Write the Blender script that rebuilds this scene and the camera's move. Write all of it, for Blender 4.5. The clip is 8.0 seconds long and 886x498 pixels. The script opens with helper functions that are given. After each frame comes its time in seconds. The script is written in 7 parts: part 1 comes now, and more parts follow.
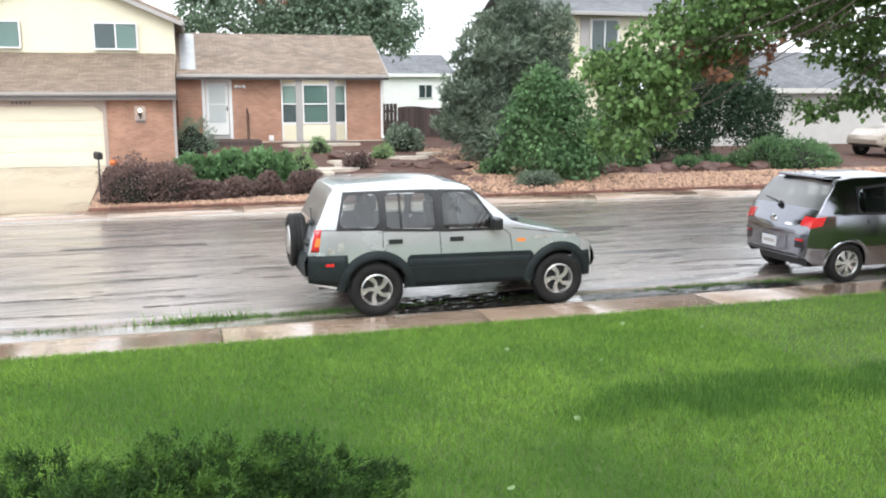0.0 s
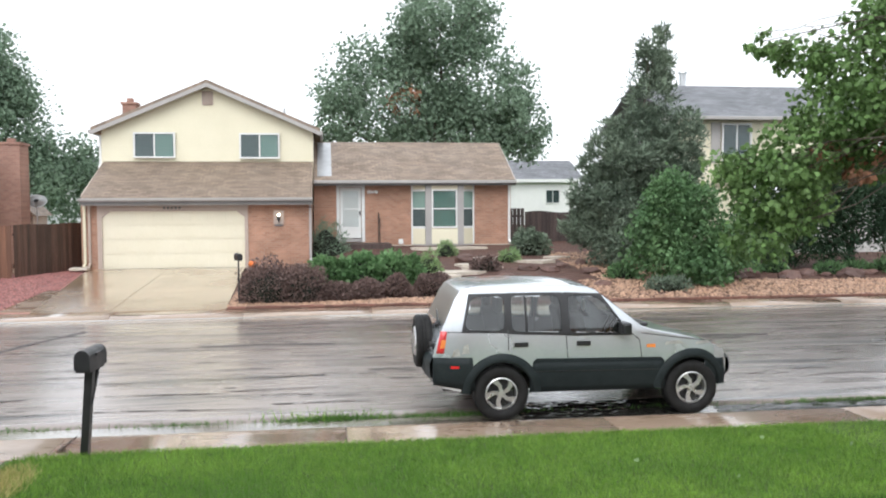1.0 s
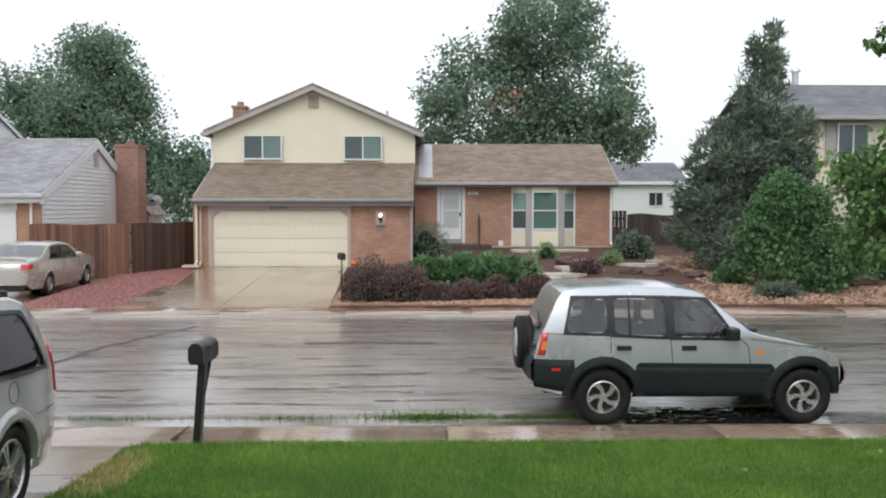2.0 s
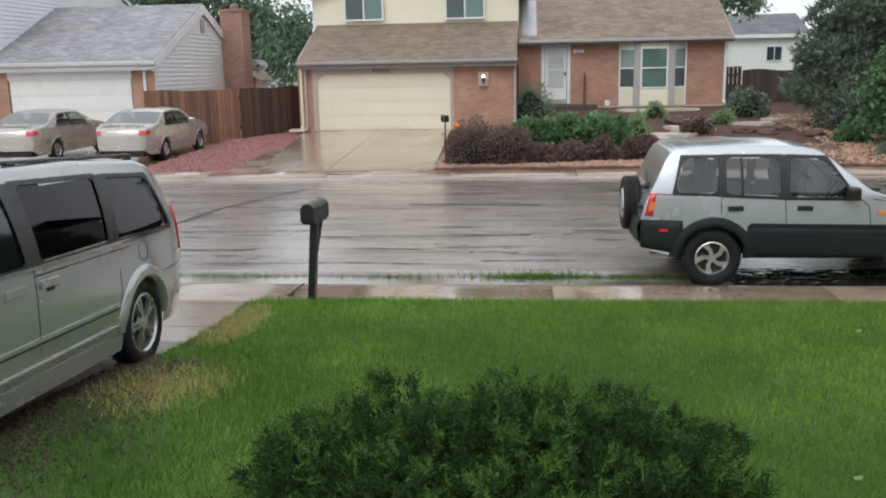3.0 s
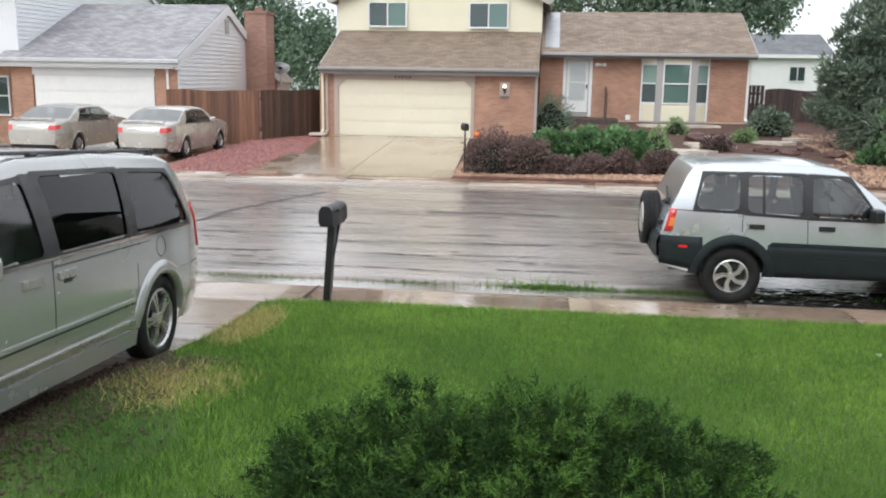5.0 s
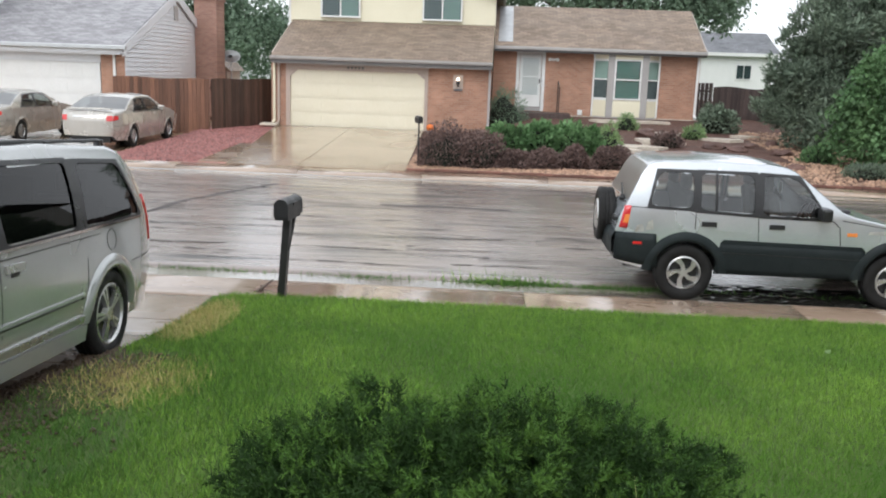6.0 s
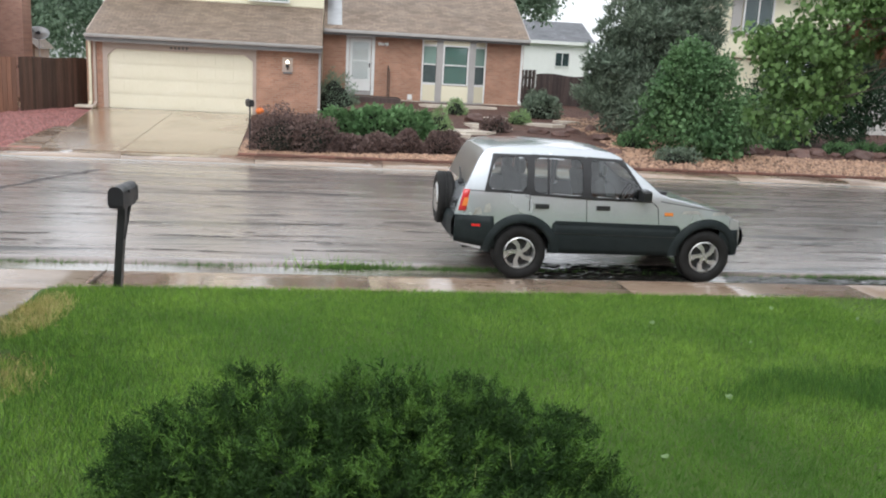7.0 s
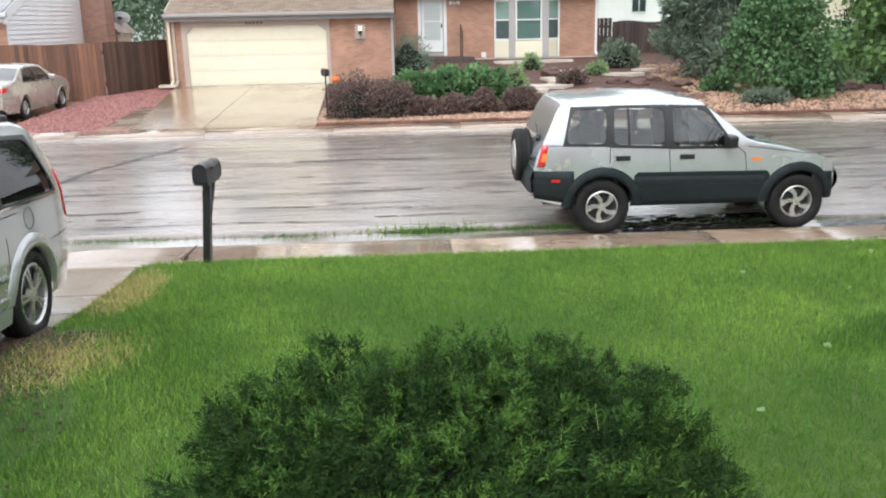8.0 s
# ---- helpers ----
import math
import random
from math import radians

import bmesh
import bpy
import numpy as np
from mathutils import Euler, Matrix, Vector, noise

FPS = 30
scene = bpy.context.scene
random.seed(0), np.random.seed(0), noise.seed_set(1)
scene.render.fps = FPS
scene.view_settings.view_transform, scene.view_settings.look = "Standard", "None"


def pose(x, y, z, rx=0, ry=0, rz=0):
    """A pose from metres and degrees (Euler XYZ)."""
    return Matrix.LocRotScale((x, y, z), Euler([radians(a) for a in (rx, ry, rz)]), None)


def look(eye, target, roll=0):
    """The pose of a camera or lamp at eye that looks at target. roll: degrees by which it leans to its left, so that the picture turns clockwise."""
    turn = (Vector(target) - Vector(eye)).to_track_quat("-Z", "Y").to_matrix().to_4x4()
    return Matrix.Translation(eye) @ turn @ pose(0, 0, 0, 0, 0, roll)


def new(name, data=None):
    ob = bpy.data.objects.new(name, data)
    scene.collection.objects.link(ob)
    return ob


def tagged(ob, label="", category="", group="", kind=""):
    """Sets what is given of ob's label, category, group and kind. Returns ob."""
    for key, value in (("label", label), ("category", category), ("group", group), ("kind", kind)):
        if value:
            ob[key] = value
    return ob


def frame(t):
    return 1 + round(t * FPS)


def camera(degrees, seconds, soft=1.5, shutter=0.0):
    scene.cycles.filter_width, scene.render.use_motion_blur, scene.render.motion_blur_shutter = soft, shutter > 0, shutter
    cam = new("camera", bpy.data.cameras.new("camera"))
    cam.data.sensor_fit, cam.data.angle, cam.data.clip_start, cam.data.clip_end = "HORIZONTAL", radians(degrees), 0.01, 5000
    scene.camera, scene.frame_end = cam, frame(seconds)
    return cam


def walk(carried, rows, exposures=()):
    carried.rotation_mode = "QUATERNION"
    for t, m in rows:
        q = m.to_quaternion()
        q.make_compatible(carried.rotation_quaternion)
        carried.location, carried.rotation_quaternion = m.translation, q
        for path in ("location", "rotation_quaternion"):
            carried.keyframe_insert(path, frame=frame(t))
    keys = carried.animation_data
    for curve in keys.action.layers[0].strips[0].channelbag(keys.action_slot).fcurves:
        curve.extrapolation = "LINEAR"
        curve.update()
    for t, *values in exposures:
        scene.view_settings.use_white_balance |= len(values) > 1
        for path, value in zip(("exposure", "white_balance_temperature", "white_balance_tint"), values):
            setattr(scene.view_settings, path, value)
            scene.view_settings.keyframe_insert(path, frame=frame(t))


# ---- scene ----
cam = camera(53.7, 8.0, soft=2.0)
PATH = [
    (0, (0.175, 0.519, 2.631), (0.718, 2.414, 2.292), -0.2),
    (0.5, (0.196, 0.542, 2.602), (0.622, 2.477, 2.327), -0.7),
    (1, (0.182, 0.544, 2.61), (0.451, 2.523, 2.508), -0.3),
    (1.2, (0.173, 0.534, 2.621), (0.384, 2.523, 2.608), -0.2),
    (2.3, (0.137, 0.534, 2.583), (0.099, 2.524, 2.39), -0.3),
    (2.5, (0.148, 0.486, 2.589), (0.041, 2.464, 2.314), -0.7),
    (3, (0.115, 0.524, 2.566), (-0.075, 2.473, 2.162), -1.1),
    (3.5, (0.123, 0.532, 2.559), (-0.044, 2.47, 2.095), -1.1),
    (4, (0.101, 0.542, 2.554), (0.003, 2.497, 2.144), -0.8),
    (4.5, (0.096, 0.507, 2.535), (-0.016, 2.474, 2.192), -0.3),
    (4.7, (0.086, 0.558, 2.53), (-0.091, 2.518, 2.176), -0.2),
    (5.8, (0.051, 0.554, 2.588), (-0.198, 2.49, 2.15), 1.5),
    (6, (0.0, 0.604, 2.562), (-0.108, 2.561, 2.162), 2.0),
    (6.5, (-0.16, 0.441, 2.599), (0.021, 2.396, 2.217), 3.0),
    (7, (-0.164, 0.483, 2.585), (0.116, 2.418, 2.166), 3.1),
    (7.5, (-0.117, 0.513, 2.59), (0.402, 2.409, 2.222), 2.7),
    (7.6, (-0.118, 0.485, 2.61), (0.368, 2.385, 2.216), 2.2),
    (7.7, (-0.148, 0.488, 2.61), (0.222, 2.405, 2.177), 1.6),
    (7.8, (-0.155, 0.488, 2.6), (0.046, 2.423, 2.136), 0.0),
    (7.9, (-0.155, 0.492, 2.6), (-0.028, 2.424, 2.1), -0.8),
    (8, (-0.13, 0.525, 2.589), (-0.041, 2.457, 2.077), -1.2),
]
walk(cam, [(t, look(eye, target, roll)) for t, eye, target, roll in PATH],
     exposures=[(0.0, 0.95, 6220, 10), (0.5, 0.84, 6220, 10), (1.0, 0.62, 6220, 10), (1.3, 0.5, 6220, 10), (2.3, 0.0, 6220, 10), (2.7, 0.0, 6220, 10), (3.0, 0.05, 6220, 10), (3.5, 0.35, 6220, 10),
                (4.0, 0.65, 6220, 10), (4.5, 0.55, 6220, 10), (5.8, 0.4, 6220, 10), (7.0, 0.38, 6220, 10), (7.5, 0.62, 6220, 10), (8.0, 0.8, 6220, 10)])


# ---- light ----
world = bpy.data.worlds.new("overcast_sky")
scene.world = world
world.use_nodes = True
wn, wl = world.node_tree.nodes, world.node_tree.links
sky = wn.new("ShaderNodeTexSky")
sky.sky_type, sky.sun_disc = "NISHITA", False
sky.sun_elevation, sky.sun_rotation = radians(52), radians(200)
sky.dust_density = 4.0
grey = wn.new("ShaderNodeHueSaturation")
grey.inputs["Saturation"].default_value = 0.12
cloud = wn.new("ShaderNodeMixRGB")
cloud.inputs["Fac"].default_value = 0.72
cloud.inputs["Color2"].default_value = (9.6, 9.8, 10.0, 1)
wl.new(sky.outputs["Color"], grey.inputs["Color"])
wl.new(grey.outputs["Color"], cloud.inputs["Color1"])
wl.new(cloud.outputs["Color"], wn["Background"].inputs["Color"])
wn["Background"].inputs["Strength"].default_value = 0.125
sun = new("sun", bpy.data.lights.new("sun", "SUN"))
sun.data.energy, sun.data.angle, sun.data.color = 0.7, radians(35), (1.0, 0.97, 0.93)
sun.matrix_world = look((-8, -20, 30), (0, 12, 0))


# ---- materials ----
def surface(name, low, high, scale=3.0, rough=0.6, rough_var=0.1, bump=0.0, bump_scale=40.0, stretch=(1, 1, 1), metal=0.0,
            spot=None, spot_scale=0.6, spot_size=0.5, island=0.0, coat=0.0, random=0.0, translucent=0.0):
    """A mottled surface: two tones mixed by noise at two scales, stains of a third tone, uneven gloss and fine relief."""
    m = bpy.data.materials.new(name)
    m.use_nodes = True
    n, l = m.node_tree.nodes, m.node_tree.links
    b = n["Principled BSDF"]
    b.inputs["Metallic"].default_value = metal
    b.inputs["Coat Weight"].default_value = coat
    b.inputs["Coat Roughness"].default_value = 0.08
    place = n.new("ShaderNodeTexCoord")
    mp = n.new("ShaderNodeMapping")
    mp.inputs["Scale"].default_value = stretch
    l.new(place.outputs["Object"], mp.inputs["Vector"])

    def noise_at(s, detail=6):
        t = n.new("ShaderNodeTexNoise")
        t.inputs["Scale"].default_value, t.inputs["Detail"].default_value = s, detail
        l.new(mp.outputs["Vector"], t.inputs["Vector"])
        return t.outputs["Fac"]

    def blend(fac, a, c, kind="MIX"):
        x = n.new("ShaderNodeMixRGB")
        x.blend_type = kind
        for key, v in (("Fac", fac), ("Color1", a), ("Color2", c)):
            if isinstance(v, (int, float)):
                x.inputs[key].default_value = v
            elif isinstance(v, tuple):
                x.inputs[key].default_value = (*v, 1)
            else:
                l.new(v, x.inputs[key])
        return x.outputs["Color"]

    def ramp(fac, a, c):
        r = n.new("ShaderNodeMapRange")
        r.inputs["From Min"].default_value, r.inputs["From Max"].default_value = a, c
        l.new(fac, r.inputs["Value"])
        return r.outputs["Result"]

    fine = ramp(noise_at(scale * 9, 4), 0.3, 0.7)
    broad = ramp(noise_at(scale), 0.3, 0.7)
    both = blend(0.4, broad, fine)
    colour = blend(both, low, high)
    if island or random:
        if island:
            g = n.new("ShaderNodeNewGeometry")
            pick = g.outputs["Random Per Island"]
        else:
            g = n.new("ShaderNodeObjectInfo")
            pick = g.outputs["Random"]
        amount = island or random
        h = n.new("ShaderNodeHueSaturation")
        l.new(colour, h.inputs["Color"])
        r = n.new("ShaderNodeMapRange")
        r.inputs["To Min"].default_value, r.inputs["To Max"].default_value = 1 - amount, 1 + amount
        l.new(pick, r.inputs["Value"])
        l.new(r.outputs["Result"], h.inputs["Value"])
        colour = h.outputs["Color"]
    if spot:
        st = ramp(noise_at(spot_scale), spot_size, spot_size + 0.12)
        colour = blend(st, colour, spot)
    l.new(colour, b.inputs["Base Color"])
    r = n.new("ShaderNodeMapRange")
    r.inputs["From Min"].default_value, r.inputs["From Max"].default_value = 0.3, 0.7
    r.inputs["To Min"].default_value, r.inputs["To Max"].default_value = max(0.02, rough - rough_var), rough + rough_var
    l.new(noise_at(scale * 0.7), r.inputs["Value"])
    l.new(r.outputs["Result"], b.inputs["Roughness"])
    if bump:
        bp = n.new("ShaderNodeBump")
        bp.inputs["Strength"].default_value, bp.inputs["Distance"].default_value = bump, 0.02
        l.new(noise_at(bump_scale, 5), bp.inputs["Height"])
        l.new(bp.outputs["Normal"], b.inputs["Normal"])
    if translucent:
        b.inputs["Specular IOR Level"].default_value = 0.22
        t = n.new("ShaderNodeBsdfTranslucent")
        l.new(colour, t.inputs["Color"])
        x = n.new("ShaderNodeMixShader")
        x.inputs["Fac"].default_value = translucent
        l.new(b.outputs["BSDF"], x.inputs[1])
        l.new(t.outputs["BSDF"], x.inputs[2])
        l.new(x.outputs["Shader"], n["Material Output"].inputs["Surface"])
    return m


def bricks(name, c1, c2, mortar, flat="XZ"):
    """Common brick in running bond, 0.21 x 0.067 m with its joint."""
    m = bpy.data.materials.new(name)
    m.use_nodes = True
    n, l = m.node_tree.nodes, m.node_tree.links
    b = n["Principled BSDF"]
    place = n.new("ShaderNodeTexCoord")
    sep, com = n.new("ShaderNodeSeparateXYZ"), n.new("ShaderNodeCombineXYZ")
    l.new(place.outputs["Object"], sep.inputs[0])
    l.new(sep.outputs[flat[0]], com.inputs["X"])
    l.new(sep.outputs[flat[1]], com.inputs["Y"])
    t = n.new("ShaderNodeTexBrick")
    t.inputs["Scale"].default_value = 1.0
    t.inputs["Brick Width"].default_value, t.inputs["Row Height"].default_value = 0.215, 0.075
    t.inputs["Mortar Size"].default_value, t.inputs["Mortar Smooth"].default_value = 0.006, 0.3
    t.inputs["Color1"].default_value, t.inputs["Color2"].default_value, t.inputs["Mortar"].default_value = (*c1, 1), (*c2, 1), (*mortar, 1)
    l.new(com.outputs[0], t.inputs["Vector"])
    ns = n.new("ShaderNodeTexNoise")
    ns.inputs["Scale"].default_value = 1.2
    l.new(place.outputs["Object"], ns.inputs["Vector"])
    h = n.new("ShaderNodeHueSaturation")
    r = n.new("ShaderNodeMapRange")
    r.inputs["To Min"].default_value, r.inputs["To Max"].default_value = 0.65, 1.35
    l.new(ns.outputs["Fac"], r.inputs["Value"])
    l.new(r.outputs["Result"], h.inputs["Value"])
    l.new(t.outputs["Color"], h.inputs["Color"])
    l.new(h.outputs["Color"], b.inputs["Base Color"])
    bp = n.new("ShaderNodeBump")
    bp.inputs["Strength"].default_value, bp.inputs["Distance"].default_value = 0.6, 0.01
    bp.invert = True
    l.new(t.outputs["Fac"], bp.inputs["Height"])
    l.new(bp.outputs["Normal"], b.inputs["Normal"])
    b.inputs["Roughness"].default_value = 0.75
    return m


def shingles(name, low, high):
    """Asphalt shingles in rows of 0.14 m, seen on a slope that falls along y."""
    m = surface(name, low, high, scale=1.1, rough=0.6, rough_var=0.15, island=0)
    n, l = m.node_tree.nodes, m.node_tree.links
    b = n["Principled BSDF"]
    place = n.new("ShaderNodeTexCoord")
    t = n.new("ShaderNodeTexBrick")
    t.inputs["Scale"].default_value = 1.0
    t.inputs["Brick Width"].default_value, t.inputs["Row Height"].default_value = 0.3, 0.135
    t.inputs["Mortar Size"].default_value = 0.008
    t.inputs["Color1"].default_value, t.inputs["Color2"].default_value, t.inputs["Mortar"].default_value = (0.75, 0.75, 0.75, 1), (1.2, 1.2, 1.2, 1), (0.45, 0.45, 0.45, 1)
    l.new(place.outputs["Object"], t.inputs["Vector"])
    old = b.inputs["Base Color"].links[0].from_socket
    x = n.new("ShaderNodeMixRGB")
    x.blend_type = "MULTIPLY"
    x.inputs["Fac"].default_value = 1.0
    l.new(old, x.inputs["Color1"])
    l.new(t.outputs["Color"], x.inputs["Color2"])
    l.new(x.outputs["Color"], b.inputs["Base Color"])
    bp = n.new("ShaderNodeBump")
    bp.inputs["Strength"].default_value, bp.inputs["Distance"].default_value = 0.5, 0.01
    bp.invert = True
    l.new(t.outputs["Fac"], bp.inputs["Height"])
    l.new(bp.outputs["Normal"], b.inputs["Normal"])
    return m


def glazing(name, tint, gloss=0.02, mirror_share=0.05):
    """A clear or tinted sheet: what lies behind shows through, and the sky is mirrored."""
    m = bpy.data.materials.new(name)
    m.use_nodes = True
    n, l = m.node_tree.nodes, m.node_tree.links
    n.remove(n["Principled BSDF"])
    t, g, f, x = n.new("ShaderNodeBsdfTransparent"), n.new("ShaderNodeBsdfGlossy"), n.new("ShaderNodeLayerWeight"), n.new("ShaderNodeMixShader")
    t.inputs["Color"].default_value = (*tint, 1)
    g.inputs["Roughness"].default_value = gloss
    f.inputs["Blend"].default_value = 0.5
    p, k = n.new("ShaderNodeMath"), n.new("ShaderNodeMath")
    p.operation, k.operation = "POWER", "MULTIPLY_ADD"
    p.inputs[1].default_value, k.inputs[1].default_value, k.inputs[2].default_value = 4.6, 0.94 - mirror_share, mirror_share
    l.new(f.outputs["Facing"], p.inputs[0])
    l.new(p.outputs[0], k.inputs[0])
    l.new(k.outputs[0], x.inputs["Fac"])
    l.new(t.outputs["BSDF"], x.inputs[1])
    l.new(g.outputs["BSDF"], x.inputs[2])
    l.new(x.outputs["Shader"], n["Material Output"].inputs["Surface"])
    return m


def wet(name, low, high, scale, stretch, smooth, dull, spot=None, spot_size=0.55, bump=0.15, bump_scale=30.0, film=0.2):
    """Wet paving: pools that mirror the sky between rougher, drier streaks."""
    m = surface(name, low, high, scale=scale, rough=dull, rough_var=0.0, bump=bump, bump_scale=bump_scale, stretch=stretch, spot=spot, spot_scale=scale * 0.8, spot_size=spot_size, coat=0.85)
    n, l = m.node_tree.nodes, m.node_tree.links
    b = n["Principled BSDF"]
    b.inputs["Coat Roughness"].default_value = film
    place = n.new("ShaderNodeTexCoord")
    mp = n.new("ShaderNodeMapping")
    mp.inputs["Scale"].default_value = stretch
    l.new(place.outputs["Object"], mp.inputs["Vector"])
    t = n.new("ShaderNodeTexNoise")
    t.inputs["Scale"].default_value, t.inputs["Detail"].default_value, t.inputs["Roughness"].default_value = scale * 0.6, 8, 0.6
    l.new(mp.outputs["Vector"], t.inputs["Vector"])
    r = n.new("ShaderNodeMapRange")
    r.inputs["From Min"].default_value, r.inputs["From Max"].default_value = 0.4, 0.6
    r.inputs["To Min"].default_value, r.inputs["To Max"].default_value = smooth, dull
    l.new(t.outputs["Fac"], r.inputs["Value"])
    l.new(r.outputs["Result"], b.inputs["Roughness"])
    return m


ASPHALT = wet("wet_asphalt", (0.185, 0.15, 0.13), (0.325, 0.272, 0.244), 1.6, (0.26, 1.8, 1), 0.15, 0.36, spot=(0.05, 0.043, 0.041), spot_size=0.55, bump=0.4, bump_scale=20)
CONCRETE = wet("wet_concrete", (0.29, 0.2, 0.14), (0.42, 0.315, 0.235), 1.3, (0.6, 1.5, 1), 0.1, 0.36, spot=(0.22, 0.15, 0.1), spot_size=0.56, bump=0.08, bump_scale=40, film=0.1)
DRIVE = wet("wet_drive_concrete", (0.25, 0.162, 0.095), (0.33, 0.228, 0.14), 0.5, (1, 0.6, 1), 0.12, 0.34, spot=(0.22, 0.16, 0.11), spot_size=0.58, bump=0.1, bump_scale=50)
GUTTER = wet("wet_gutter", (0.2, 0.18, 0.15), (0.34, 0.3, 0.25), 1.2, (0.3, 1.5, 1), 0.08, 0.3, spot=(0.12, 0.1, 0.08), bump=0.1, film=0.06)
DIRT = surface("wet_dirt", (0.045, 0.028, 0.018), (0.1, 0.064, 0.04), 2.0, 0.6, 0.2, bump=0.8, bump_scale=25)
EARTH = surface("bark_mulch", (0.05, 0.025, 0.019), (0.13, 0.062, 0.043), 3.0, 0.8, 0.1, bump=1.0, bump_scale=30)
SOIL = surface("lawn_thatch", (0.045, 0.08, 0.017), (0.09, 0.14, 0.027), 2.0, 0.9, 0.05, bump=0.6, bump_scale=40)
BRICK = bricks("orange_brick", (0.46, 0.25, 0.165), (0.36, 0.185, 0.12), (0.42, 0.33, 0.27))
BRICK_SIDE = bricks("orange_brick_side", (0.46, 0.25, 0.165), (0.36, 0.185, 0.12), (0.42, 0.33, 0.27), "YZ")
BRICK_DARK = bricks("chimney_brick", (0.36, 0.2, 0.15), (0.27, 0.145, 0.11), (0.33, 0.24, 0.2))
SHINGLE = shingles("brown_shingles", (0.19, 0.14, 0.105), (0.29, 0.22, 0.165))
SHINGLE_GREY = shingles("grey_shingles", (0.24, 0.235, 0.245), (0.38, 0.37, 0.385))
SHINGLE_DARK = shingles("slate_grey_shingles", (0.12, 0.125, 0.135), (0.19, 0.195, 0.21))
CREAM = surface("cream_siding", (0.72, 0.67, 0.5), (0.78, 0.73, 0.56), 1.5, 0.5, 0.1)
PALE_GREY = surface("pale_grey_siding", (0.68, 0.69, 0.71), (0.76, 0.77, 0.79), 1.5, 0.5, 0.1)
WHITE = surface("white_paint", (0.72, 0.72, 0.7), (0.8, 0.8, 0.78), 2.0, 0.45, 0.1)
OFF_WHITE = surface("weathered_off_white_paint", (0.5, 0.49, 0.46), (0.6, 0.59, 0.56), 2.0, 0.5, 0.1)
CREAM_PAINT = surface("cream_door_paint", (0.74, 0.69, 0.53), (0.8, 0.75, 0.6), 1.2, 0.4, 0.08)
TRIM = surface("grey_trim_paint", (0.36, 0.34, 0.33), (0.43, 0.41, 0.39), 2.0, 0.5, 0.1)
TRIM_DARK = surface("dark_fascia", (0.15, 0.145, 0.145), (0.2, 0.195, 0.195), 2.0, 0.5, 0.1)
TAUPE = surface("taupe_trim", (0.42, 0.34, 0.29), (0.5, 0.41, 0.35), 2.0, 0.5, 0.1)
CEDAR = surface("weathered_cedar", (0.095, 0.045, 0.028), (0.2, 0.092, 0.054), 2.5, 0.65, 0.12, bump=0.4, bump_scale=20, stretch=(6, 6, 0.5), random=0.5)
CEDAR_WET = surface("rain_dark_cedar", (0.05, 0.028, 0.02), (0.12, 0.064, 0.042), 2.5, 0.6, 0.12, bump=0.4, bump_scale=20, stretch=(6, 6, 0.5), random=0.45)
CEDAR_DARK = surface("dark_cedar", (0.035, 0.024, 0.022), (0.08, 0.055, 0.048), 2.5, 0.7, 0.12, bump=0.4, bump_scale=20, stretch=(6, 6, 0.5), random=0.35)
PANE = glazing("window_glass", (0.8, 0.85, 0.85))
PANE_CLEAR = glazing("storm_door_glass", (0.92, 0.94, 0.94))
BLIND = surface("green_blind", (0.2, 0.3, 0.26), (0.26, 0.37, 0.32), 2.0, 0.7, 0.05, stretch=(0.2, 1, 30))
# Flat dark panels in this colour stand in for unlit rooms.
ROOM_DARK = surface("dark_room_behind_glass", (0.05, 0.07, 0.07), (0.09, 0.12, 0.12), 2.0, 0.7, 0.05)
IRON = surface("black_metal", (0.012, 0.012, 0.013), (0.025, 0.025, 0.027), 8, 0.38, 0.1, bump=0.1, bump_scale=60)
STONE = surface("flagstone", (0.46, 0.4, 0.33), (0.66, 0.59, 0.5), 2.5, 0.45, 0.2, bump=0.5, bump_scale=12)
ROCK = surface("red_sandstone_rock", (0.06, 0.032, 0.027), (0.17, 0.095, 0.075), 2.0, 0.6, 0.2, bump=0.9, bump_scale=8, random=0.3)
GRAVEL_RED = surface("red_gravel", (0.17, 0.06, 0.055), (0.36, 0.16, 0.14), 6, 0.55, 0.2, island=0.45)
GRAVEL_TAN = surface("tan_gravel", (0.24, 0.14, 0.09), (0.48, 0.31, 0.21), 6, 0.6, 0.2, island=0.45)
ORANGE = surface("orange_glaze", (0.7, 0.16, 0.03), (0.8, 0.22, 0.05), 3, 0.4, 0.1)
BRONZE = surface("grey_brown_metal", (0.14, 0.12, 0.1), (0.2, 0.17, 0.15), 4, 0.5, 0.1)
ZINC = surface("galvanised_metal", (0.45, 0.46, 0.47), (0.58, 0.59, 0.6), 4, 0.4, 0.1, metal=0.6)
GLOW = bpy.data.materials.new("lit_bulb")
GLOW.use_nodes = True
GLOW.node_tree.nodes["Principled BSDF"].inputs["Emission Color"].default_value = (1, 0.85, 0.65, 1)
GLOW.node_tree.nodes["Principled BSDF"].inputs["Emission Strength"].default_value = 5


# ---- mesh helpers ----
def finish(name, bm, material, smooth=False):
    me = bpy.data.meshes.new(name)
    bm.to_mesh(me)
    bm.free()
    me.materials.append(material)
    if smooth:
        me.polygons.foreach_set("use_smooth", [True] * len(me.polygons))
    return new(name, me)


def part(name, bm, material, parent, label="", smooth=False):
    """Links a bmesh as one mesh object under a thing or a part."""
    ob = finish(name, bm, material, smooth)
    ob.parent = parent
    return tagged(ob, label)


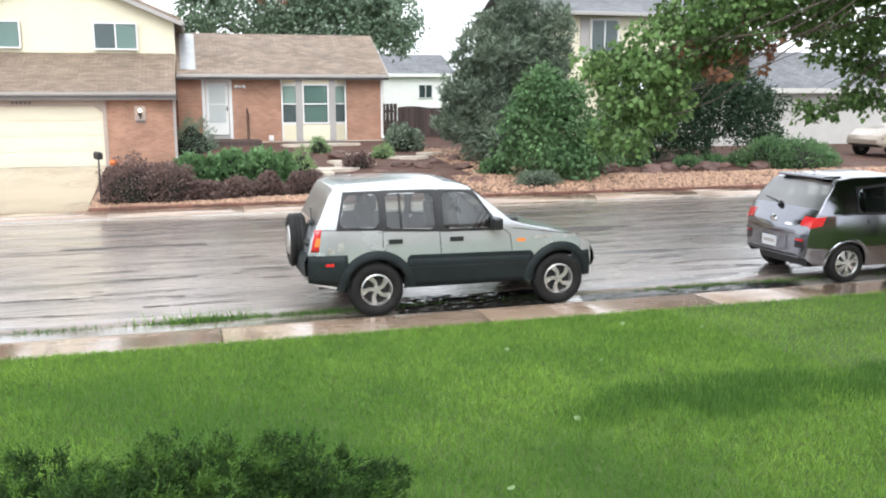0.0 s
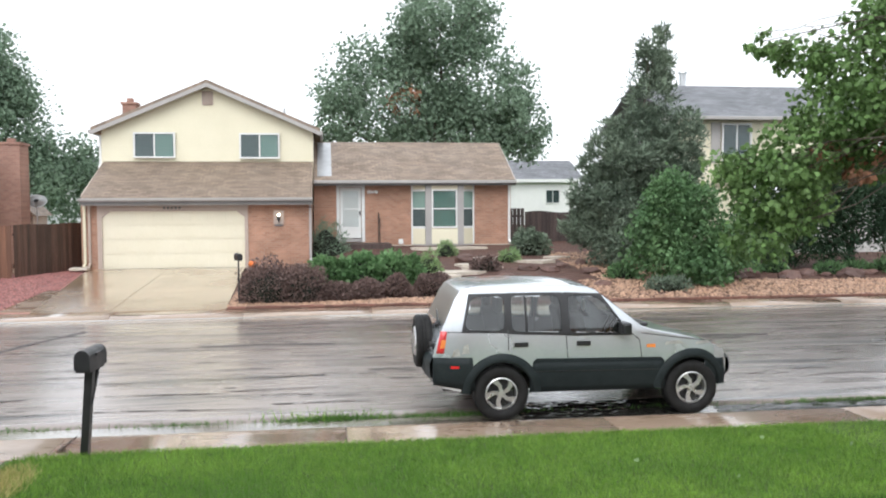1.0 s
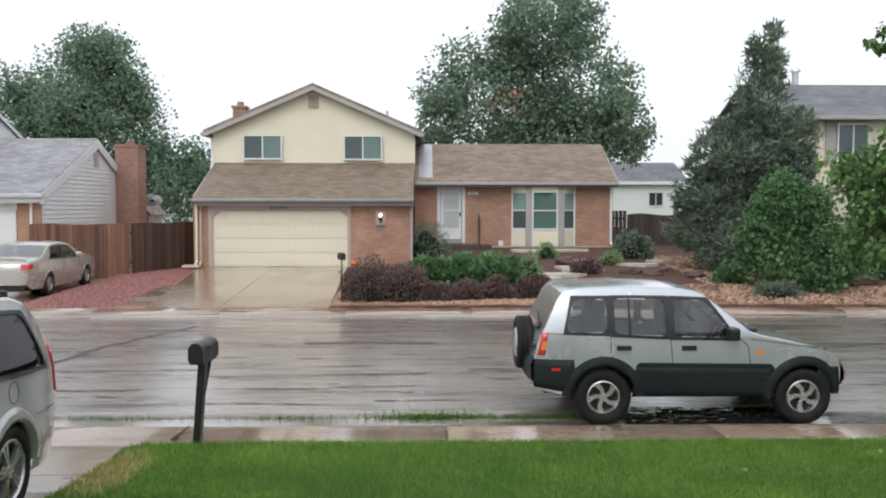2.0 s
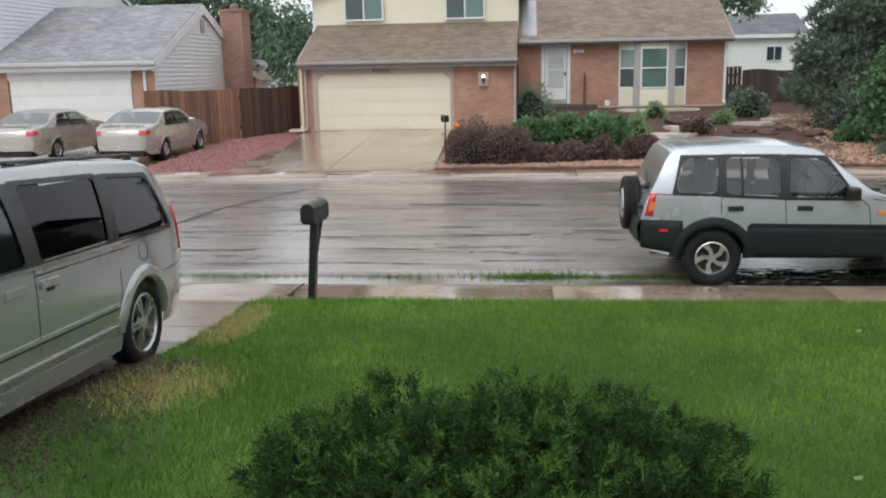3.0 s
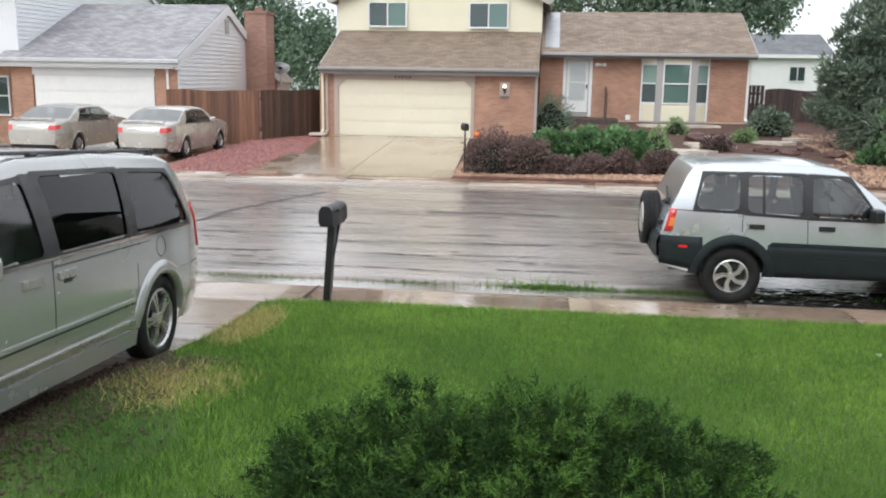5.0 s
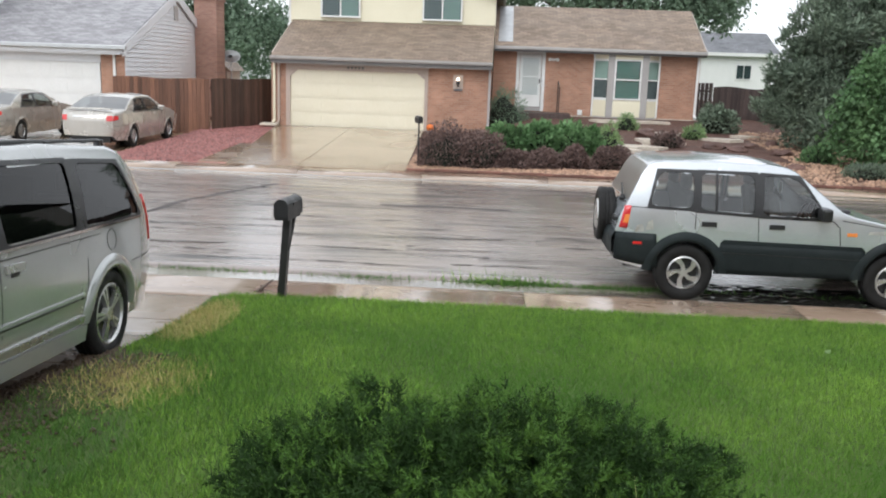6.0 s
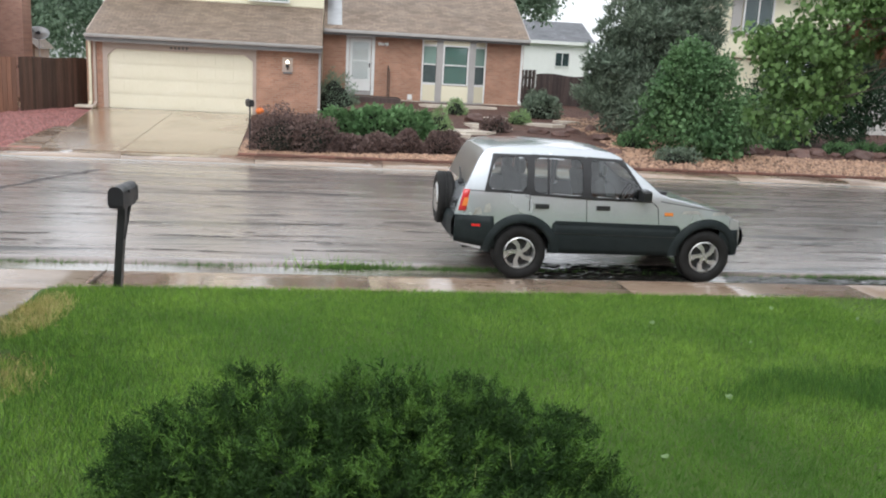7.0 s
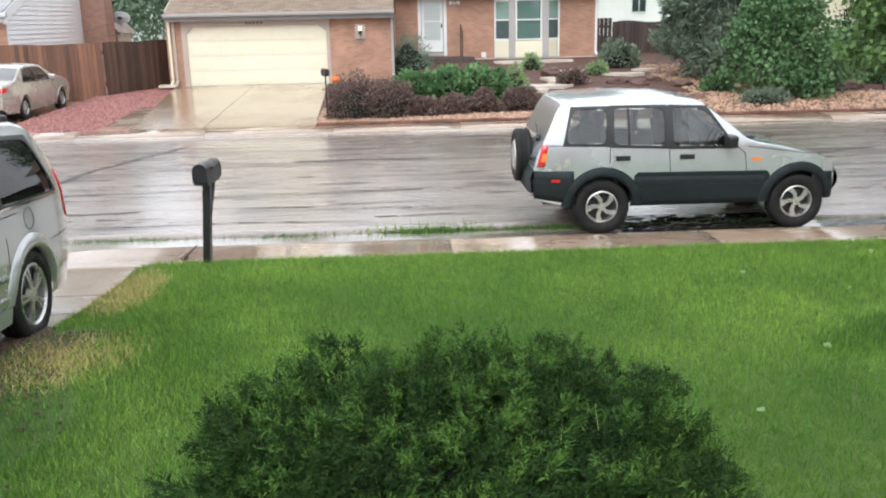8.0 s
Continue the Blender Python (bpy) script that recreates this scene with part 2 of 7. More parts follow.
def thing(name, label, category, group="", at=(0, 0, 0), turn=0.0, kind=""):
    ob = tagged(new(name), label, category, group, kind)
    ob.matrix_basis = pose(*at, 0, 0, turn)
    return ob


def solo(name, bm, material, label, category, group="", kind="", smooth=False):
    return tagged(finish(name, bm, material, smooth), label, category, group, kind)


def structure(name, bm, material, label="", category="", smooth=False):
    return tagged(finish(name, bm, material, smooth), label or name.replace("_", " "), category or name.split("_")[0], "", "structure")


def box(x0, x1, y0, y1, z0, z1, bm=None, bevel=0.0):
    bm = bm or bmesh.new()
    made = bmesh.ops.create_cube(bm, size=1, matrix=Matrix.Translation(((x0 + x1) / 2, (y0 + y1) / 2, (z0 + z1) / 2)) @ Matrix.Diagonal((x1 - x0, y1 - y0, z1 - z0, 1)))
    if bevel:
        edges = list({e for v in made["verts"] for e in v.link_edges})
        bmesh.ops.bevel(bm, geom=edges, offset=bevel, segments=2, affect="EDGES", profile=0.5)
    return bm


def rod(a, b, r0, r1=None, n=8, bm=None):
    bm = bm or bmesh.new()
    a, b = Vector(a), Vector(b)
    turn = (b - a).to_track_quat("Z", "Y").to_matrix().to_4x4()
    bmesh.ops.create_cone(bm, cap_ends=True, segments=n, radius1=r0, radius2=r0 if r1 is None else r1, depth=(b - a).length, matrix=Matrix.Translation((a + b) / 2) @ turn)
    return bm


def prism(outline, axis, lo, hi, bm=None):
    """An outline of (u, v) pushed from lo to hi along x, y or z; (u, v) are the other two axes in order."""
    bm = bm or bmesh.new()

    def put(u, v, w):
        return (w, u, v) if axis == "x" else (u, w, v) if axis == "y" else (u, v, w)

    a = [bm.verts.new(put(u, v, lo)) for u, v in outline]
    b = [bm.verts.new(put(u, v, hi)) for u, v in outline]
    fs = [bm.faces.new(a), bm.faces.new(b)]
    for i in range(len(a)):
        fs.append(bm.faces.new((a[i - 1], a[i], b[i], b[i - 1])))
    bmesh.ops.recalc_face_normals(bm, faces=fs)
    return bm


def smooth_step(t):
    t = min(1.0, max(0.0, t))
    return t * t * (3 - 2 * t)


def sheet(height, x0, x1, y0, y1, nx, ny, depth=0.25, bm=None, left=None, right=None):
    """A slab whose top follows height(x, y), with skirts; left(y) and right(y) may bend its sides."""
    bm = bm or bmesh.new()
    rows = []
    for j in range(ny + 1):
        y = y0 + (y1 - y0) * j / ny
        a, b = (left(y) if left else x0), (right(y) if right else x1)
        rows.append([bm.verts.new((a + (b - a) * i / nx, y, height(a + (b - a) * i / nx, y))) for i in range(nx + 1)])
    for j in range(ny):
        for i in range(nx):
            bm.faces.new((rows[j][i], rows[j][i + 1], rows[j + 1][i + 1], rows[j + 1][i]))
    rim = rows[0] + [r[-1] for r in rows[1:]] + rows[-1][-2::-1] + [r[0] for r in rows[-2:0:-1]]
    low = [bm.verts.new(v.co - Vector((0, 0, depth))) for v in rim]
    for i in range(len(rim)):
        bm.faces.new((rim[i - 1], low[i - 1], low[i], rim[i]))
    return bm


# ---- ground, road and paving ----
def drive_near(x, y):
    return 0.10 + 0.02 * (9.5 - y) + 0.045 * max(0.0, 8.0 - y)


def lawn_height(x, y):
    rise = 0.125 + 0.05 * max(0.0, 9.5 - y) + 0.012 * noise.noise(Vector((x * 0.7, y * 0.7, 0)))
    f = smooth_step((x + 3.0) / 1.6)
    return drive_near(x, y) * (1 - f) + rise * f + 0.012


def garden_height(x, y):
    top = 0.32 + 0.55 * smooth_step((x + 1.5) / 3.0) - 0.3 * smooth_step((x - 9) / 6)
    t = max(0.0, (y - 22.25) / 12.6)
    return 0.11 + top * (t ** 0.85) + 0.03 * noise.noise(Vector((x * 0.8, y * 0.8, 3)))


def drive_far(x, y):
    return 0.1 + 0.3 * (y - 22.1) / 10.3


def kerb_near(y):
    """Section across the near walk, its rolled kerb and gutter."""
    if y < 10.4:
        return 0.10 - 0.01 * (y - 9.6)
    if y < 10.72:
        return 0.092 - 0.097 * smooth_step((y - 10.4) / 0.32)
    return -0.005 + 0.02 * (y - 10.72)


def kerb_far(y):
    if y > 21.55:
        return 0.085 + 0.02 * (y - 21.55)
    if y > 21.2:
        return -0.01 + 0.095 * smooth_step((y - 21.2) / 0.35)
    return -0.01 + 0.02 * (21.2 - y)


structure("ground", box(-400, 400, -120, 600, -0.6, -0.3), SOIL, "green ground that runs to the horizon", "ground")
structure("road", sheet(lambda x, y: 0.0 + 0.05 * math.sin(math.pi * (y - 11.1) / 9.6), -70, 90, 11.12, 20.75, 80, 24), ASPHALT, "wet grey asphalt road with dark cracks and streaks", "road", smooth=True)
# the gutter strips
structure("gutter_near", sheet(lambda x, y: kerb_near(y), -70, 90, 10.68, 11.12, 60, 4), GUTTER, "wet concrete gutter beside the pavement", "gutter")
structure("gutter_far", sheet(lambda x, y: kerb_far(y), -70, 90, 20.75, 21.3, 60, 6), GUTTER, "wet concrete gutter across the road", "gutter")
pave_near = thing("pavement_near", "wet tan concrete pavement in slabs with a rolled kerb", "pavement", kind="structure")
pave_far = thing("pavement_far", "wet tan concrete pavement across the road", "pavement", kind="structure")
slab_edges = [-26 + 3.02 * i + 0.394 - 26 % 3.02 * 0 for i in range(30)]
shift = 0.40 - min(slab_edges, key=lambda e: abs(e - 0.40))
for i in range(29):
    a, b = slab_edges[i] + shift + 0.008, slab_edges[i + 1] + shift - 0.008
    part("slab", sheet(lambda x, y: kerb_near(y), a, b, 9.55, 10.675, 2, 14), CONCRETE, pave_near, smooth=True)
    part("slab", sheet(lambda x, y: kerb_far(y), a + 0.9, b + 0.9, 21.305, 22.1, 2, 10), CONCRETE, pave_far, smooth=True)
structure("lawn", sheet(lawn_height, -2.95, 24, -1.0, 9.54, 60, 40, left=lambda y: -2.92 - 0.1 * max(0.0, 9.0 - y) + 0.1 * noise.noise(Vector((y * 0.9, 2, 0)))), SOIL, "mown green lawn rising from the pavement", "lawn")
dn = thing("driveway_near", "wet concrete driveway beside the lawn", "driveway", kind="structure")
for a, b in ((1.0, 4.4), (4.415, 7.0), (7.015, 8.55), (8.565, 9.54)):
    part("slab", sheet(drive_near, -8.2, -2.6, a, b, 6, 6), CONCRETE, dn)
df = thing("driveway_far", "wet pale concrete driveway sloping up to the garage", "driveway", kind="structure")


def drive_left(y):
    return -6.7 - 1.3 * (y - 22.1) / 10.3


for a, b in ((22.105, 25.6), (25.615, 29.2), (29.215, 32.45)):
    part("slab", sheet(drive_far, -8, -4.8, a, b, 4, 4, left=drive_left, right=lambda y: -4.91 - 0.35 * (y - 22.1) / 10.3), DRIVE, df)
    part("slab", sheet(drive_far, -4.8, -2, a, b, 4, 4, left=lambda y: -4.895 - 0.35 * (y - 22.1) / 10.3, right=lambda y: -2.2 - 0.42 * (y - 22.1) / 10.3), DRIVE, df)
structure("garden_bed", sheet(garden_height, -2, 60, 22.12, 46, 90, 40, left=lambda y: -2.18 - 0.42 * min(1, (y - 22.1) / 10.3)), EARTH, "sloping garden bed of red-brown bark mulch", "garden bed")


def gravel_height(x, y):
    return 0.09 + 0.28 * (y - 22.1) / 10.3


structure("gravel_bed", sheet(gravel_height, -10.0, -6.7, 22.12, 45, 12, 20, right=lambda y: -6.72 - 1.3 * min(1, (y - 22.1) / 10.3)), GRAVEL_RED, "bed of wet red crushed gravel", "gravel bed")
def drive_next(x, y):
    return 0.07 + 0.012 * (y - 22.1)


structure("driveway_left", sheet(drive_next, -40, -10.03, 22.12, 46, 30, 12), DRIVE, "wet grey driveway in front of the garage next door", "driveway")
# a pale strip of wet concrete beside the drive
structure("drive_apron", sheet(lambda x, y: drive_far(x, y) + 0.012, -7.4, -6.6, 22.3, 26.4, 2, 6, left=lambda y: drive_left(y) - 0.75 + 0.1 * (y - 22.3), right=lambda y: drive_left(y) - 0.01), CONCRETE, "pale strip of wet concrete beside the drive", "apron")


# ---- houses ----
def siding(parent, x0, x1, z0, z1, y, material, top=None, step=0.115, axis="y", facing=-1):
    """Lap boards on a wall; top(z) gives the run's ends under a gable."""
    z = z0
    while z < z1 - 0.02:
        e = min(z + step, z1)
        a, b = (top(e) if top else (x0, x1))
        if b - a > 0.1:
            bm = bmesh.new()
            o = [(0.0, z), ((0.022 if step < 0.14 else 0.04) * facing, z), (0.006 * facing, e), (0.0, e)]
            if axis == "y":
                prism([(y + u, v) for u, v in o], "x", a, b, bm)
            else:
                prism([(y + u, v) for u, v in o], "y", a, b, bm)
            part("siding_board", bm, material, parent)
        z += step


def slope(x0, x1, y0, z0, y1, z1, thick=0.12, bm=None):
    """A roof plane from the eave (y0, z0) to the ridge (y1, z1)."""
    return prism([(y0, z0), (y1, z1), (y1, z1 - thick), (y0, z0 - thick)], "x", x0, x1, bm)


def window(parent, x0, x1, z0, z1, y, backings=(ROOM_DARK, BLIND), bars=1, casing=WHITE, rail=False):
    """A framed window on a wall that faces the street, with bars - 1 uprights. Blinds, or dark panels standing in for
    the unlit room, lie behind the panes.
    """
    w = part("window", box(x0, x1, y + 0.06, y + 0.1, z0, z1), ROOM_DARK, parent)
    f = 0.06
    bm = box(x0 - f, x1 + f, y - 0.03, y + 0.05, z1, z1 + f)
    box(x0 - f, x1 + f, y - 0.05, y + 0.05, z0 - f, z0, bm)
    box(x0 - f, x0, y - 0.03, y + 0.05, z0, z1, bm)
    box(x1, x1 + f, y - 0.03, y + 0.05, z0, z1, bm)
    step = (x1 - x0) / bars
    for i in range(1, bars):
        box(x0 + step * i - 0.025, x0 + step * i + 0.025, y - 0.02, y + 0.05, z0, z1, bm)
    if rail:
        zm = (z0 + z1) / 2
        box(x0, x1, y - 0.02, y + 0.05, zm - 0.025, zm + 0.025, bm)
    part("window_frame", bm, casing, w)
    for i in range(bars):
        a = x0 + step * i
        part("blind", box(a + 0.03, a + step - 0.03, y + 0.035, y + 0.05, z0 + 0.01, z1 - 0.01), backings[i % len(backings)], w)
        p = part("pane", box(a + 0.02, a + step - 0.02, y + 0.005, y + 0.012, z0, z1), PANE, w)
        p.visible_shadow = False
    return w


def garage_door(parent, x0, x1, z0, z1, y, material):
    d = part("garage_door", box(x0, x1, y + 0.08, y + 0.12, z0, z1), material, parent, "cream sectional garage door")
    rows, cols = 4, 8
    h = (z1 - z0) / rows
    w = (x1 - x0) / cols
    for j in range(rows):
        bm = box(x0, x1, y + 0.04, y + 0.078, z0 + h * j + 0.005, z0 + h * (j + 1) - 0.005, None, 0.004)
        for i in range(cols):
            box(x0 + w * i + 0.07, x0 + w * (i + 1) - 0.07, y + 0.032, y + 0.045, z0 + h * j + 0.09, z0 + h * (j + 1) - 0.09, bm, 0.006)
        part("door_panel", bm, material, d)
    return d


def spout(parent, x, y, z0, z1, material=CREAM):
    bm = box(x - 0.045, x + 0.045, y - 0.07, y - 0.005, z0 + 0.12, z1, None, 0.01)
    prism([(y - 0.07, z0 + 0.2), (y - 0.005, z0 + 0.12), (y - 0.25, z0 + 0.03), (y - 0.3, z0 + 0.1)], "x", x - 0.045, x + 0.045, bm)
    part("downspout", bm, material, parent)


def main_house():
    h = thing("house", "orange brick split-level house with cream siding, brown shingles", "house", at=(0, 0, 0))
    yf = 32.46
    # garage front: brick piers and lintel round the opening
    part("wall", box(-8.2, -7.66, yf, yf + 0.2, 0.1, 2.62), BRICK, h, "orange brick garage pier")
    part("wall", box(-2.5, -0.25, yf, yf + 0.2, 0.1, 2.62), BRICK, h, "orange brick garage wall")
    part("side_wall", box(-8.2, -8.0, yf + 0.2, 45, 0.1, 2.62), BRICK_SIDE, h)
    part("side_wall", box(-0.45, -0.25, yf + 0.2, 45, 0.1, 2.62), BRICK_SIDE, h)
    part("garage_floor", box(-8.0, -0.45, yf + 0.2, 45, 0.1, 0.38), DRIVE, h)
    garage_door(h, -7.52, -2.6, 0.4, 2.46, yf, CREAM_PAINT)
    bm = box(-7.66, -7.5, yf - 0.03, yf + 0.12, 0.38, 2.62)
    box(-2.62, -2.5, yf - 0.03, yf + 0.12, 0.38, 2.62, bm)
    box(-7.5, -2.62, yf - 0.03, yf + 0.12, 2.42, 2.62, bm)
    prism([(-7.5, 2.42), (-7.22, 2.42), (-7.5, 2.2)], "y", yf - 0.028, yf + 0.1, bm)
    prism([(-2.62, 2.42), (-2.62, 2.2), (-2.9, 2.42)], "y", yf - 0.028, yf + 0.1, bm)
    part("door_surround", bm, TAUPE, h, "taupe trim with cut corners")
    for i in range(5):
        part("number_bar", box(-5.42 + 0.13 * i, -5.34 + 0.13 * i, yf - 0.05, yf - 0.031, 2.49, 2.58), TRIM_DARK, h)
    # shed roof over the garage
    part("roof", slope(-8.12, -0.22, 32.08, 2.87, 35.52, 4.31), SHINGLE, h, "brown asphalt shingle roof")
    bm = box(-8.12, -0.22, 32.02, 32.08, 2.67, 2.85)
    part("fascia", bm, TRIM_DARK, h)
    bm = prism([(31.92, 2.88), (31.92, 2.81), (31.95, 2.76), (32.02, 2.76), (32.02, 2.88), (32.005, 2.88), (32.005, 2.78), (31.955, 2.78), (31.935, 2.82), (31.935, 2.88)], "x", -8.14, -0.2)
    part("gutter", bm, TRIM, h)
    part("soffit", box(-8.1, -0.24, 32.08, yf, 2.62, 2.67), TRIM, h)
    for x in (-8.2, -0.4):
        part("gable_cheek", prism([(32.5, 2.62), (35.5, 2.62), (35.5, 4.2), (32.5, 3.0)], "x", x, x + 0.15), TAUPE, h)
    spout(h, -8.08, yf, 0.4, 2.85)
    spout(h, -7.92, yf, 0.4, 2.7, TAUPE)
    spout(h, -0.3, yf, 0.5, 2.85, TRIM)
    # upper storey
    yu = 35.5
    wall_u = part("upper_wall", prism([(-8.18, 2.6), (-0.2, 2.6), (-0.2, 5.5), (-4.2, 7.2), (-8.18, 5.5)], "y", yu, yu + 0.2), CREAM, h, "cream lap siding gable wall")

    def under(z):
        k = max(0.0, (z - 5.5) / 1.7)
        return -8.18 + 3.98 * k, -0.2 - 4.0 * k

    siding(wall_u, 0, 0, 4.33, 7.15, yu - 0.002, CREAM, top=under)
    part("upper_side_wall", box(-8.18, -8.0, yu + 0.2, 45, 2.6, 5.5), CREAM, h)
    part("upper_side_wall", box(-0.38, -0.2, yu + 0.2, 45, 2.6, 5.5), TAUPE, h)
    part("upper_back_wall", prism([(-8.18, 0.4), (-0.2, 0.4), (-0.2, 5.5), (-4.2, 7.2), (-8.18, 5.5)], "y", 45, 45.2), CREAM, h)
    window(h, -6.93, -5.5, 4.5, 5.36, yu - 0.13, (ROOM_DARK, BLIND), 2)
    window(h, -2.97, -1.55, 4.48, 5.35, yu - 0.13, (ROOM_DARK, BLIND), 2)
    bm = box(-4.42, -4.0, yu - 0.06, yu - 0.02, 6.48, 7.0)
    for i in range(8):
        z = 6.51 + 0.058 * i
        prism([(yu - 0.1, z), (yu - 0.06, z + 0.045), (yu - 0.06, z + 0.055), (yu - 0.1, z + 0.01)], "x", -4.38, -4.04, bm)
    part("gable_vent", bm, TAUPE, h)
    for side in (-1, 1):
        xe = -4.2 + side * 4.28
        bm = prism([(-4.2, 7.42), (xe, 5.58), (xe, 5.44), (-4.2, 7.28)], "y", 35.12, 45.5)
        part("upper_roof", bm, SHINGLE, h, "brown asphalt shingle roof")
        part("bargeboard", prism([(-4.2, 7.3), (xe, 5.46), (xe, 5.3), (-4.2, 7.14)], "y", 35.09, 35.16), TRIM, h, "grey bargeboard")
        part("eave_gutter", box(min(xe, xe + side * 0.1), max(xe, xe + side * 0.1), 35.12, 45.4, 5.36, 5.48), TRIM, h)
    spout(h, -8.24, 35.6, 4.0, 5.3, WHITE)
    bm = box(-8.3, -7.75, 39.7, 40.4, 5.6, 6.95)
    box(-8.36, -7.69, 39.64, 40.46, 6.95, 7.05, bm)
    box(-8.15, -7.9, 39.9, 40.2, 7.05, 7.25, bm, 0.03)
    part("chimney", bm, BRICK_DARK, h, "brick chimney")
    part("vent_pipe", rod((-1.4, 38, 6.1), (-1.4, 38, 6.65), 0.05, 0.05), ZINC, h)
    # wing
    yw = 35.05
    for x0, x1, z0, z1 in ((-0.2, 0.68, 0.5, 3.45), (1.78, 3.6, 0.5, 3.45), (0.68, 1.78, 3.38, 3.45), (0.68, 1.78, 0.5, 1.15), (6.14, 7.62, 0.5, 3.45), (3.6, 6.14, 0.5, 1.0)):
        part("wing_wall", box(x0, x1, yw, yw + 0.2, z0, z1), BRICK, h, "orange brick wall")
    part("wing_side_wall", prism([(yw + 0.2, 0.4), (41.3, 0.4), (41.3, 3.45), (38, 5.1), (yw + 0.2, 3.6)], "x", 7.42, 7.62), BRICK_SIDE, h)
    part("wing_back_wall", box(-0.2, 7.42, 41.1, 41.3, 0.4, 3.45), BRICK, h)
    part("plinth", box(1.9, 7.66, yw - 0.06, yw - 0.004, 0.5, 1.02), STONE, h)
    part("wing_roof", slope(-0.2, 7.72, 34.62, 3.57, 38.0, 5.26), SHINGLE, h, "brown asphalt shingle roof")
    part("wing_roof", slope(-0.2, 7.72, 41.5, 3.6, 38.0, 5.26), SHINGLE, h, "brown asphalt shingle roof")
    part("flashing", prism([(34.9, 3.722), (37.9, 5.222), (37.9, 5.228), (34.9, 3.728)], "x", -0.05, 0.5), ZINC, h, "pale worn strip of roof by the wall")
    part("wing_fascia", box(-0.2, 7.72, 34.56, 34.62, 3.35, 3.55), TRIM_DARK, h)
    part("wing_gutter", box(-0.2, 7.74, 34.44, 34.558, 3.43, 3.55, None, 0.02), TRIM, h)
    part("wing_soffit", box(-0.2, 7.6, 34.62, yw, 3.38, 3.44), TRIM, h)
    part("wing_barge", prism([(34.6, 3.56), (38, 5.2), (38, 5.0), (34.6, 3.36)], "x", 7.721, 7.76), TRIM, h)
    spout(h, 7.55, yw, 1.0, 3.45, WHITE)
    # front door
    d = part("front_door", box(0.82, 1.64, yw + 0.06, yw + 0.11, 1.3, 3.28, None, 0.006), WHITE, h, "white storm door")
    bm = box(0.68, 0.8, yw - 0.03, yw + 0.12, 1.15, 3.38)
    box(1.66, 1.78, yw - 0.03, yw + 0.12, 1.15, 3.38, bm)
    box(0.8, 1.66, yw - 0.03, yw + 0.12, 3.29, 3.38, bm)
    part("door_frame", bm, WHITE, d)
    part("door_sill", box(0.8, 1.66, yw - 0.06, yw + 0.12, 1.15, 1.28), TRIM, d)
    part("door_glass", box(0.93, 1.53, yw + 0.048, yw + 0.056, 1.75, 3.14), PANE_CLEAR, d)
    part("door_rail", box(0.9, 1.56, yw + 0.035, yw + 0.06, 2.42, 2.47), WHITE, d)
    part("door_handle", box(1.56, 1.61, yw + 0.01, yw + 0.06, 2.2, 2.36, None, 0.01), IRON, d)
    part("porch_step", box(0.3, 2.75, 33.9, 35.0, 0.5, 1.12, None, 0.02), CEDAR_DARK, h, "dark timber porch step")
    # bay window
    yb = 34.72
    b = part("bay_window", prism([(3.62, yw), (4.13, yb), (5.67, yb), (6.12, yw)], "z", 0.98, 1.04), TRIM, h, "cream and grey bay window")
    part("bay_roof", prism([(3.58, yw + 0.1), (4.1, yb - 0.04), (5.7, yb - 0.04), (6.16, yw + 0.1)], "z", 3.43, 3.49), TRIM, b)
    for x in (4.14, 5.42):
        part("bay_post", box(x, x + 0.24, yb - 0.02, yb + 0.2, 1.04, 3.43), TRIM, b, "grey post")
    part("bay_panel", box(4.38, 5.42, yb, yb + 0.08, 1.04, 1.66), CREAM, b)
    siding(b, 4.38, 5.42, 1.06, 1.62, yb - 0.003, CREAM)
    part("bay_header", box(4.38, 5.42, yb, yb + 0.08, 3.2, 3.43), CREAM, b)
    window(b, 4.45, 5.35, 1.74, 3.14, yb + 0.02, (BLIND,), 1, rail=True)
    for s in (-1, 1):
        x0, x1 = (3.64, 4.13) if s < 0 else (5.67, 6.1)
        o = [(x0, yw), (x1, yb), (x1, yb + 0.08), (x0 + 0.02, yw + 0.06)] if s < 0 else [(x0, yb), (x1, yw), (x1 - 0.02, yw + 0.06), (x0, yb + 0.08)]
        part("bay_cheek", prism(o, "z", 1.04, 1.66), CREAM, b)
        part("bay_cheek", prism(o, "z", 3.2, 3.43), CREAM, b)
        for z0, z1 in ((1.66, 1.75), (2.42, 2.47), (3.12, 3.2)):
            part("cheek_rail", prism(o, "z", z0, z1), WHITE, b)
        g = [(x, y + 0.05) for x, y in o]
        part("cheek_blind", prism(g, "z", 1.75, 2.42), ROOM_DARK, b)
        part("cheek_blind", prism(g, "z", 2.47, 3.12), BLIND, b)
        e = x0 if s < 0 else x1
        part("cheek_stile", box(e - 0.03, e + 0.03, yw - 0.07, yw, 1.04, 3.43), WHITE, b)
    # lamps
    lamp = thing("wall_lantern", "lit carriage lantern on a pale board on the brick wall", "wall lamp")
    part("board", box(-1.6, -1.24, yf - 0.035, yf - 0.003, 1.93, 2.42), TAUPE, lamp)
    part("number_plate_bar", box(-1.58, -1.26, yf - 0.05, yf - 0.036, 1.86, 1.92), TRIM_DARK, lamp)
    part("arm", rod((-1.42, yf - 0.03, 2.0), (-1.42, yf - 0.15, 2.1), 0.02), IRON, lamp)
    part("cage", box(-1.48, -1.36, yf - 0.2, yf - 0.08, 2.08, 2.2, None, 0.02), IRON, lamp)
    bm = bmesh.new()
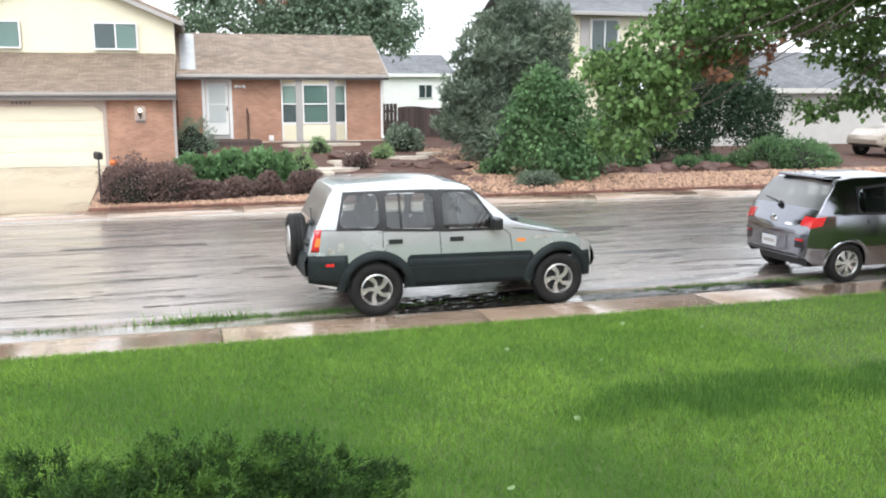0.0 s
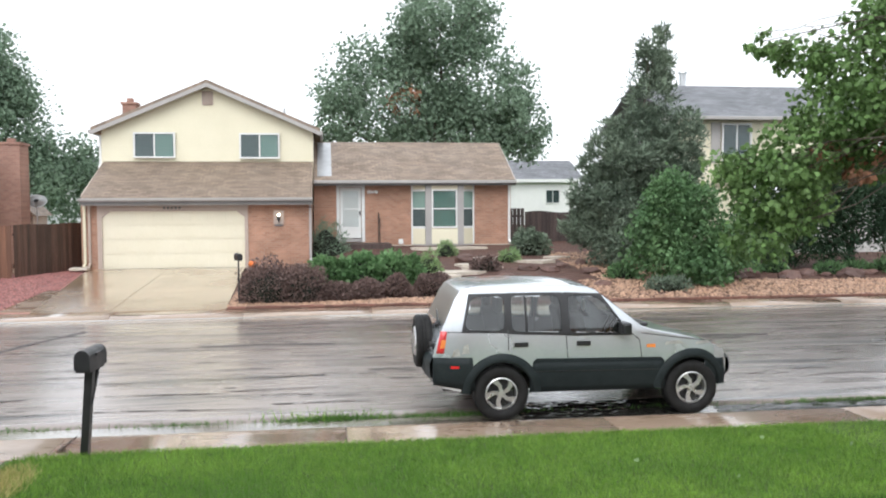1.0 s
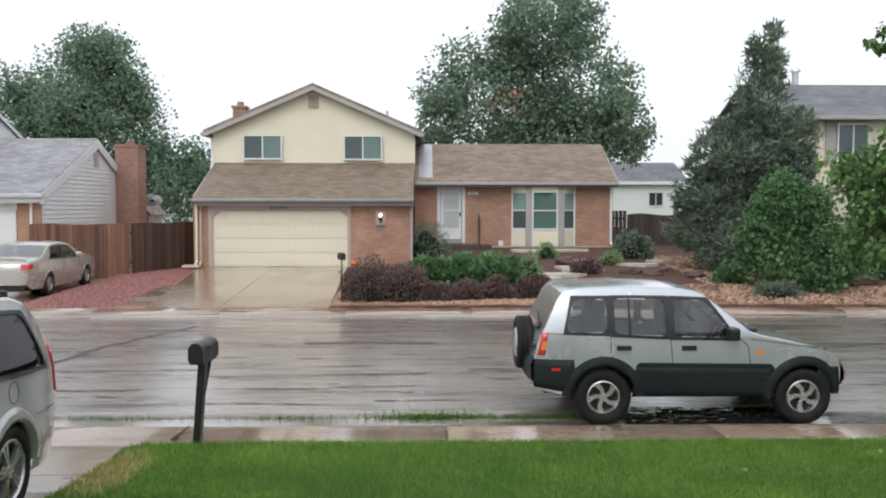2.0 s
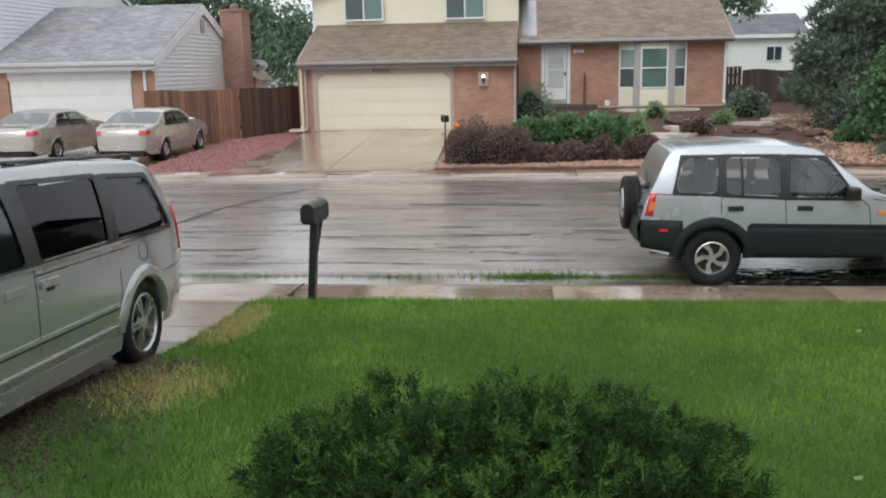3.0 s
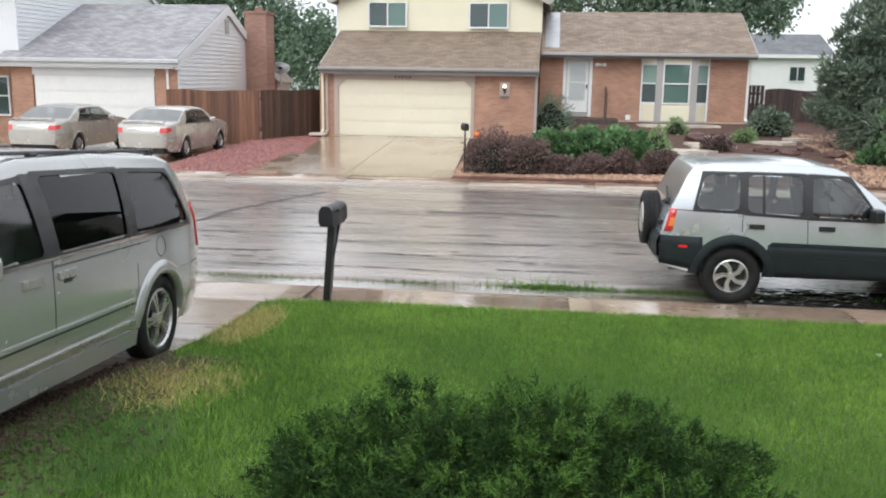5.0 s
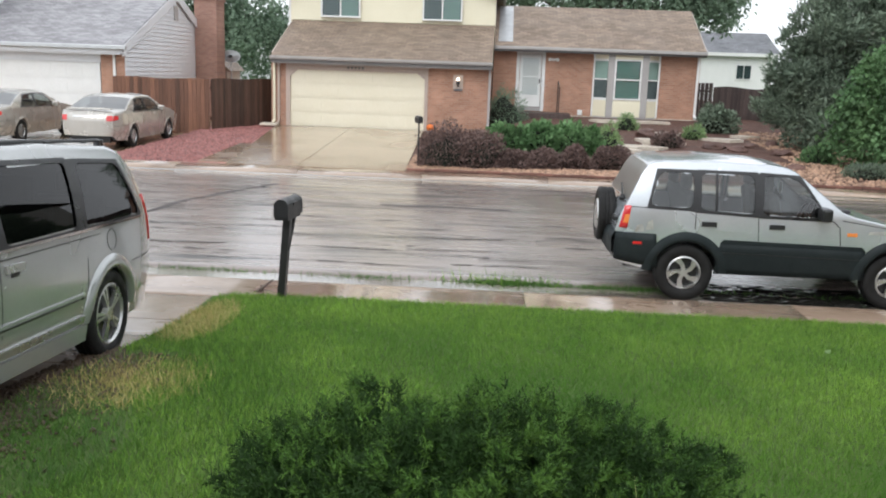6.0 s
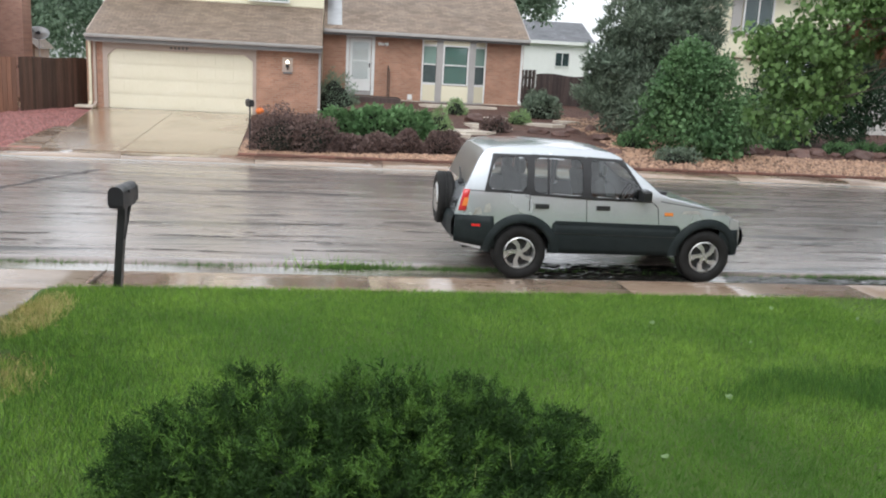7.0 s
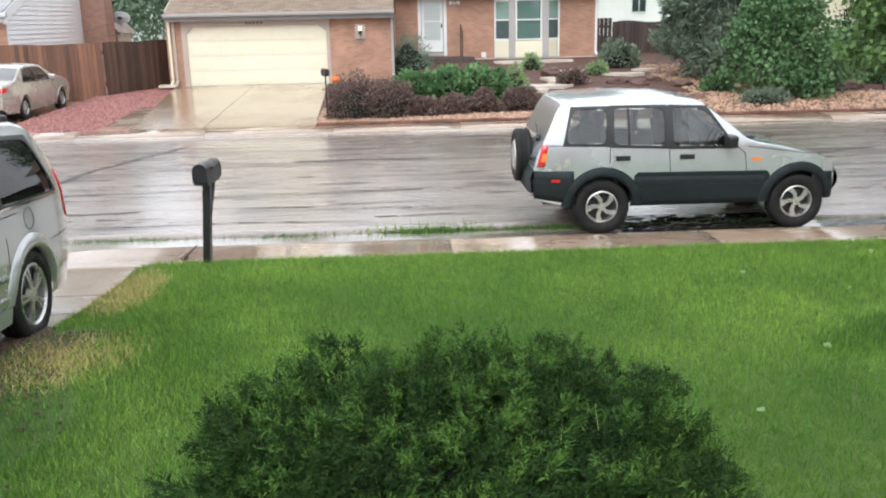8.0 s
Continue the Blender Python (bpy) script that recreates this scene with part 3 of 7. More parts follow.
    bmesh.ops.create_uvsphere(bm, u_segments=12, v_segments=8, radius=0.05, matrix=Matrix.Translation((-1.42, yf - 0.14, 2.27)))
    part("bulb", bm, GLOW, lamp, smooth=True)
    lamp2 = thing("porch_lamp", "small white porch spotlight on the brick wall", "wall lamp")
    bm = rod((2.08, yw - 0.003, 3.1), (2.08, yw - 0.06, 3.1), 0.06)
    part("base", bm, WHITE, lamp2)
    part("spot", rod((2.0, yw - 0.08, 3.12), (1.92, yw - 0.18, 3.1), 0.05, 0.07), WHITE, lamp2)
    part("spot", rod((2.16, yw - 0.08, 3.12), (2.24, yw - 0.18, 3.1), 0.05, 0.07), WHITE, lamp2)
    rail = thing("handrail", "thin black iron handrail beside the front step", "handrail")
    part("post", rod((2.3, 34.0, 0.9), (2.3, 34.0, 2.1), 0.018), IRON, rail)
    part("bar", rod((2.3, 34.0, 2.08), (2.3, 34.9, 2.3), 0.018), IRON, rail)
    part("post", rod((2.3, 34.9, 1.0), (2.3, 34.9, 2.3), 0.018), IRON, rail)
    mb = solo("meter_box", box(3.1, 3.28, yw - 0.1, yw - 0.004, 1.05, 1.25, None, 0.01), WHITE, "small white box on the foot of the brick wall", "meter box")
    return h


main_house()


def left_house():
    h = thing("house", "pale grey lap-sided house with a brick chimney", "house")
    yf, xe = 31.0, -13.0
    part("pier", box(-13.85, xe, yf, yf + 0.2, 0.1, 2.7), BRICK, h, "orange brick pier")
    part("pier", box(-19.3, -18.5, yf, yf + 0.2, 0.1, 2.7), BRICK, h, "orange brick pier")
    part("header", box(-18.5, -13.85, yf, yf + 0.15, 2.42, 2.7), PALE_GREY, h)
    garage_door(h, -18.45, -13.9, 0.18, 2.42, yf, WHITE)
    wall = part("gable_wall", prism([(yf + 0.2, 0.1), (41, 0.1), (41, 3.0), (36.0, 5.1), (yf + 0.2, 3.0)], "x", xe - 0.2, xe), PALE_GREY, h, "pale grey lap siding gable wall")

    def under(z):
        k = max(0.0, (z - 2.9) / 2.2)
        return yf + 0.02 + 5.0 * k, 41 - 5.0 * k

    siding(wall, 0, 0, 1.2, 5.0, xe + 0.002, PALE_GREY, top=under, step=0.16, axis="x", facing=1)
    part("roof", slope(-19.6, xe + 0.1, 30.6, 3.02, 36, 5.3), SHINGLE_GREY, h, "grey asphalt shingle roof")
    part("roof", slope(-19.6, xe + 0.1, 41.4, 3.02, 36, 5.3), SHINGLE_GREY, h, "grey asphalt shingle roof")
    part("bargeboard", prism([(30.6, 2.98), (36, 5.26), (36, 4.9), (30.6, 2.64)], "x", xe + 0.101, xe + 0.13), PALE_GREY, h)
    part("bargeboard", prism([(41.4, 2.98), (36, 5.26), (36, 4.9), (41.4, 2.64)], "x", xe + 0.101, xe + 0.13), PALE_GREY, h)
    part("gutter", box(-19.6, xe + 0.27, 30.46, 30.598, 2.88, 3.02, None, 0.02), ZINC, h)
    part("fascia", box(-19.6, xe + 0.2, 30.6, 30.64, 2.75, 2.9), PALE_GREY, h)
    part("soffit", box(-19.6, xe, 30.64, yf, 2.7, 2.75), PALE_GREY, h)
    spout(h, -13.35, yf, 0.3, 2.9, WHITE)
    part("gable_vent", box(xe + 0.02, xe + 0.06, 35.8, 36.2, 4.15, 4.7), TRIM, h)
    bm = box(xe + 0.03, -12.02, 38.2, 39.3, 0.1, 5.12)
    box(xe + 0.0, -11.97, 38.15, 39.35, 5.12, 5.22, bm)
    box(-12.65, -12.35, 38.6, 38.9, 5.22, 5.4, bm, 0.03)
    part("chimney", bm, BRICK_DARK, h, "dark brick chimney stack")
    # upper storey, set back over the far end of the garage
    xu = -19.1
    up = part("upper_wall", prism([(31.2, 3.0), (43.4, 3.0), (43.4, 5.55), (37.3, 8.0), (31.2, 5.55)], "x", xu - 0.2, xu), PALE_GREY, h, "pale grey lap siding gable wall")

    def under_up(z):
        k = max(0.0, (z - 5.55) / 2.45)
        return 31.2 + 6.1 * k, 43.4 - 6.1 * k

    siding(up, 0, 0, 3.2, 7.9, xu + 0.002, PALE_GREY, top=under_up, step=0.16, axis="x", facing=1)
    for y0 in (30.8, 43.8):
        part("upper_roof", slope(-30, xu + 0.12, y0, 5.55, 37.3, 8.16), SHINGLE_GREY, h, "grey asphalt shingle roof")
        part("upper_barge", prism([(y0, 5.53), (37.3, 8.14), (37.3, 7.96), (y0, 5.35)], "x", xu + 0.121, xu + 0.15), PALE_GREY, h)
    part("upper_vent", box(xu + 0.02, xu + 0.06, 37.1, 37.5, 6.9, 7.4), TRIM, h)
    part("upper_front", box(-30, xu - 0.2, 31.2, 31.4, 3.1, 5.55), PALE_GREY, h)
    part("porch_wall", box(-30, -19.3, 32.5, 32.7, 0.1, 3.1), BRICK, h, "orange brick porch wall")
    part("porch_ceiling", box(-30, -19.3, 31.2, 32.5, 2.95, 3.1), PALE_GREY, h)
    window(h, -21.2, -20.4, 0.9, 2.3, 32.45, (ROOM_DARK,), 1, rail=True)
    part("back_wall", box(-30, -13.2, 41, 41.2, 0.1, 3.0), PALE_GREY, h)
    return h


left_house()


def right_house():
    h = thing("house", "white two-storey house with grey roofs and a white garage door", "house")
    yf = 33.0
    part("wall", box(15.0, 18.2, 36.0, 36.2, 0.1, 6.3), CREAM, h, "cream siding wall")
    up = part("upper_wall", box(15.0, 24, 35.8, 35.996, 3.4, 6.2), CREAM, h)
    siding(up, 15.0, 17.2, 3.5, 6.1, 35.798, CREAM)
    part("side_wall", box(14.8, 15.0, 36.0, 44, 0.1, 6.3), OFF_WHITE, h)
    window(h, 16.9, 18.1, 4.4, 5.9, 35.66, (ROOM_DARK,), 2)
    part("shutter", box(16.4, 16.8, 35.72, 35.79, 4.3, 6.0), TRIM, h)
    part("roof", slope(14.4, 26, 35.2, 6.2, 40, 8.1), SHINGLE_DARK, h, "grey asphalt shingle roof")
    part("roof", slope(14.4, 26, 44.8, 6.2, 40, 8.1), SHINGLE_DARK, h, "grey asphalt shingle roof")
    part("gutter", box(14.4, 26, 35.06, 35.198, 6.06, 6.2, None, 0.02), TRIM, h)
    part("vent_pipe", rod((17, 40.2, 7.9), (17, 40.2, 8.7), 0.16, 0.16), ZINC, h)
    part("vent_cap", rod((17, 40.2, 8.7), (17, 40.2, 8.82), 0.24, 0.2), ZINC, h)
    # garage block
    part("garage_roof", slope(18.3, 36, 32.4, 3.0, 36.2, 4.7), SHINGLE_DARK, h, "grey asphalt shingle roof")
    part("garage_fascia", box(18.3, 36, 32.34, 32.4, 2.8, 3.0), OFF_WHITE, h)
    for x0, x1, z0 in ((18.5, 19.3, 0.1), (24.3, 36, 0.1), (19.3, 24.3, 2.55)):
        part("garage_wall", box(x0, x1, yf, yf + 0.2, z0, 2.9), OFF_WHITE, h, "white siding garage wall")
    part("garage_side", box(18.5, 18.7, yf + 0.2, 44, 0.1, 2.9), OFF_WHITE, h)
    garage_door(h, 19.35, 24.25, 0.5, 2.55, yf, OFF_WHITE)
    part("bargeboard", prism([(32.4, 2.98), (36.2, 4.68), (36.2, 4.48), (32.4, 2.78)], "x", 18.25, 18.29), OFF_WHITE, h)
    part("lean_roof", slope(13.2, 15.0, 34.2, 3.6, 36.0, 4.4), SHINGLE_DARK, h)
    return h


right_house()


def far_house(x0, x1, y, eave, ridge, wall_mat, roof_mat, label, wins):
    h = thing("house", label, "house", group="houses in the distance")
    part("wall", box(x0, x1, y, y + 8, -0.3, eave), wall_mat, h)
    part("roof", slope(x0 - 0.4, x1 + 0.4, y - 0.4, eave, y + 4, ridge), roof_mat, h)
    part("roof", slope(x0 - 0.4, x1 + 0.4, y + 8.4, eave, y + 4, ridge), roof_mat, h)
    for e in (x0, x1 - 0.2):
        part("gable", prism([(y, eave - 0.2), (y + 8, eave - 0.2), (y + 4, ridge - 0.2)], "x", e, e + 0.2), wall_mat, h)
    for a, b, z0, z1 in wins:
        window(h, a, b, z0, z1, y - 0.05, (ROOM_DARK,), 2)
    part("fascia", box(x0 - 0.4, x1 + 0.4, y - 0.5, y - 0.4, eave - 0.25, eave), WHITE, h)
    return h


far_house(14.5, 20.8, 70, 4.6, 6.3, WHITE, SHINGLE_DARK, "white house with a slate grey roof seen past the fence", [(18.1, 19.2, 2.7, 3.7)])
far_house(-24, -12.5, 66, 4.6, 6.2, PALE_GREY, SHINGLE_DARK, "grey-roofed house behind the trees", [(-20, -18, 2.6, 3.8)])
# unseen plain house wall, added behind the camera to close off light and reflections
structure("wall_south", box(-2.0, 14, -1.4, -1.2, -0.3, 3.2), BRICK, "unseen plain brick house wall added behind the camera", "wall")


# Unseen wall, added so the hatchback's flank mirrors something dark.
structure("wall_east", box(23.5, 23.7, -1.4, 8.6, -0.3, 4.5), BRICK_SIDE, "unseen plain brick wall added beyond the lawn to darken reflections", "wall")


# ---- vehicles ----
SILVER = surface("silver_green_paint", (0.55, 0.58, 0.61), (0.62, 0.65, 0.68), 3, 0.24, 0.05, metal=0.55, coat=0.9)
VAN_PAINT = surface("grey_green_van_paint", (0.42, 0.43, 0.425), (0.47, 0.48, 0.475), 3, 0.24, 0.05, metal=0.5, coat=0.9)
GREY_PAINT = surface("grey_metallic_paint", (0.24, 0.245, 0.275), (0.28, 0.285, 0.315), 3, 0.15, 0.03, metal=1.0, coat=0.4)
GOLD_PAINT = surface("pale_gold_paint", (0.46, 0.435, 0.39), (0.52, 0.495, 0.45), 3, 0.26, 0.06, metal=0.45, coat=0.8)
TAN_PAINT = surface("tan_metallic_paint", (0.36, 0.31, 0.25), (0.42, 0.36, 0.3), 3, 0.32, 0.06, metal=0.45, coat=0.8)
CLADDING = surface("dark_green_grey_cladding", (0.01, 0.015, 0.016), (0.02, 0.027, 0.028), 5, 0.6, 0.12, bump=0.08, bump_scale=90)
CLADDING.node_tree.nodes["Principled BSDF"].inputs["Specular IOR Level"].default_value = 0.22
RUBBER = surface("black_rubber", (0.01, 0.01, 0.01), (0.02, 0.0195, 0.019), 14, 0.65, 0.15, bump=0.2, bump_scale=40)
RUBBER.node_tree.nodes["Principled BSDF"].inputs["Specular IOR Level"].default_value = 0.25
ALLOY = surface("alloy_wheel", (0.5, 0.5, 0.49), (0.66, 0.66, 0.65), 8, 0.3, 0.1, metal=0.8)
CHROME = surface("chrome", (0.7, 0.7, 0.7), (0.8, 0.8, 0.8), 8, 0.12, 0.04, metal=1.0)
DARK_TRIM = surface("black_trim", (0.012, 0.012, 0.013), (0.022, 0.022, 0.024), 8, 0.35, 0.1)
CABIN = surface("grey_cloth_seat", (0.06, 0.06, 0.065), (0.11, 0.11, 0.115), 8, 0.85, 0.05)
CABIN_DARK = surface("dark_cabin_plastic", (0.02, 0.02, 0.022), (0.035, 0.035, 0.037), 8, 0.6, 0.1)
RED_LAMP = surface("red_lamp_lens", (0.55, 0.02, 0.025), (0.68, 0.035, 0.035), 8, 0.15, 0.05, coat=1.0)
AMBER_LAMP = surface("amber_lamp_lens", (0.75, 0.22, 0.05), (0.8, 0.28, 0.08), 8, 0.15, 0.05, coat=1.0)
CLEAR_LAMP = surface("clear_lamp_lens", (0.3, 0.3, 0.3), (0.42, 0.42, 0.42), 8, 0.12, 0.05, coat=1.0)
PLATE = surface("number_plate_white", (0.6, 0.62, 0.64), (0.7, 0.72, 0.73), 12, 0.4, 0.1)
CAR_GLASS = glazing("car_glass", (0.6, 0.65, 0.64), 0.06, 0.1)
CAR_GLASS_WET = glazing("rain_wet_rear_glass", (0.45, 0.5, 0.5), 0.3, 0.32)
CAR_GLASS_DARK = glazing("privacy_glass", (0.08, 0.085, 0.09), 0.02, 0.03)
RUST = surface("worn_primer_patch", (0.2, 0.2, 0.19), (0.4, 0.39, 0.36), 14, 0.6, 0.1, spot=(0.14, 0.08, 0.05), spot_scale=9, spot_size=0.58)


def pair(name, bm, material, parent, label="", smooth=False):
    """Two mirror-image parts out of one mesh that has both flanks' pieces."""
    made = []
    for s in (1, -1):
        b = bm.copy()
        bmesh.ops.delete(b, geom=[v for v in b.verts if v.co.y * s < 0], context="VERTS")
        made.append(part(name, b, material, parent, label, smooth))
    bm.free()
    return made


def curve_through(points):
    xs, zs = [p[0] for p in points], [p[1] for p in points]

    def at(x):
        return float(np.interp(x, xs, zs))
    return at


class Skin:
    """The outer form of a car: length, half width, outline from the side, and how it narrows upward and at its ends."""

    def __init__(self, length, half, top, low, belt, tumble, nose=0.17, tail=0.09, bulge=0.12, rear=0.04):
        self.length, self.half, self.belt, self.tumble, self.nose, self.tail, self.bulge, self.rear = length, half, belt, tumble, nose, tail, bulge, rear
        self.top, self.low = curve_through(top), curve_through(low)
        self.knots = [p[0] for p in top] + [p[0] for p in low]

    def side(self, x, z):
        r, f = max(0.0, 1 - x / 0.5), max(0.0, 1 - (self.length - x) / 0.7)
        y = self.half * (1 - self.tail * r * r - self.nose * f * f)
        if z > self.belt:
            y -= self.tumble * (z - self.belt) + 0.25 * (z - self.belt) ** 2
        if z < 0.5:
            y -= 0.15 * (0.5 - z)
        if 0.4 < z < self.belt:
            y += 0.018 * math.sin(math.pi * (z - 0.4) / (self.belt - 0.4))
        return y

    def spot(self, x, z, s, crown=0.035):
        """A point of the top, nose or tail: s runs from -1 to 1 across the car."""
        end = max(0.0, 1 - (self.length - x) / 0.6) ** 1.5
        back = max(0.0, 1 - x / 0.35) ** 1.5
        k = 1 - abs(s) ** 2.6
        return (x + (end * self.bulge - back * self.rear) * k, s * self.side(x, z), z + crown * k * (1 - 0.7 * max(end, back)))

    def across(self, line, s0, s1, out=0.01, n=6, thick=0.02, bm=None):
        """A piece laid on the tail or nose along points (x, z), between s0 and s1 across the car."""
        bm = bm or bmesh.new()
        way = -1 if line[0][0] < self.length / 2 else 1
        grid = []
        for x, z in line:
            grid.append([bm.verts.new(Vector(self.spot(x, z, s0 + (s1 - s0) * i / n)) + Vector((way * out, 0, 0.3 * out))) for i in range(n + 1)])
        for j in range(len(line) - 1):
            for i in range(n):
                bm.faces.new((grid[j][i], grid[j][i + 1], grid[j + 1][i + 1], grid[j + 1][i]))
        rim = grid[0] + [r[-1] for r in grid[1:]] + grid[-1][-2::-1] + [r[0] for r in grid[-2:0:-1]]
        low = [bm.verts.new(p.co - Vector((way * thick, 0, 0))) for p in rim]
        for i in range(len(rim)):
            bm.faces.new((rim[i - 1], low[i - 1], low[i], rim[i]))
        bmesh.ops.recalc_face_normals(bm, faces=bm.faces[:])
        return bm

    def patch(self, a, b, c, d, out=0.0, nu=6, nv=4, sides=(1, -1), thick=0.0, bm=None):
        """Four corners (x, z) laid on the flanks; out: metres proud. With thick it has a rim that goes inward."""
        bm = bm or bmesh.new()
        for s in sides:
            grid = []
            for j in range(nv + 1):
                v = j / nv
                row = []
                for i in range(nu + 1):
                    u = i / nu
                    x = (a[0] * (1 - u) + b[0] * u) * (1 - v) + (d[0] * (1 - u) + c[0] * u) * v
                    z = (a[1] * (1 - u) + b[1] * u) * (1 - v) + (d[1] * (1 - u) + c[1] * u) * v
                    row.append(bm.verts.new((x, s * (self.side(x, z) + out), z)))
                grid.append(row)
            for j in range(nv):
                for i in range(nu):
                    q = (grid[j][i], grid[j][i + 1], grid[j + 1][i + 1], grid[j + 1][i])
                    bm.faces.new(q if s < 0 else q[::-1])
            if thick:
                rim = grid[0] + [r[-1] for r in grid[1:]] + grid[-1][-2::-1] + [r[0] for r in grid[-2:0:-1]]
                low = [bm.verts.new(p.co - Vector((0, s * thick, 0))) for p in rim]
                for i in range(len(rim)):
                    bm.faces.new((rim[i - 1], rim[i], low[i], low[i - 1]) if s > 0 else (rim[i - 1], low[i - 1], low[i], rim[i]))
        return bm

    def stroke(self, points, width, out=0.004, sides=(1, -1), bm=None):
        """A narrow strip along points (x, z) on the flanks."""
        bm = bm or bmesh.new()
        for (x0, z0), (x1, z1) in zip(points, points[1:]):
            d = Vector((x1 - x0, z1 - z0))
            n = Vector((-d.y, d.x)).normalized() * width / 2
            self.patch((x0 - n.x, z0 - n.y), (x1 - n.x, z1 - n.y), (x1 + n.x, z1 + n.y), (x0 + n.x, z0 + n.y), out, 6, 1, sides, 0.012, bm)
        return bm

    def ring(self, cx, cz, r0, r1, out, a0=2, a1=178, n=22, lip=0.05, bm=None):
        """A wheel-arch flare."""
        bm = bm or bmesh.new()
        for s in (1, -1):
            rows = []
            for i in range(n + 1):
                a = radians(a0 + (a1 - a0) * i / n)
                row = []
                for r, o in ((r0, out - 0.08), (r0, out), (r0 + 0.25 * (r1 - r0), out + 0.006), (r1 - 0.2 * (r1 - r0), out * 0.7), (r1, -0.01)):
                    x, z = cx + r * math.cos(a), cz + r * math.sin(a)
                    row.append(bm.verts.new((x, s * (self.side(x, max(z, 0.3)) + o), z)))
                rows.append(row)
            for i in range(n):
                for k in range(4):
                    bm.faces.new((rows[i][k], rows[i + 1][k], rows[i + 1][k + 1], rows[i][k + 1]))
        bmesh.ops.recalc_face_normals(bm, faces=bm.faces[:])
        return bm


def inside(x, z, quad):
    hit = True
    for (x0, z0), (x1, z1) in zip(quad, quad[1:] + quad[:1]):
        if (x1 - x0) * (z - z0) - (z1 - z0) * (x - x0) < 0:
            hit = False
    return hit


def shell(skin, windows, wheels, arch, glass_runs, crown=0.035, bottom=None):
    """The painted body with its openings, and the glazed runs of its top."""
    xs = sorted({round(v, 3) for v in np.arange(0, skin.length + 0.001, 0.03).tolist() + skin.knots + [skin.length]})
    xs = [x for i, x in enumerate(xs) if i == 0 or x - xs[i - 1] > 0.006]
    rows = 44
    body, panes = bmesh.new(), [bmesh.new() for _ in glass_runs]
    low = bottom or skin.low
    for s in (1, -1):
        grid = []
        for x in xs:
            a, b = low(x), skin.top(x)
            grid.append([body.verts.new((x, s * skin.side(x, a + (b - a) * j / rows), a + (b - a) * j / rows)) for j in range(rows + 1)])
        for i in range(len(xs) - 1):
            for j in range(rows):
                q = (grid[i][j], grid[i + 1][j], grid[i + 1][j + 1], grid[i][j + 1])
                cx, cz = sum(v.co.x for v in q) / 4, sum(v.co.z for v in q) / 4
                if any(inside(cx, cz, w) for w in windows) or any((cx - wx) ** 2 + (cz - wz) ** 2 < arch ** 2 for wx, wz in wheels):
                    continue
                body.faces.new(q if s < 0 else q[::-1])
    line = [(0.0, low(0) + (skin.top(0) - low(0)) * j / 6) for j in range(6)] + [(x, skin.top(x)) for x in xs]
    line += [(skin.length, skin.top(skin.length) + (low(skin.length) - skin.top(skin.length)) * j / 6) for j in range(1, 7)]
    lat = [-1, -0.97, -0.9, -0.8, -0.6, -0.3, 0, 0.3, 0.6, 0.8, 0.9, 0.97, 1]

    def spot(x, z, s):
        return skin.spot(x, z, s, crown)

    prev = None
    for x, z in line:
        row = [body.verts.new(spot(x, z, s)) for s in lat]
        if prev:
            for k in range(len(lat) - 1):
                mid = (x + prev[1]) / 2
                run = next((i for i, (g0, g1) in enumerate(glass_runs) if g0 < mid < g1), None)
                if run is not None and 1 <= k <= len(lat) - 3:
                    pts = [spot(prev[1], prev[2], lat[k]), spot(prev[1], prev[2], lat[k + 1]), spot(x, z, lat[k + 1]), spot(x, z, lat[k])]
                    panes[run].faces.new([panes[run].verts.new(p) for p in pts])
                else:
                    body.faces.new((prev[0][k], prev[0][k + 1], row[k + 1], row[k]))
        prev = (row, x, z)
    for bm in (body, *panes):
        bmesh.ops.remove_doubles(bm, verts=bm.verts[:], dist=0.002)
        bmesh.ops.recalc_face_normals(bm, faces=bm.faces[:])
    return body, panes


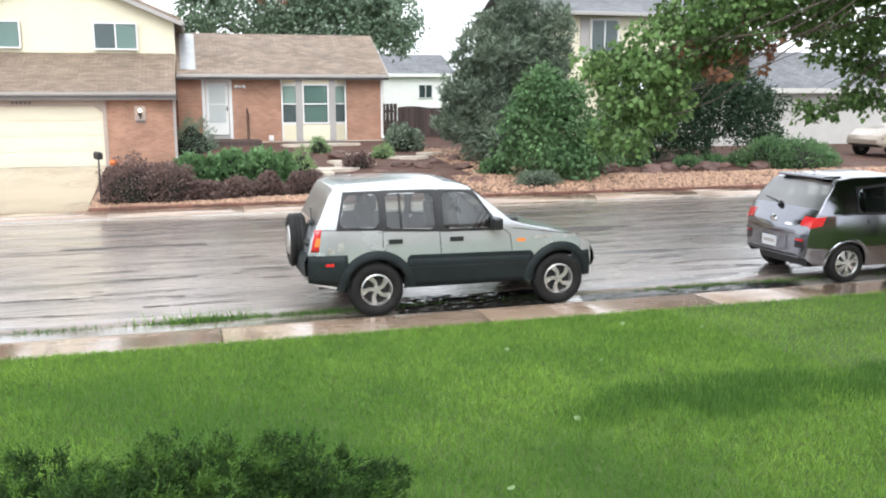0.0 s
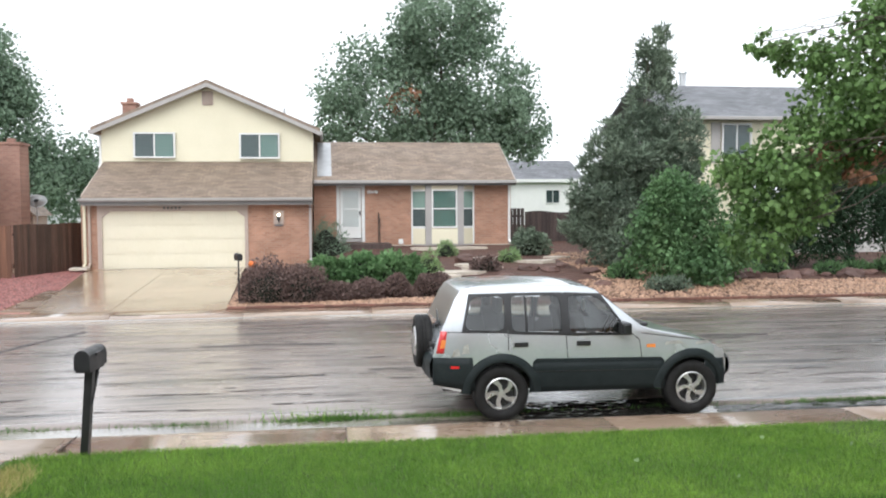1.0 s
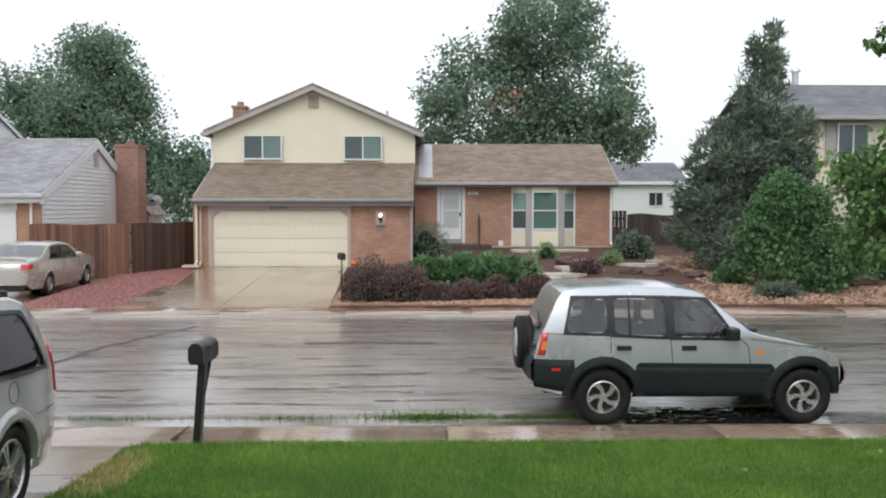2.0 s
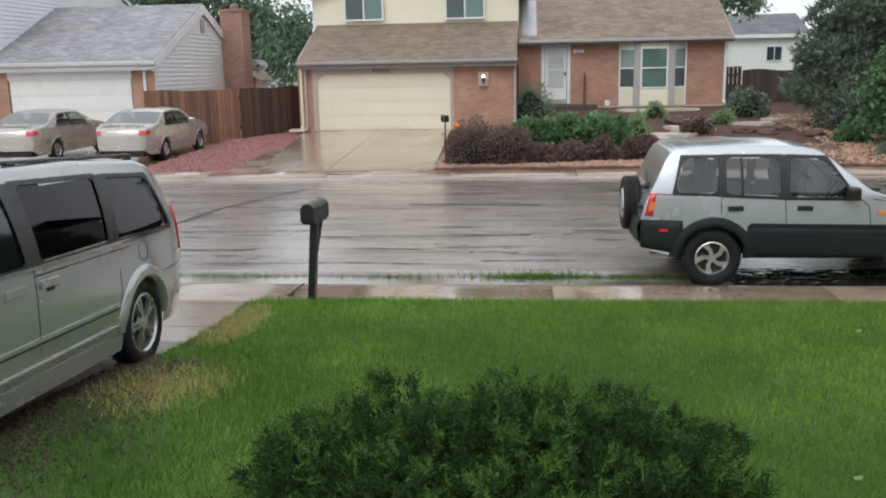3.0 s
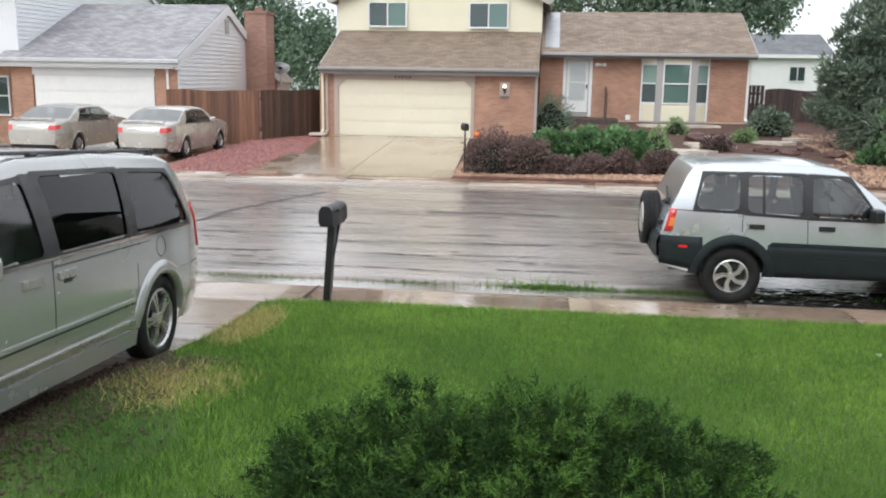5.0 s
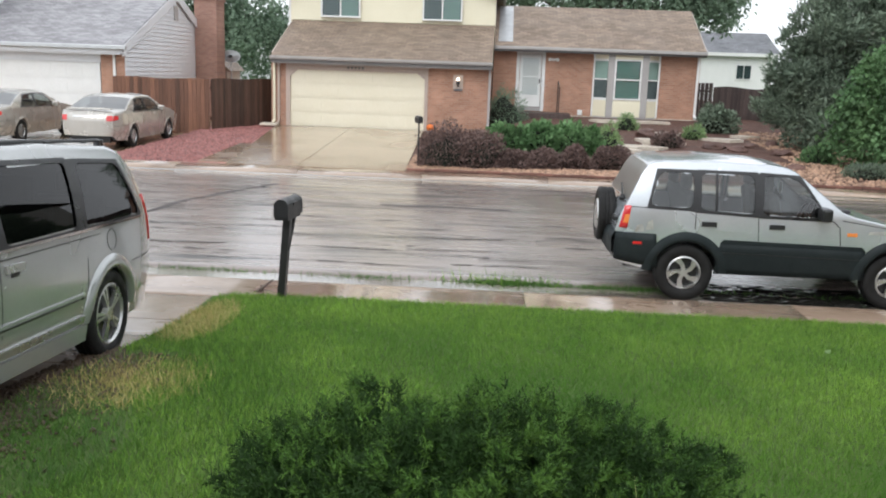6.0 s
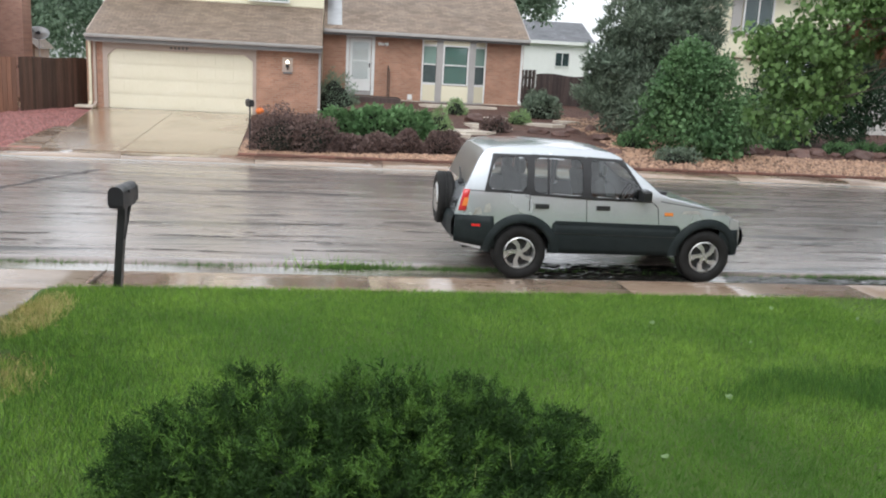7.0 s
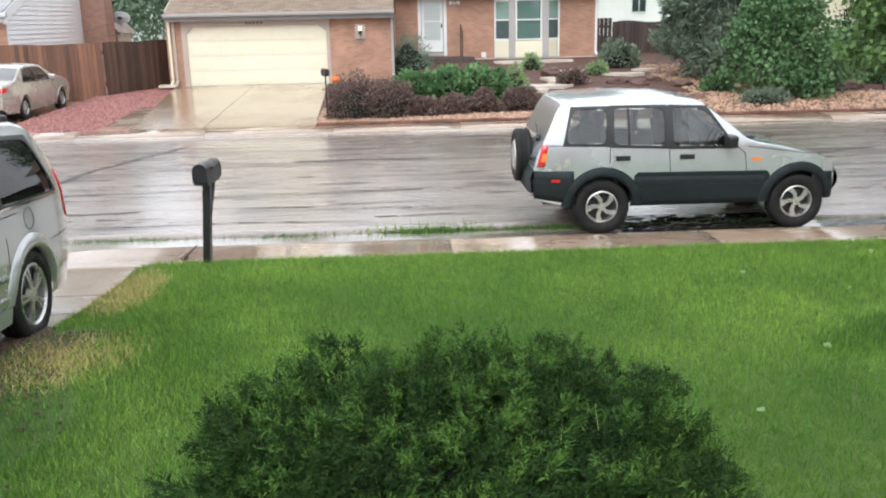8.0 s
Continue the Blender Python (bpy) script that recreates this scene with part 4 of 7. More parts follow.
def wheel(parent, x, y, r, side, spokes=5, twist=0.35, rim_r=0.6, hub=None, wide=0.2, rim_mat=None, cover=False):
    """A tyre with grooves, and a spoked rim; side: +1 for the flank at +y."""
    rim_mat = rim_mat or ALLOY
    t = bmesh.new()
    prof = [(rim_r, 0.35), (rim_r + 0.03, 0.47), (0.84, 0.5), (0.95, 0.44), (0.995, 0.36), (0.995, 0.14), (0.975, 0.12), (0.975, 0.06), (1.0, 0.04), (1.0, -0.04), (0.975, -0.06), (0.975, -0.12), (0.995, -0.14), (0.995, -0.36), (0.95, -0.44), (0.84, -0.5), (rim_r, -0.47)]
    n = 36
    rings = []
    for i in range(n):
        a = 2 * math.pi * i / n
        rings.append([t.verts.new((r * k * math.cos(a), wide * w * side, r * k * math.sin(a))) for k, w in prof])
    for i in range(n):
        for k in range(len(prof) - 1):
            t.faces.new((rings[i - 1][k], rings[i][k], rings[i][k + 1], rings[i - 1][k + 1]))
    bmesh.ops.recalc_face_normals(t, faces=t.faces[:])
    bmesh.ops.translate(t, verts=t.verts[:], vec=(x, y, r))
    w = part("wheel", t, RUBBER, parent, "black tyre on a spoked wheel", smooth=True)
    b = bmesh.new()
    rr = r * rim_r
    ring = []
    for i in range(n):
        a = 2 * math.pi * i / n
        ring.append([b.verts.new((rr * k * math.cos(a), side * o, rr * k * math.sin(a))) for k, o in ((1.0, wide * 0.42), (0.93, wide * 0.45), (0.88, wide * 0.36), (0.86, wide * -0.1))])
    for i in range(n):
        for k in range(3):
            b.faces.new((ring[i - 1][k], ring[i][k], ring[i][k + 1], ring[i - 1][k + 1]))
    for i in range(spokes):
        a = 2 * math.pi * i / spokes + 0.3 if spokes < 10 else 2 * math.pi * (i // 2) / 5 + (0.13 if i % 2 else -0.13)
        half = 0.48 if cover else 0.5 if spokes < 10 else 0.16
        pts = []
        for k, da, hw in ((0.12, 0.0, half * 1.9), (0.5, twist * 0.45, half * 0.9), (0.9, twist, half * (1.0 if cover else 0.75))):
            for e in (-1, 1):
                ang = a + da + e * hw * (0.55 if k > 0.3 else 0.9)
                pts.append((rr * k * math.cos(ang), rr * k * math.sin(ang), wide * (0.4 if k < 0.8 else 0.37)))
        front = [b.verts.new((p[0], side * p[2], p[1])) for p in pts]
        back = [b.verts.new((p[0], side * (p[2] - 0.035), p[1])) for p in pts]
        for k in (0, 2):
            b.faces.new((front[k], front[k + 1], front[k + 3], front[k + 2]))
            b.faces.new((front[k], front[k + 2], back[k + 2], back[k]))
            b.faces.new((front[k + 1], back[k + 1], back[k + 3], front[k + 3]))
    rod((0, side * wide * 0.2, 0), (0, side * wide * 0.43, 0), rr * 0.26, rr * 0.22, 16, b)
    for i in range(5):
        a = 2 * math.pi * i / 5 + 0.9
        rod((rr * 0.15 * math.cos(a), side * wide * 0.4, rr * 0.15 * math.sin(a)), (rr * 0.15 * math.cos(a), side * wide * 0.46, rr * 0.15 * math.sin(a)), rr * 0.035, None, 6, b)
    bmesh.ops.recalc_face_normals(b, faces=b.faces[:])
    bmesh.ops.translate(b, verts=b.verts[:], vec=(x, y, r))
    part("rim", b, rim_mat, w)
    part("brake_disc", rod((x, y - 0.02, r), (x, y + 0.02, r), rr * 0.84, None, 24), DARK_TRIM, w)
    return w


def seat(parent, x, y, z, wide=0.5, back=0.62, bench=False):
    s = part("seat", box(x - 0.02, x + 0.48, y - wide / 2, y + wide / 2, z, z + 0.2, None, 0.05), CABIN, parent)
    bm = box(x - 0.07, x + 0.07, y - wide / 2, y + wide / 2, z + 0.1, z + 0.1 + back, None, 0.05)
    bmesh.ops.rotate(bm, verts=bm.verts[:], cent=(x, y, z + 0.1), matrix=Matrix.Rotation(radians(-12), 3, "Y"))
    part("seat_back", bm, CABIN, s)
    for k in ((-wide * 0.3, wide * 0.3) if bench else (0,)):
        bm = box(x - 0.2, x - 0.1, y + k - 0.13, y + k + 0.13, z + back + 0.1, z + back + 0.3, None, 0.04)
        part("headrest", bm, CABIN, s)


def vehicle(name, label, skin, windows, wheels, r, paint, glass_runs, glasses, where, turn, pitch=0.0, arch=None, group="", flare=None, flare_mat=None,
            clad=None, seats=((1.0, True), (1.95, False)), floor=0.55, spokes=5, twist=0.35, track=0.1, cover=False, rim_mat=None, crown=0.035, rim_r=0.6):
    """A car: painted shell, glazing with black surrounds, wheels, arches, cabin."""
    car = thing(name, label, "car" if name != "minivan" else "minivan", group)
    car.matrix_basis = pose(*where, 0, 0, turn) @ pose(0, 0, 0, 0, -pitch, 0)
    arch = arch or r * 1.22
    spots = [(x, r) for x in wheels]
    body, panes = shell(skin, windows, spots, arch, glass_runs, crown)
    b = part("body", body, paint, car, smooth=True)
    for bm, mat in zip(panes, glasses):
        p = part("windscreen", bm, mat, car, "sloping glass", smooth=True)
        p.visible_shadow = False
    for i, quad in enumerate(windows):
        q = [(x, z) for x, z in quad]
        cx, cz = sum(p[0] for p in q) / 4, sum(p[1] for p in q) / 4
        grow = [(x + 0.035 * (1 if x > cx else -1), z + 0.035 * (1 if z > cz else -1)) for x, z in q]
        bm = bmesh.new()
        for k in range(4):
            skin.patch(grow[k], grow[(k + 1) % 4], q[(k + 1) % 4], q[k], 0.007, 8, 1, (1, -1), 0.0, bm)
        for k in range(4):
            skin.patch(q[k], q[(k + 1) % 4], q[(k + 1) % 4], q[k], 0.007, 8, 1, (1, -1), 0.02, bm)
        pair("window_trim", bm, DARK_TRIM, car)
        wide = [(x + 0.022 * (1 if x > cx else -1), z + 0.022 * (1 if z > cz else -1)) for x, z in q]
        for p in pair("side_window", skin.patch(*wide, -0.004, 10, 8), glasses[2] if i < glasses[3] else glasses[4], car, smooth=True):
            p.visible_shadow = False
    # rounded black corners of the side glass
    for q in windows:
        for k in range(4):
            p, a, b = Vector(q[k]), Vector(q[k - 1]), Vector(q[(k + 1) % 4])
            u, v = (a - p).normalized() * 0.075, (b - p).normalized() * 0.075
            pair("glass_corner", skin.patch(p, p + v, p + (u + v) * 0.28, p + u, 0.006, 3, 3), DARK_TRIM, car)
    for x in wheels:
        pair("wheel_arch", skin.ring(x, r, arch - 0.025, flare or arch + 0.03, 0.03 if flare else 0.008), flare_mat or paint, car, smooth=True)
        for s in (1, -1):
            wheel(car, x, s * (skin.half - track), r, s, spokes, twist, rim_r, cover=cover, rim_mat=rim_mat)
    # underside and cabin
    bm = box(0.15, skin.length - 0.2, -skin.half + 0.3, skin.half - 0.3, skin.low(skin.length / 2) - 0.02, floor)
    box(wheels[0] + arch, wheels[1] - arch, -skin.half + 0.06, skin.half - 0.06, skin.low(skin.length / 2) + 0.005, floor, bm)
    box(0.2, wheels[0] - arch, -skin.half + 0.16, skin.half - 0.16, skin.low(0.3) + 0.03, floor, bm)
    part("underbody", bm, DARK_TRIM, car)
    front = max(s[0] for s in seats)
    for x, bench in seats:
        if bench:
            seat(car, x, 0, floor, skin.half * 1.55, bench=True)
        else:
            seat(car, x, 0.38, floor)
            seat(car, x, -0.38, floor)
    part("dashboard", box(front + 0.75, front + 1.1, -skin.half + 0.16, skin.half - 0.16, floor, floor + 0.42, None, 0.06), CABIN_DARK, car)
    bm = bmesh.new()
    n, m = 24, 6
    rings = []
    for i in range(n):
        a = 2 * math.pi * i / n
        rings.append([bm.verts.new(((0.19 + 0.016 * math.cos(2 * math.pi * k / m)) * math.cos(a), (0.19 + 0.016 * math.cos(2 * math.pi * k / m)) * math.sin(a), 0.016 * math.sin(2 * math.pi * k / m))) for k in range(m)])
    for i in range(n):
        for k in range(m):
            bm.faces.new((rings[i - 1][k - 1], rings[i][k - 1], rings[i][k], rings[i - 1][k]))
    rod((-0.18, 0, 0), (0.18, 0, 0), 0.02, None, 6, bm)
    rod((0, 0, 0), (0, 0, -0.25), 0.03, None, 6, bm)
    bmesh.ops.transform(bm, verts=bm.verts[:], matrix=pose(front + 0.62, 0.38, floor + 0.42, 0, -62, 0))
    part("steering_wheel", bm, DARK_TRIM, car, smooth=True)
    return car


def mirror(car, skin, x, z, mat):
    for s in (1, -1):
        y = s * (skin.side(x, z) + 0.1)
        bm = box(x - 0.07, x + 0.05, y - 0.1, y + 0.1, z - 0.07, z + 0.08, None, 0.03)
        part("wing_mirror", bm, mat, car)


def handles(car, skin, xs, z, mat, w=0.17, h=0.055):
    for x in xs:
        pair("door_handle", skin.patch((x, z), (x + w, z), (x + w, z + h), (x, z + h), 0.02, 6, 2, (1, -1), 0.03), mat, car)


def rav():
    sk = Skin(3.7, 0.82, [(0, 0.8), (0.05, 1.0), (0.1, 1.1), (0.27, 1.47), (0.34, 1.57), (0.42, 1.605), (0.55, 1.625), (1.1, 1.64), (1.7, 1.62), (1.92, 1.59), (2.02, 1.55), (2.3, 1.33), (2.56, 1.12), (2.7, 1.07), (3.1, 0.99), (3.4, 0.91), (3.58, 0.82), (3.66, 0.72), (3.7, 0.66)],
              [(0, 0.5), (0.08, 0.42), (0.4, 0.36), (2.9, 0.34), (3.4, 0.37), (3.62, 0.42), (3.7, 0.5)], 1.05, 0.14, rear=0.0)
    win = [[(0.37, 1.115), (0.86, 1.1), (0.87, 1.5), (0.47, 1.5)], [(0.94, 1.09), (1.575, 1.06), (1.55, 1.5), (0.94, 1.505)], [(1.65, 1.055), (2.4, 1.045), (2.03, 1.48), (1.64, 1.5)]]
    c = vehicle("car", "silver off-roader with dark cladding and a spare wheel on its tail", sk, win, (0.82, 3.21), 0.335, SILVER,
                [(0.12, 0.33), (2.05, 2.54)], (CAR_GLASS_WET, CAR_GLASS, CAR_GLASS, 3, CAR_GLASS), (1.45, 11.56, 0.0), 0, arch=0.41, flare=0.5, flare_mat=CLADDING, twist=0.5, rim_r=0.59, crown=0.018)
    # black pillars between the side windows
    for q in (((0.86, 1.09), (0.95, 1.09), (0.95, 1.52), (0.86, 1.52)), ((1.56, 1.05), (1.66, 1.05), (1.66, 1.52), (1.55, 1.52))):
        pair("pillar", sk.patch(*q, 0.009, 2, 6), DARK_TRIM, c)
    pair("quarter_bar", sk.stroke([(1.13, 1.08), (1.12, 1.5)], 0.03, 0.004), DARK_TRIM, c)
    # cladding over the sills and bumpers
    pair("sill_cladding", sk.patch((1.16, 0.34), (2.87, 0.34), (2.84, 0.7), (1.2, 0.72), 0.006, 20, 5, (1, -1), 0.01), CLADDING, c, "dark green plastic cladding", smooth=True)
    pair("sill_groove", sk.stroke([(1.22, 0.6), (2.82, 0.58)], 0.012, 0.008), DARK_TRIM, c)
    pair("door_cladding", sk.patch((1.2, 0.715), (2.84, 0.695), (2.8, 0.735), (1.24, 0.755), 0.012, 20, 1, (1, -1), 0.012), CLADDING, c)
    for x0, x1, z0, z1, nm in ((-0.06, 0.5, 0.42, 0.79, "rear_bumper"), (3.38, 3.7, 0.4, 0.68, "front_bumper")):
        bm = sk.patch((max(x0, 0), z0 + 0.04), (x1, z0 - 0.04), (x1 - 0.04, z1), (max(x0, 0), z1), 0.016, 8, 4, (1, -1), 0.02)
        n = 12
        rows = []
        for i in range(n + 1):
            s = -1 + 2 * i / n
            k = 1 - abs(s) ** 2.6
            x = (-0.03 * k) if nm == "rear_bumper" else 3.7 + 0.15 * k
            e = 0.016 * (-1 if nm == "rear_bumper" else 1)
            rows.append([bm.verts.new((x + e + dx * (-1 if nm == "rear_bumper" else 1), s * (sk.side(0 if nm == "rear_bumper" else 3.7, 0.6) + 0.016), z)) for z, dx in ((z0 + 0.04, -0.04), (z0 + 0.12, 0.02), (z1 - 0.08, 0.03), (z1, 0.0), (z1 + 0.005, -0.08))])
        for i in range(n):
            for k in range(4):
                bm.faces.new((rows[i][k], rows[i + 1][k], rows[i + 1][k + 1], rows[i][k + 1]))
        bmesh.ops.recalc_face_normals(bm, faces=bm.faces[:])
        part(nm, bm, CLADDING, c, smooth=True)
    pair("bumper_light", sk.patch((0.2, 0.66), (0.3, 0.66), (0.3, 0.69), (0.2, 0.69), 0.022, 2, 1, (1, -1), 0.01), RED_LAMP, c)
    pair("tail_light", sk.patch((0.035, 0.84), (0.125, 0.84), (0.165, 1.1), (0.09, 1.1), 0.012, 3, 5, (1, -1), 0.03), RED_LAMP, c, smooth=True)
    pair("tail_light_amber", sk.patch((0.075, 0.9), (0.135, 0.9), (0.152, 1.0), (0.1, 1.0), 0.016, 3, 3, (1, -1), 0.01), AMBER_LAMP, c)
    pair("marker_light", sk.patch((2.62, 0.855), (2.73, 0.855), (2.73, 0.895), (2.62, 0.895), 0.01, 3, 2, (1, -1), 0.012), AMBER_LAMP, c)
    pair("head_light", sk.patch((3.52, 0.7), (3.68, 0.68), (3.66, 0.79), (3.52, 0.84), 0.008, 4, 3, (1, -1), 0.02), CLEAR_LAMP, c)
    handles(c, sk, (0.97, 1.74), 0.9, DARK_TRIM)
    for line in (((0.9, 1.08), (0.9, 0.85)), ((1.61, 1.04), (1.63, 0.72), (1.6, 0.36)), ((2.4, 1.06), (2.53, 0.95), (2.56, 0.7), (2.5, 0.4)), ((2.56, 1.03), (3.5, 0.9)), ((0.16, 1.09), (0.9, 1.08))):
        pair("seam", sk.stroke(line, 0.01, 0.002), DARK_TRIM, c)
    pair("swage_line", sk.stroke([(0.55, 0.86), (2.5, 0.83)], 0.016, 0.004), SILVER, c)
    for x, z, w, h in ((0.22, 0.8, 0.1, 0.1), (0.34, 0.83, 0.09, 0.12), (2.85, 0.88, 0.25, 0.05), (3.25, 0.87, 0.22, 0.05)):
        pair("worn_patch", sk.patch((x, z), (x + w, z + 0.01), (x + w * 0.8, z + h), (x + 0.02, z + h * 0.8), 0.003, 4, 4), RUST, c, "flaked paint down to primer")
    mirror(c, sk, 2.33, 1.1, DARK_TRIM)
    # spare wheel on the tailgate, turned to face backwards
    sp = part("spare_carrier", box(-0.06, 0.03, -0.25, 0.25, 0.82, 1.02, None, 0.02), DARK_TRIM, c)
    w = wheel(c, 0, 0, 0.335, 1, 5, 0.5, 0.6, wide=0.21)
    w.matrix_basis = Matrix.Translation((-0.045, -0.02, 0.545)) @ pose(0, 0, 0, 0, 0, 90)
    part("spare_cover", rod((-0.155, -0.02, 0.88), (-0.13, -0.02, 0.88), 0.17, 0.19, 24), ALLOY, c)
    part("tail_handle", box(-0.02, 0.03, -0.68, -0.52, 0.9, 0.95, None, 0.01), DARK_TRIM, c)
    bm = rod((0.1, -0.45, 1.16), (0.13, -0.1, 1.28), 0.012)
    rod((0.085, -0.5, 1.13), (0.1, -0.45, 1.17), 0.03, None, 8, bm)
    part("rear_wiper", bm, DARK_TRIM, c)
    part("cowl", box(2.52, 2.72, -0.62, 0.62, 1.085, 1.125, None, 0.015), DARK_TRIM, c)
    part("sun_visor_tag", rod((1.98, -0.3, 1.33), (1.985, -0.3, 1.33), 0.07, None, 16), WHITE, c, "pale round cover hanging in the cabin")
    return c


def van():
    sk = Skin(5.14, 0.985, [(0, 0.72), (0.04, 0.95), (0.14, 1.25), (0.3, 1.56), (0.42, 1.68), (0.6, 1.73), (1.6, 1.765), (2.6, 1.75), (3.2, 1.68), (3.4, 1.6), (4.2, 1.13), (4.5, 1.05), (4.95, 0.9), (5.1, 0.7), (5.14, 0.6)],
              [(0, 0.42), (0.1, 0.32), (0.6, 0.28), (4.2, 0.24), (5.0, 0.28), (5.14, 0.4)], 1.12, 0.2, tail=0.1, bulge=0.14)
    win = [[(0.4, 1.15), (1.44, 1.14), (1.3, 1.62), (0.56, 1.59)], [(1.56, 1.14), (2.56, 1.13), (2.54, 1.64), (1.44, 1.63)], [(2.7, 1.13), (3.6, 1.12), (3.28, 1.56), (2.7, 1.62)]]
    c = vehicle("minivan", "silver-green minivan with dark rear glass parked on the driveway", sk, win, (1.02, 4.1), 0.37, VAN_PAINT, [(0.1, 0.36), (3.42, 4.15)],
                (CAR_GLASS_DARK, CAR_GLASS, CAR_GLASS_DARK, 2, CAR_GLASS), (-4.1, 8.42, 0.06), -90, pitch=3.6, arch=0.425, flare=0.51, floor=0.6,
                seats=((0.75, True), (1.6, True), (2.6, False)), spokes=10, twist=0.0, track=0.09, rim_r=0.7)
    for q in (((1.42, 1.13), (1.58, 1.13), (1.46, 1.65), (1.28, 1.65)), ((2.54, 1.12), (2.72, 1.12), (2.72, 1.66), (2.52, 1.66))):
        pair("pillar", sk.patch(*q, 0.01, 3, 6), DARK_TRIM, c)
    pair("belt_strip", sk.stroke([(0.36, 1.125), (1.4, 1.115), (3.7, 1.1)], 0.022, 0.012), CHROME, c)
    pair("side_moulding", sk.patch((1.5, 0.575), (3.6, 0.57), (3.6, 0.63), (1.5, 0.635), 0.016, 14, 2, (1, -1), 0.02), VAN_PAINT, c)
    pair("moulding_line", sk.stroke([(1.52, 0.605), (3.6, 0.6)], 0.014, 0.02), DARK_TRIM, c)
    pair("sill_strip", sk.patch((1.5, 0.4), (3.6, 0.4), (3.6, 0.455), (1.5, 0.46), 0.02, 14, 2, (1, -1), 0.02), ALLOY, c, "bright sill strip")
    pair("sill_flare", sk.patch((1.46, 0.25), (3.62, 0.25), (3.62, 0.38), (1.46, 0.38), 0.03, 14, 3, (1, -1), 0.03), VAN_PAINT, c)
    pair("tail_light", sk.patch((0.03, 0.88), (0.1, 0.88), (0.2, 1.3), (0.13, 1.3), 0.012, 3, 6, (1, -1), 0.03), RED_LAMP, c, smooth=True)
    handles(c, sk, (2.37, 2.78), 0.96, ALLOY, 0.22, 0.05)
    pair("handle_cup", sk.patch((2.42, 0.925), (2.52, 0.925), (2.52, 0.955), (2.42, 0.955), 0.004, 4, 2, (1, -1), 0.004), DARK_TRIM, c)
    bm = bmesh.new()
    pts = [(1.0 + 0.085 * math.cos(2 * math.pi * i / 16), 0.99 + 0.085 * math.sin(2 * math.pi * i / 16)) for i in range(17)]
    pair("fuel_door", sk.stroke(pts, 0.008, 0.002, bm=bm), DARK_TRIM, c)
    for line in (((2.64, 1.1), (2.64, 0.28)), ((1.44, 0.9), (1.44, 0.3)), ((3.62, 1.1), (3.7, 0.8), (3.62, 0.3)), ((1.2, 1.06), (2.63, 1.05)), ((0.12, 0.78), (0.62, 0.76))):
        pair("seam", sk.stroke(line, 0.009, 0.002), DARK_TRIM, c)
    mirror(c, sk, 3.5, 1.16, VAN_PAINT)
    for s in (1, -1):
        y = s * (sk.side(1.5, 1.75) - 0.1)
        part("roof_rail", rod((0.5, y, 1.775), (3.1, y, 1.79), 0.015), DARK_TRIM, c)
        for x in (0.5, 1.4, 2.3, 3.1):
            part("rail_foot", box(x - 0.05, x + 0.05, y - 0.025, y + 0.025, 1.7, 1.785, None, 0.01), DARK_TRIM, c)
    part("spoiler", box(0.36, 0.6, -0.66, 0.66, 1.69, 1.735, None, 0.02), VAN_PAINT, c)
    part("rear_bumper", box(-0.14, 0.06, -0.8, 0.8, 0.42, 0.72, None, 0.06), VAN_PAINT, c)
    return c


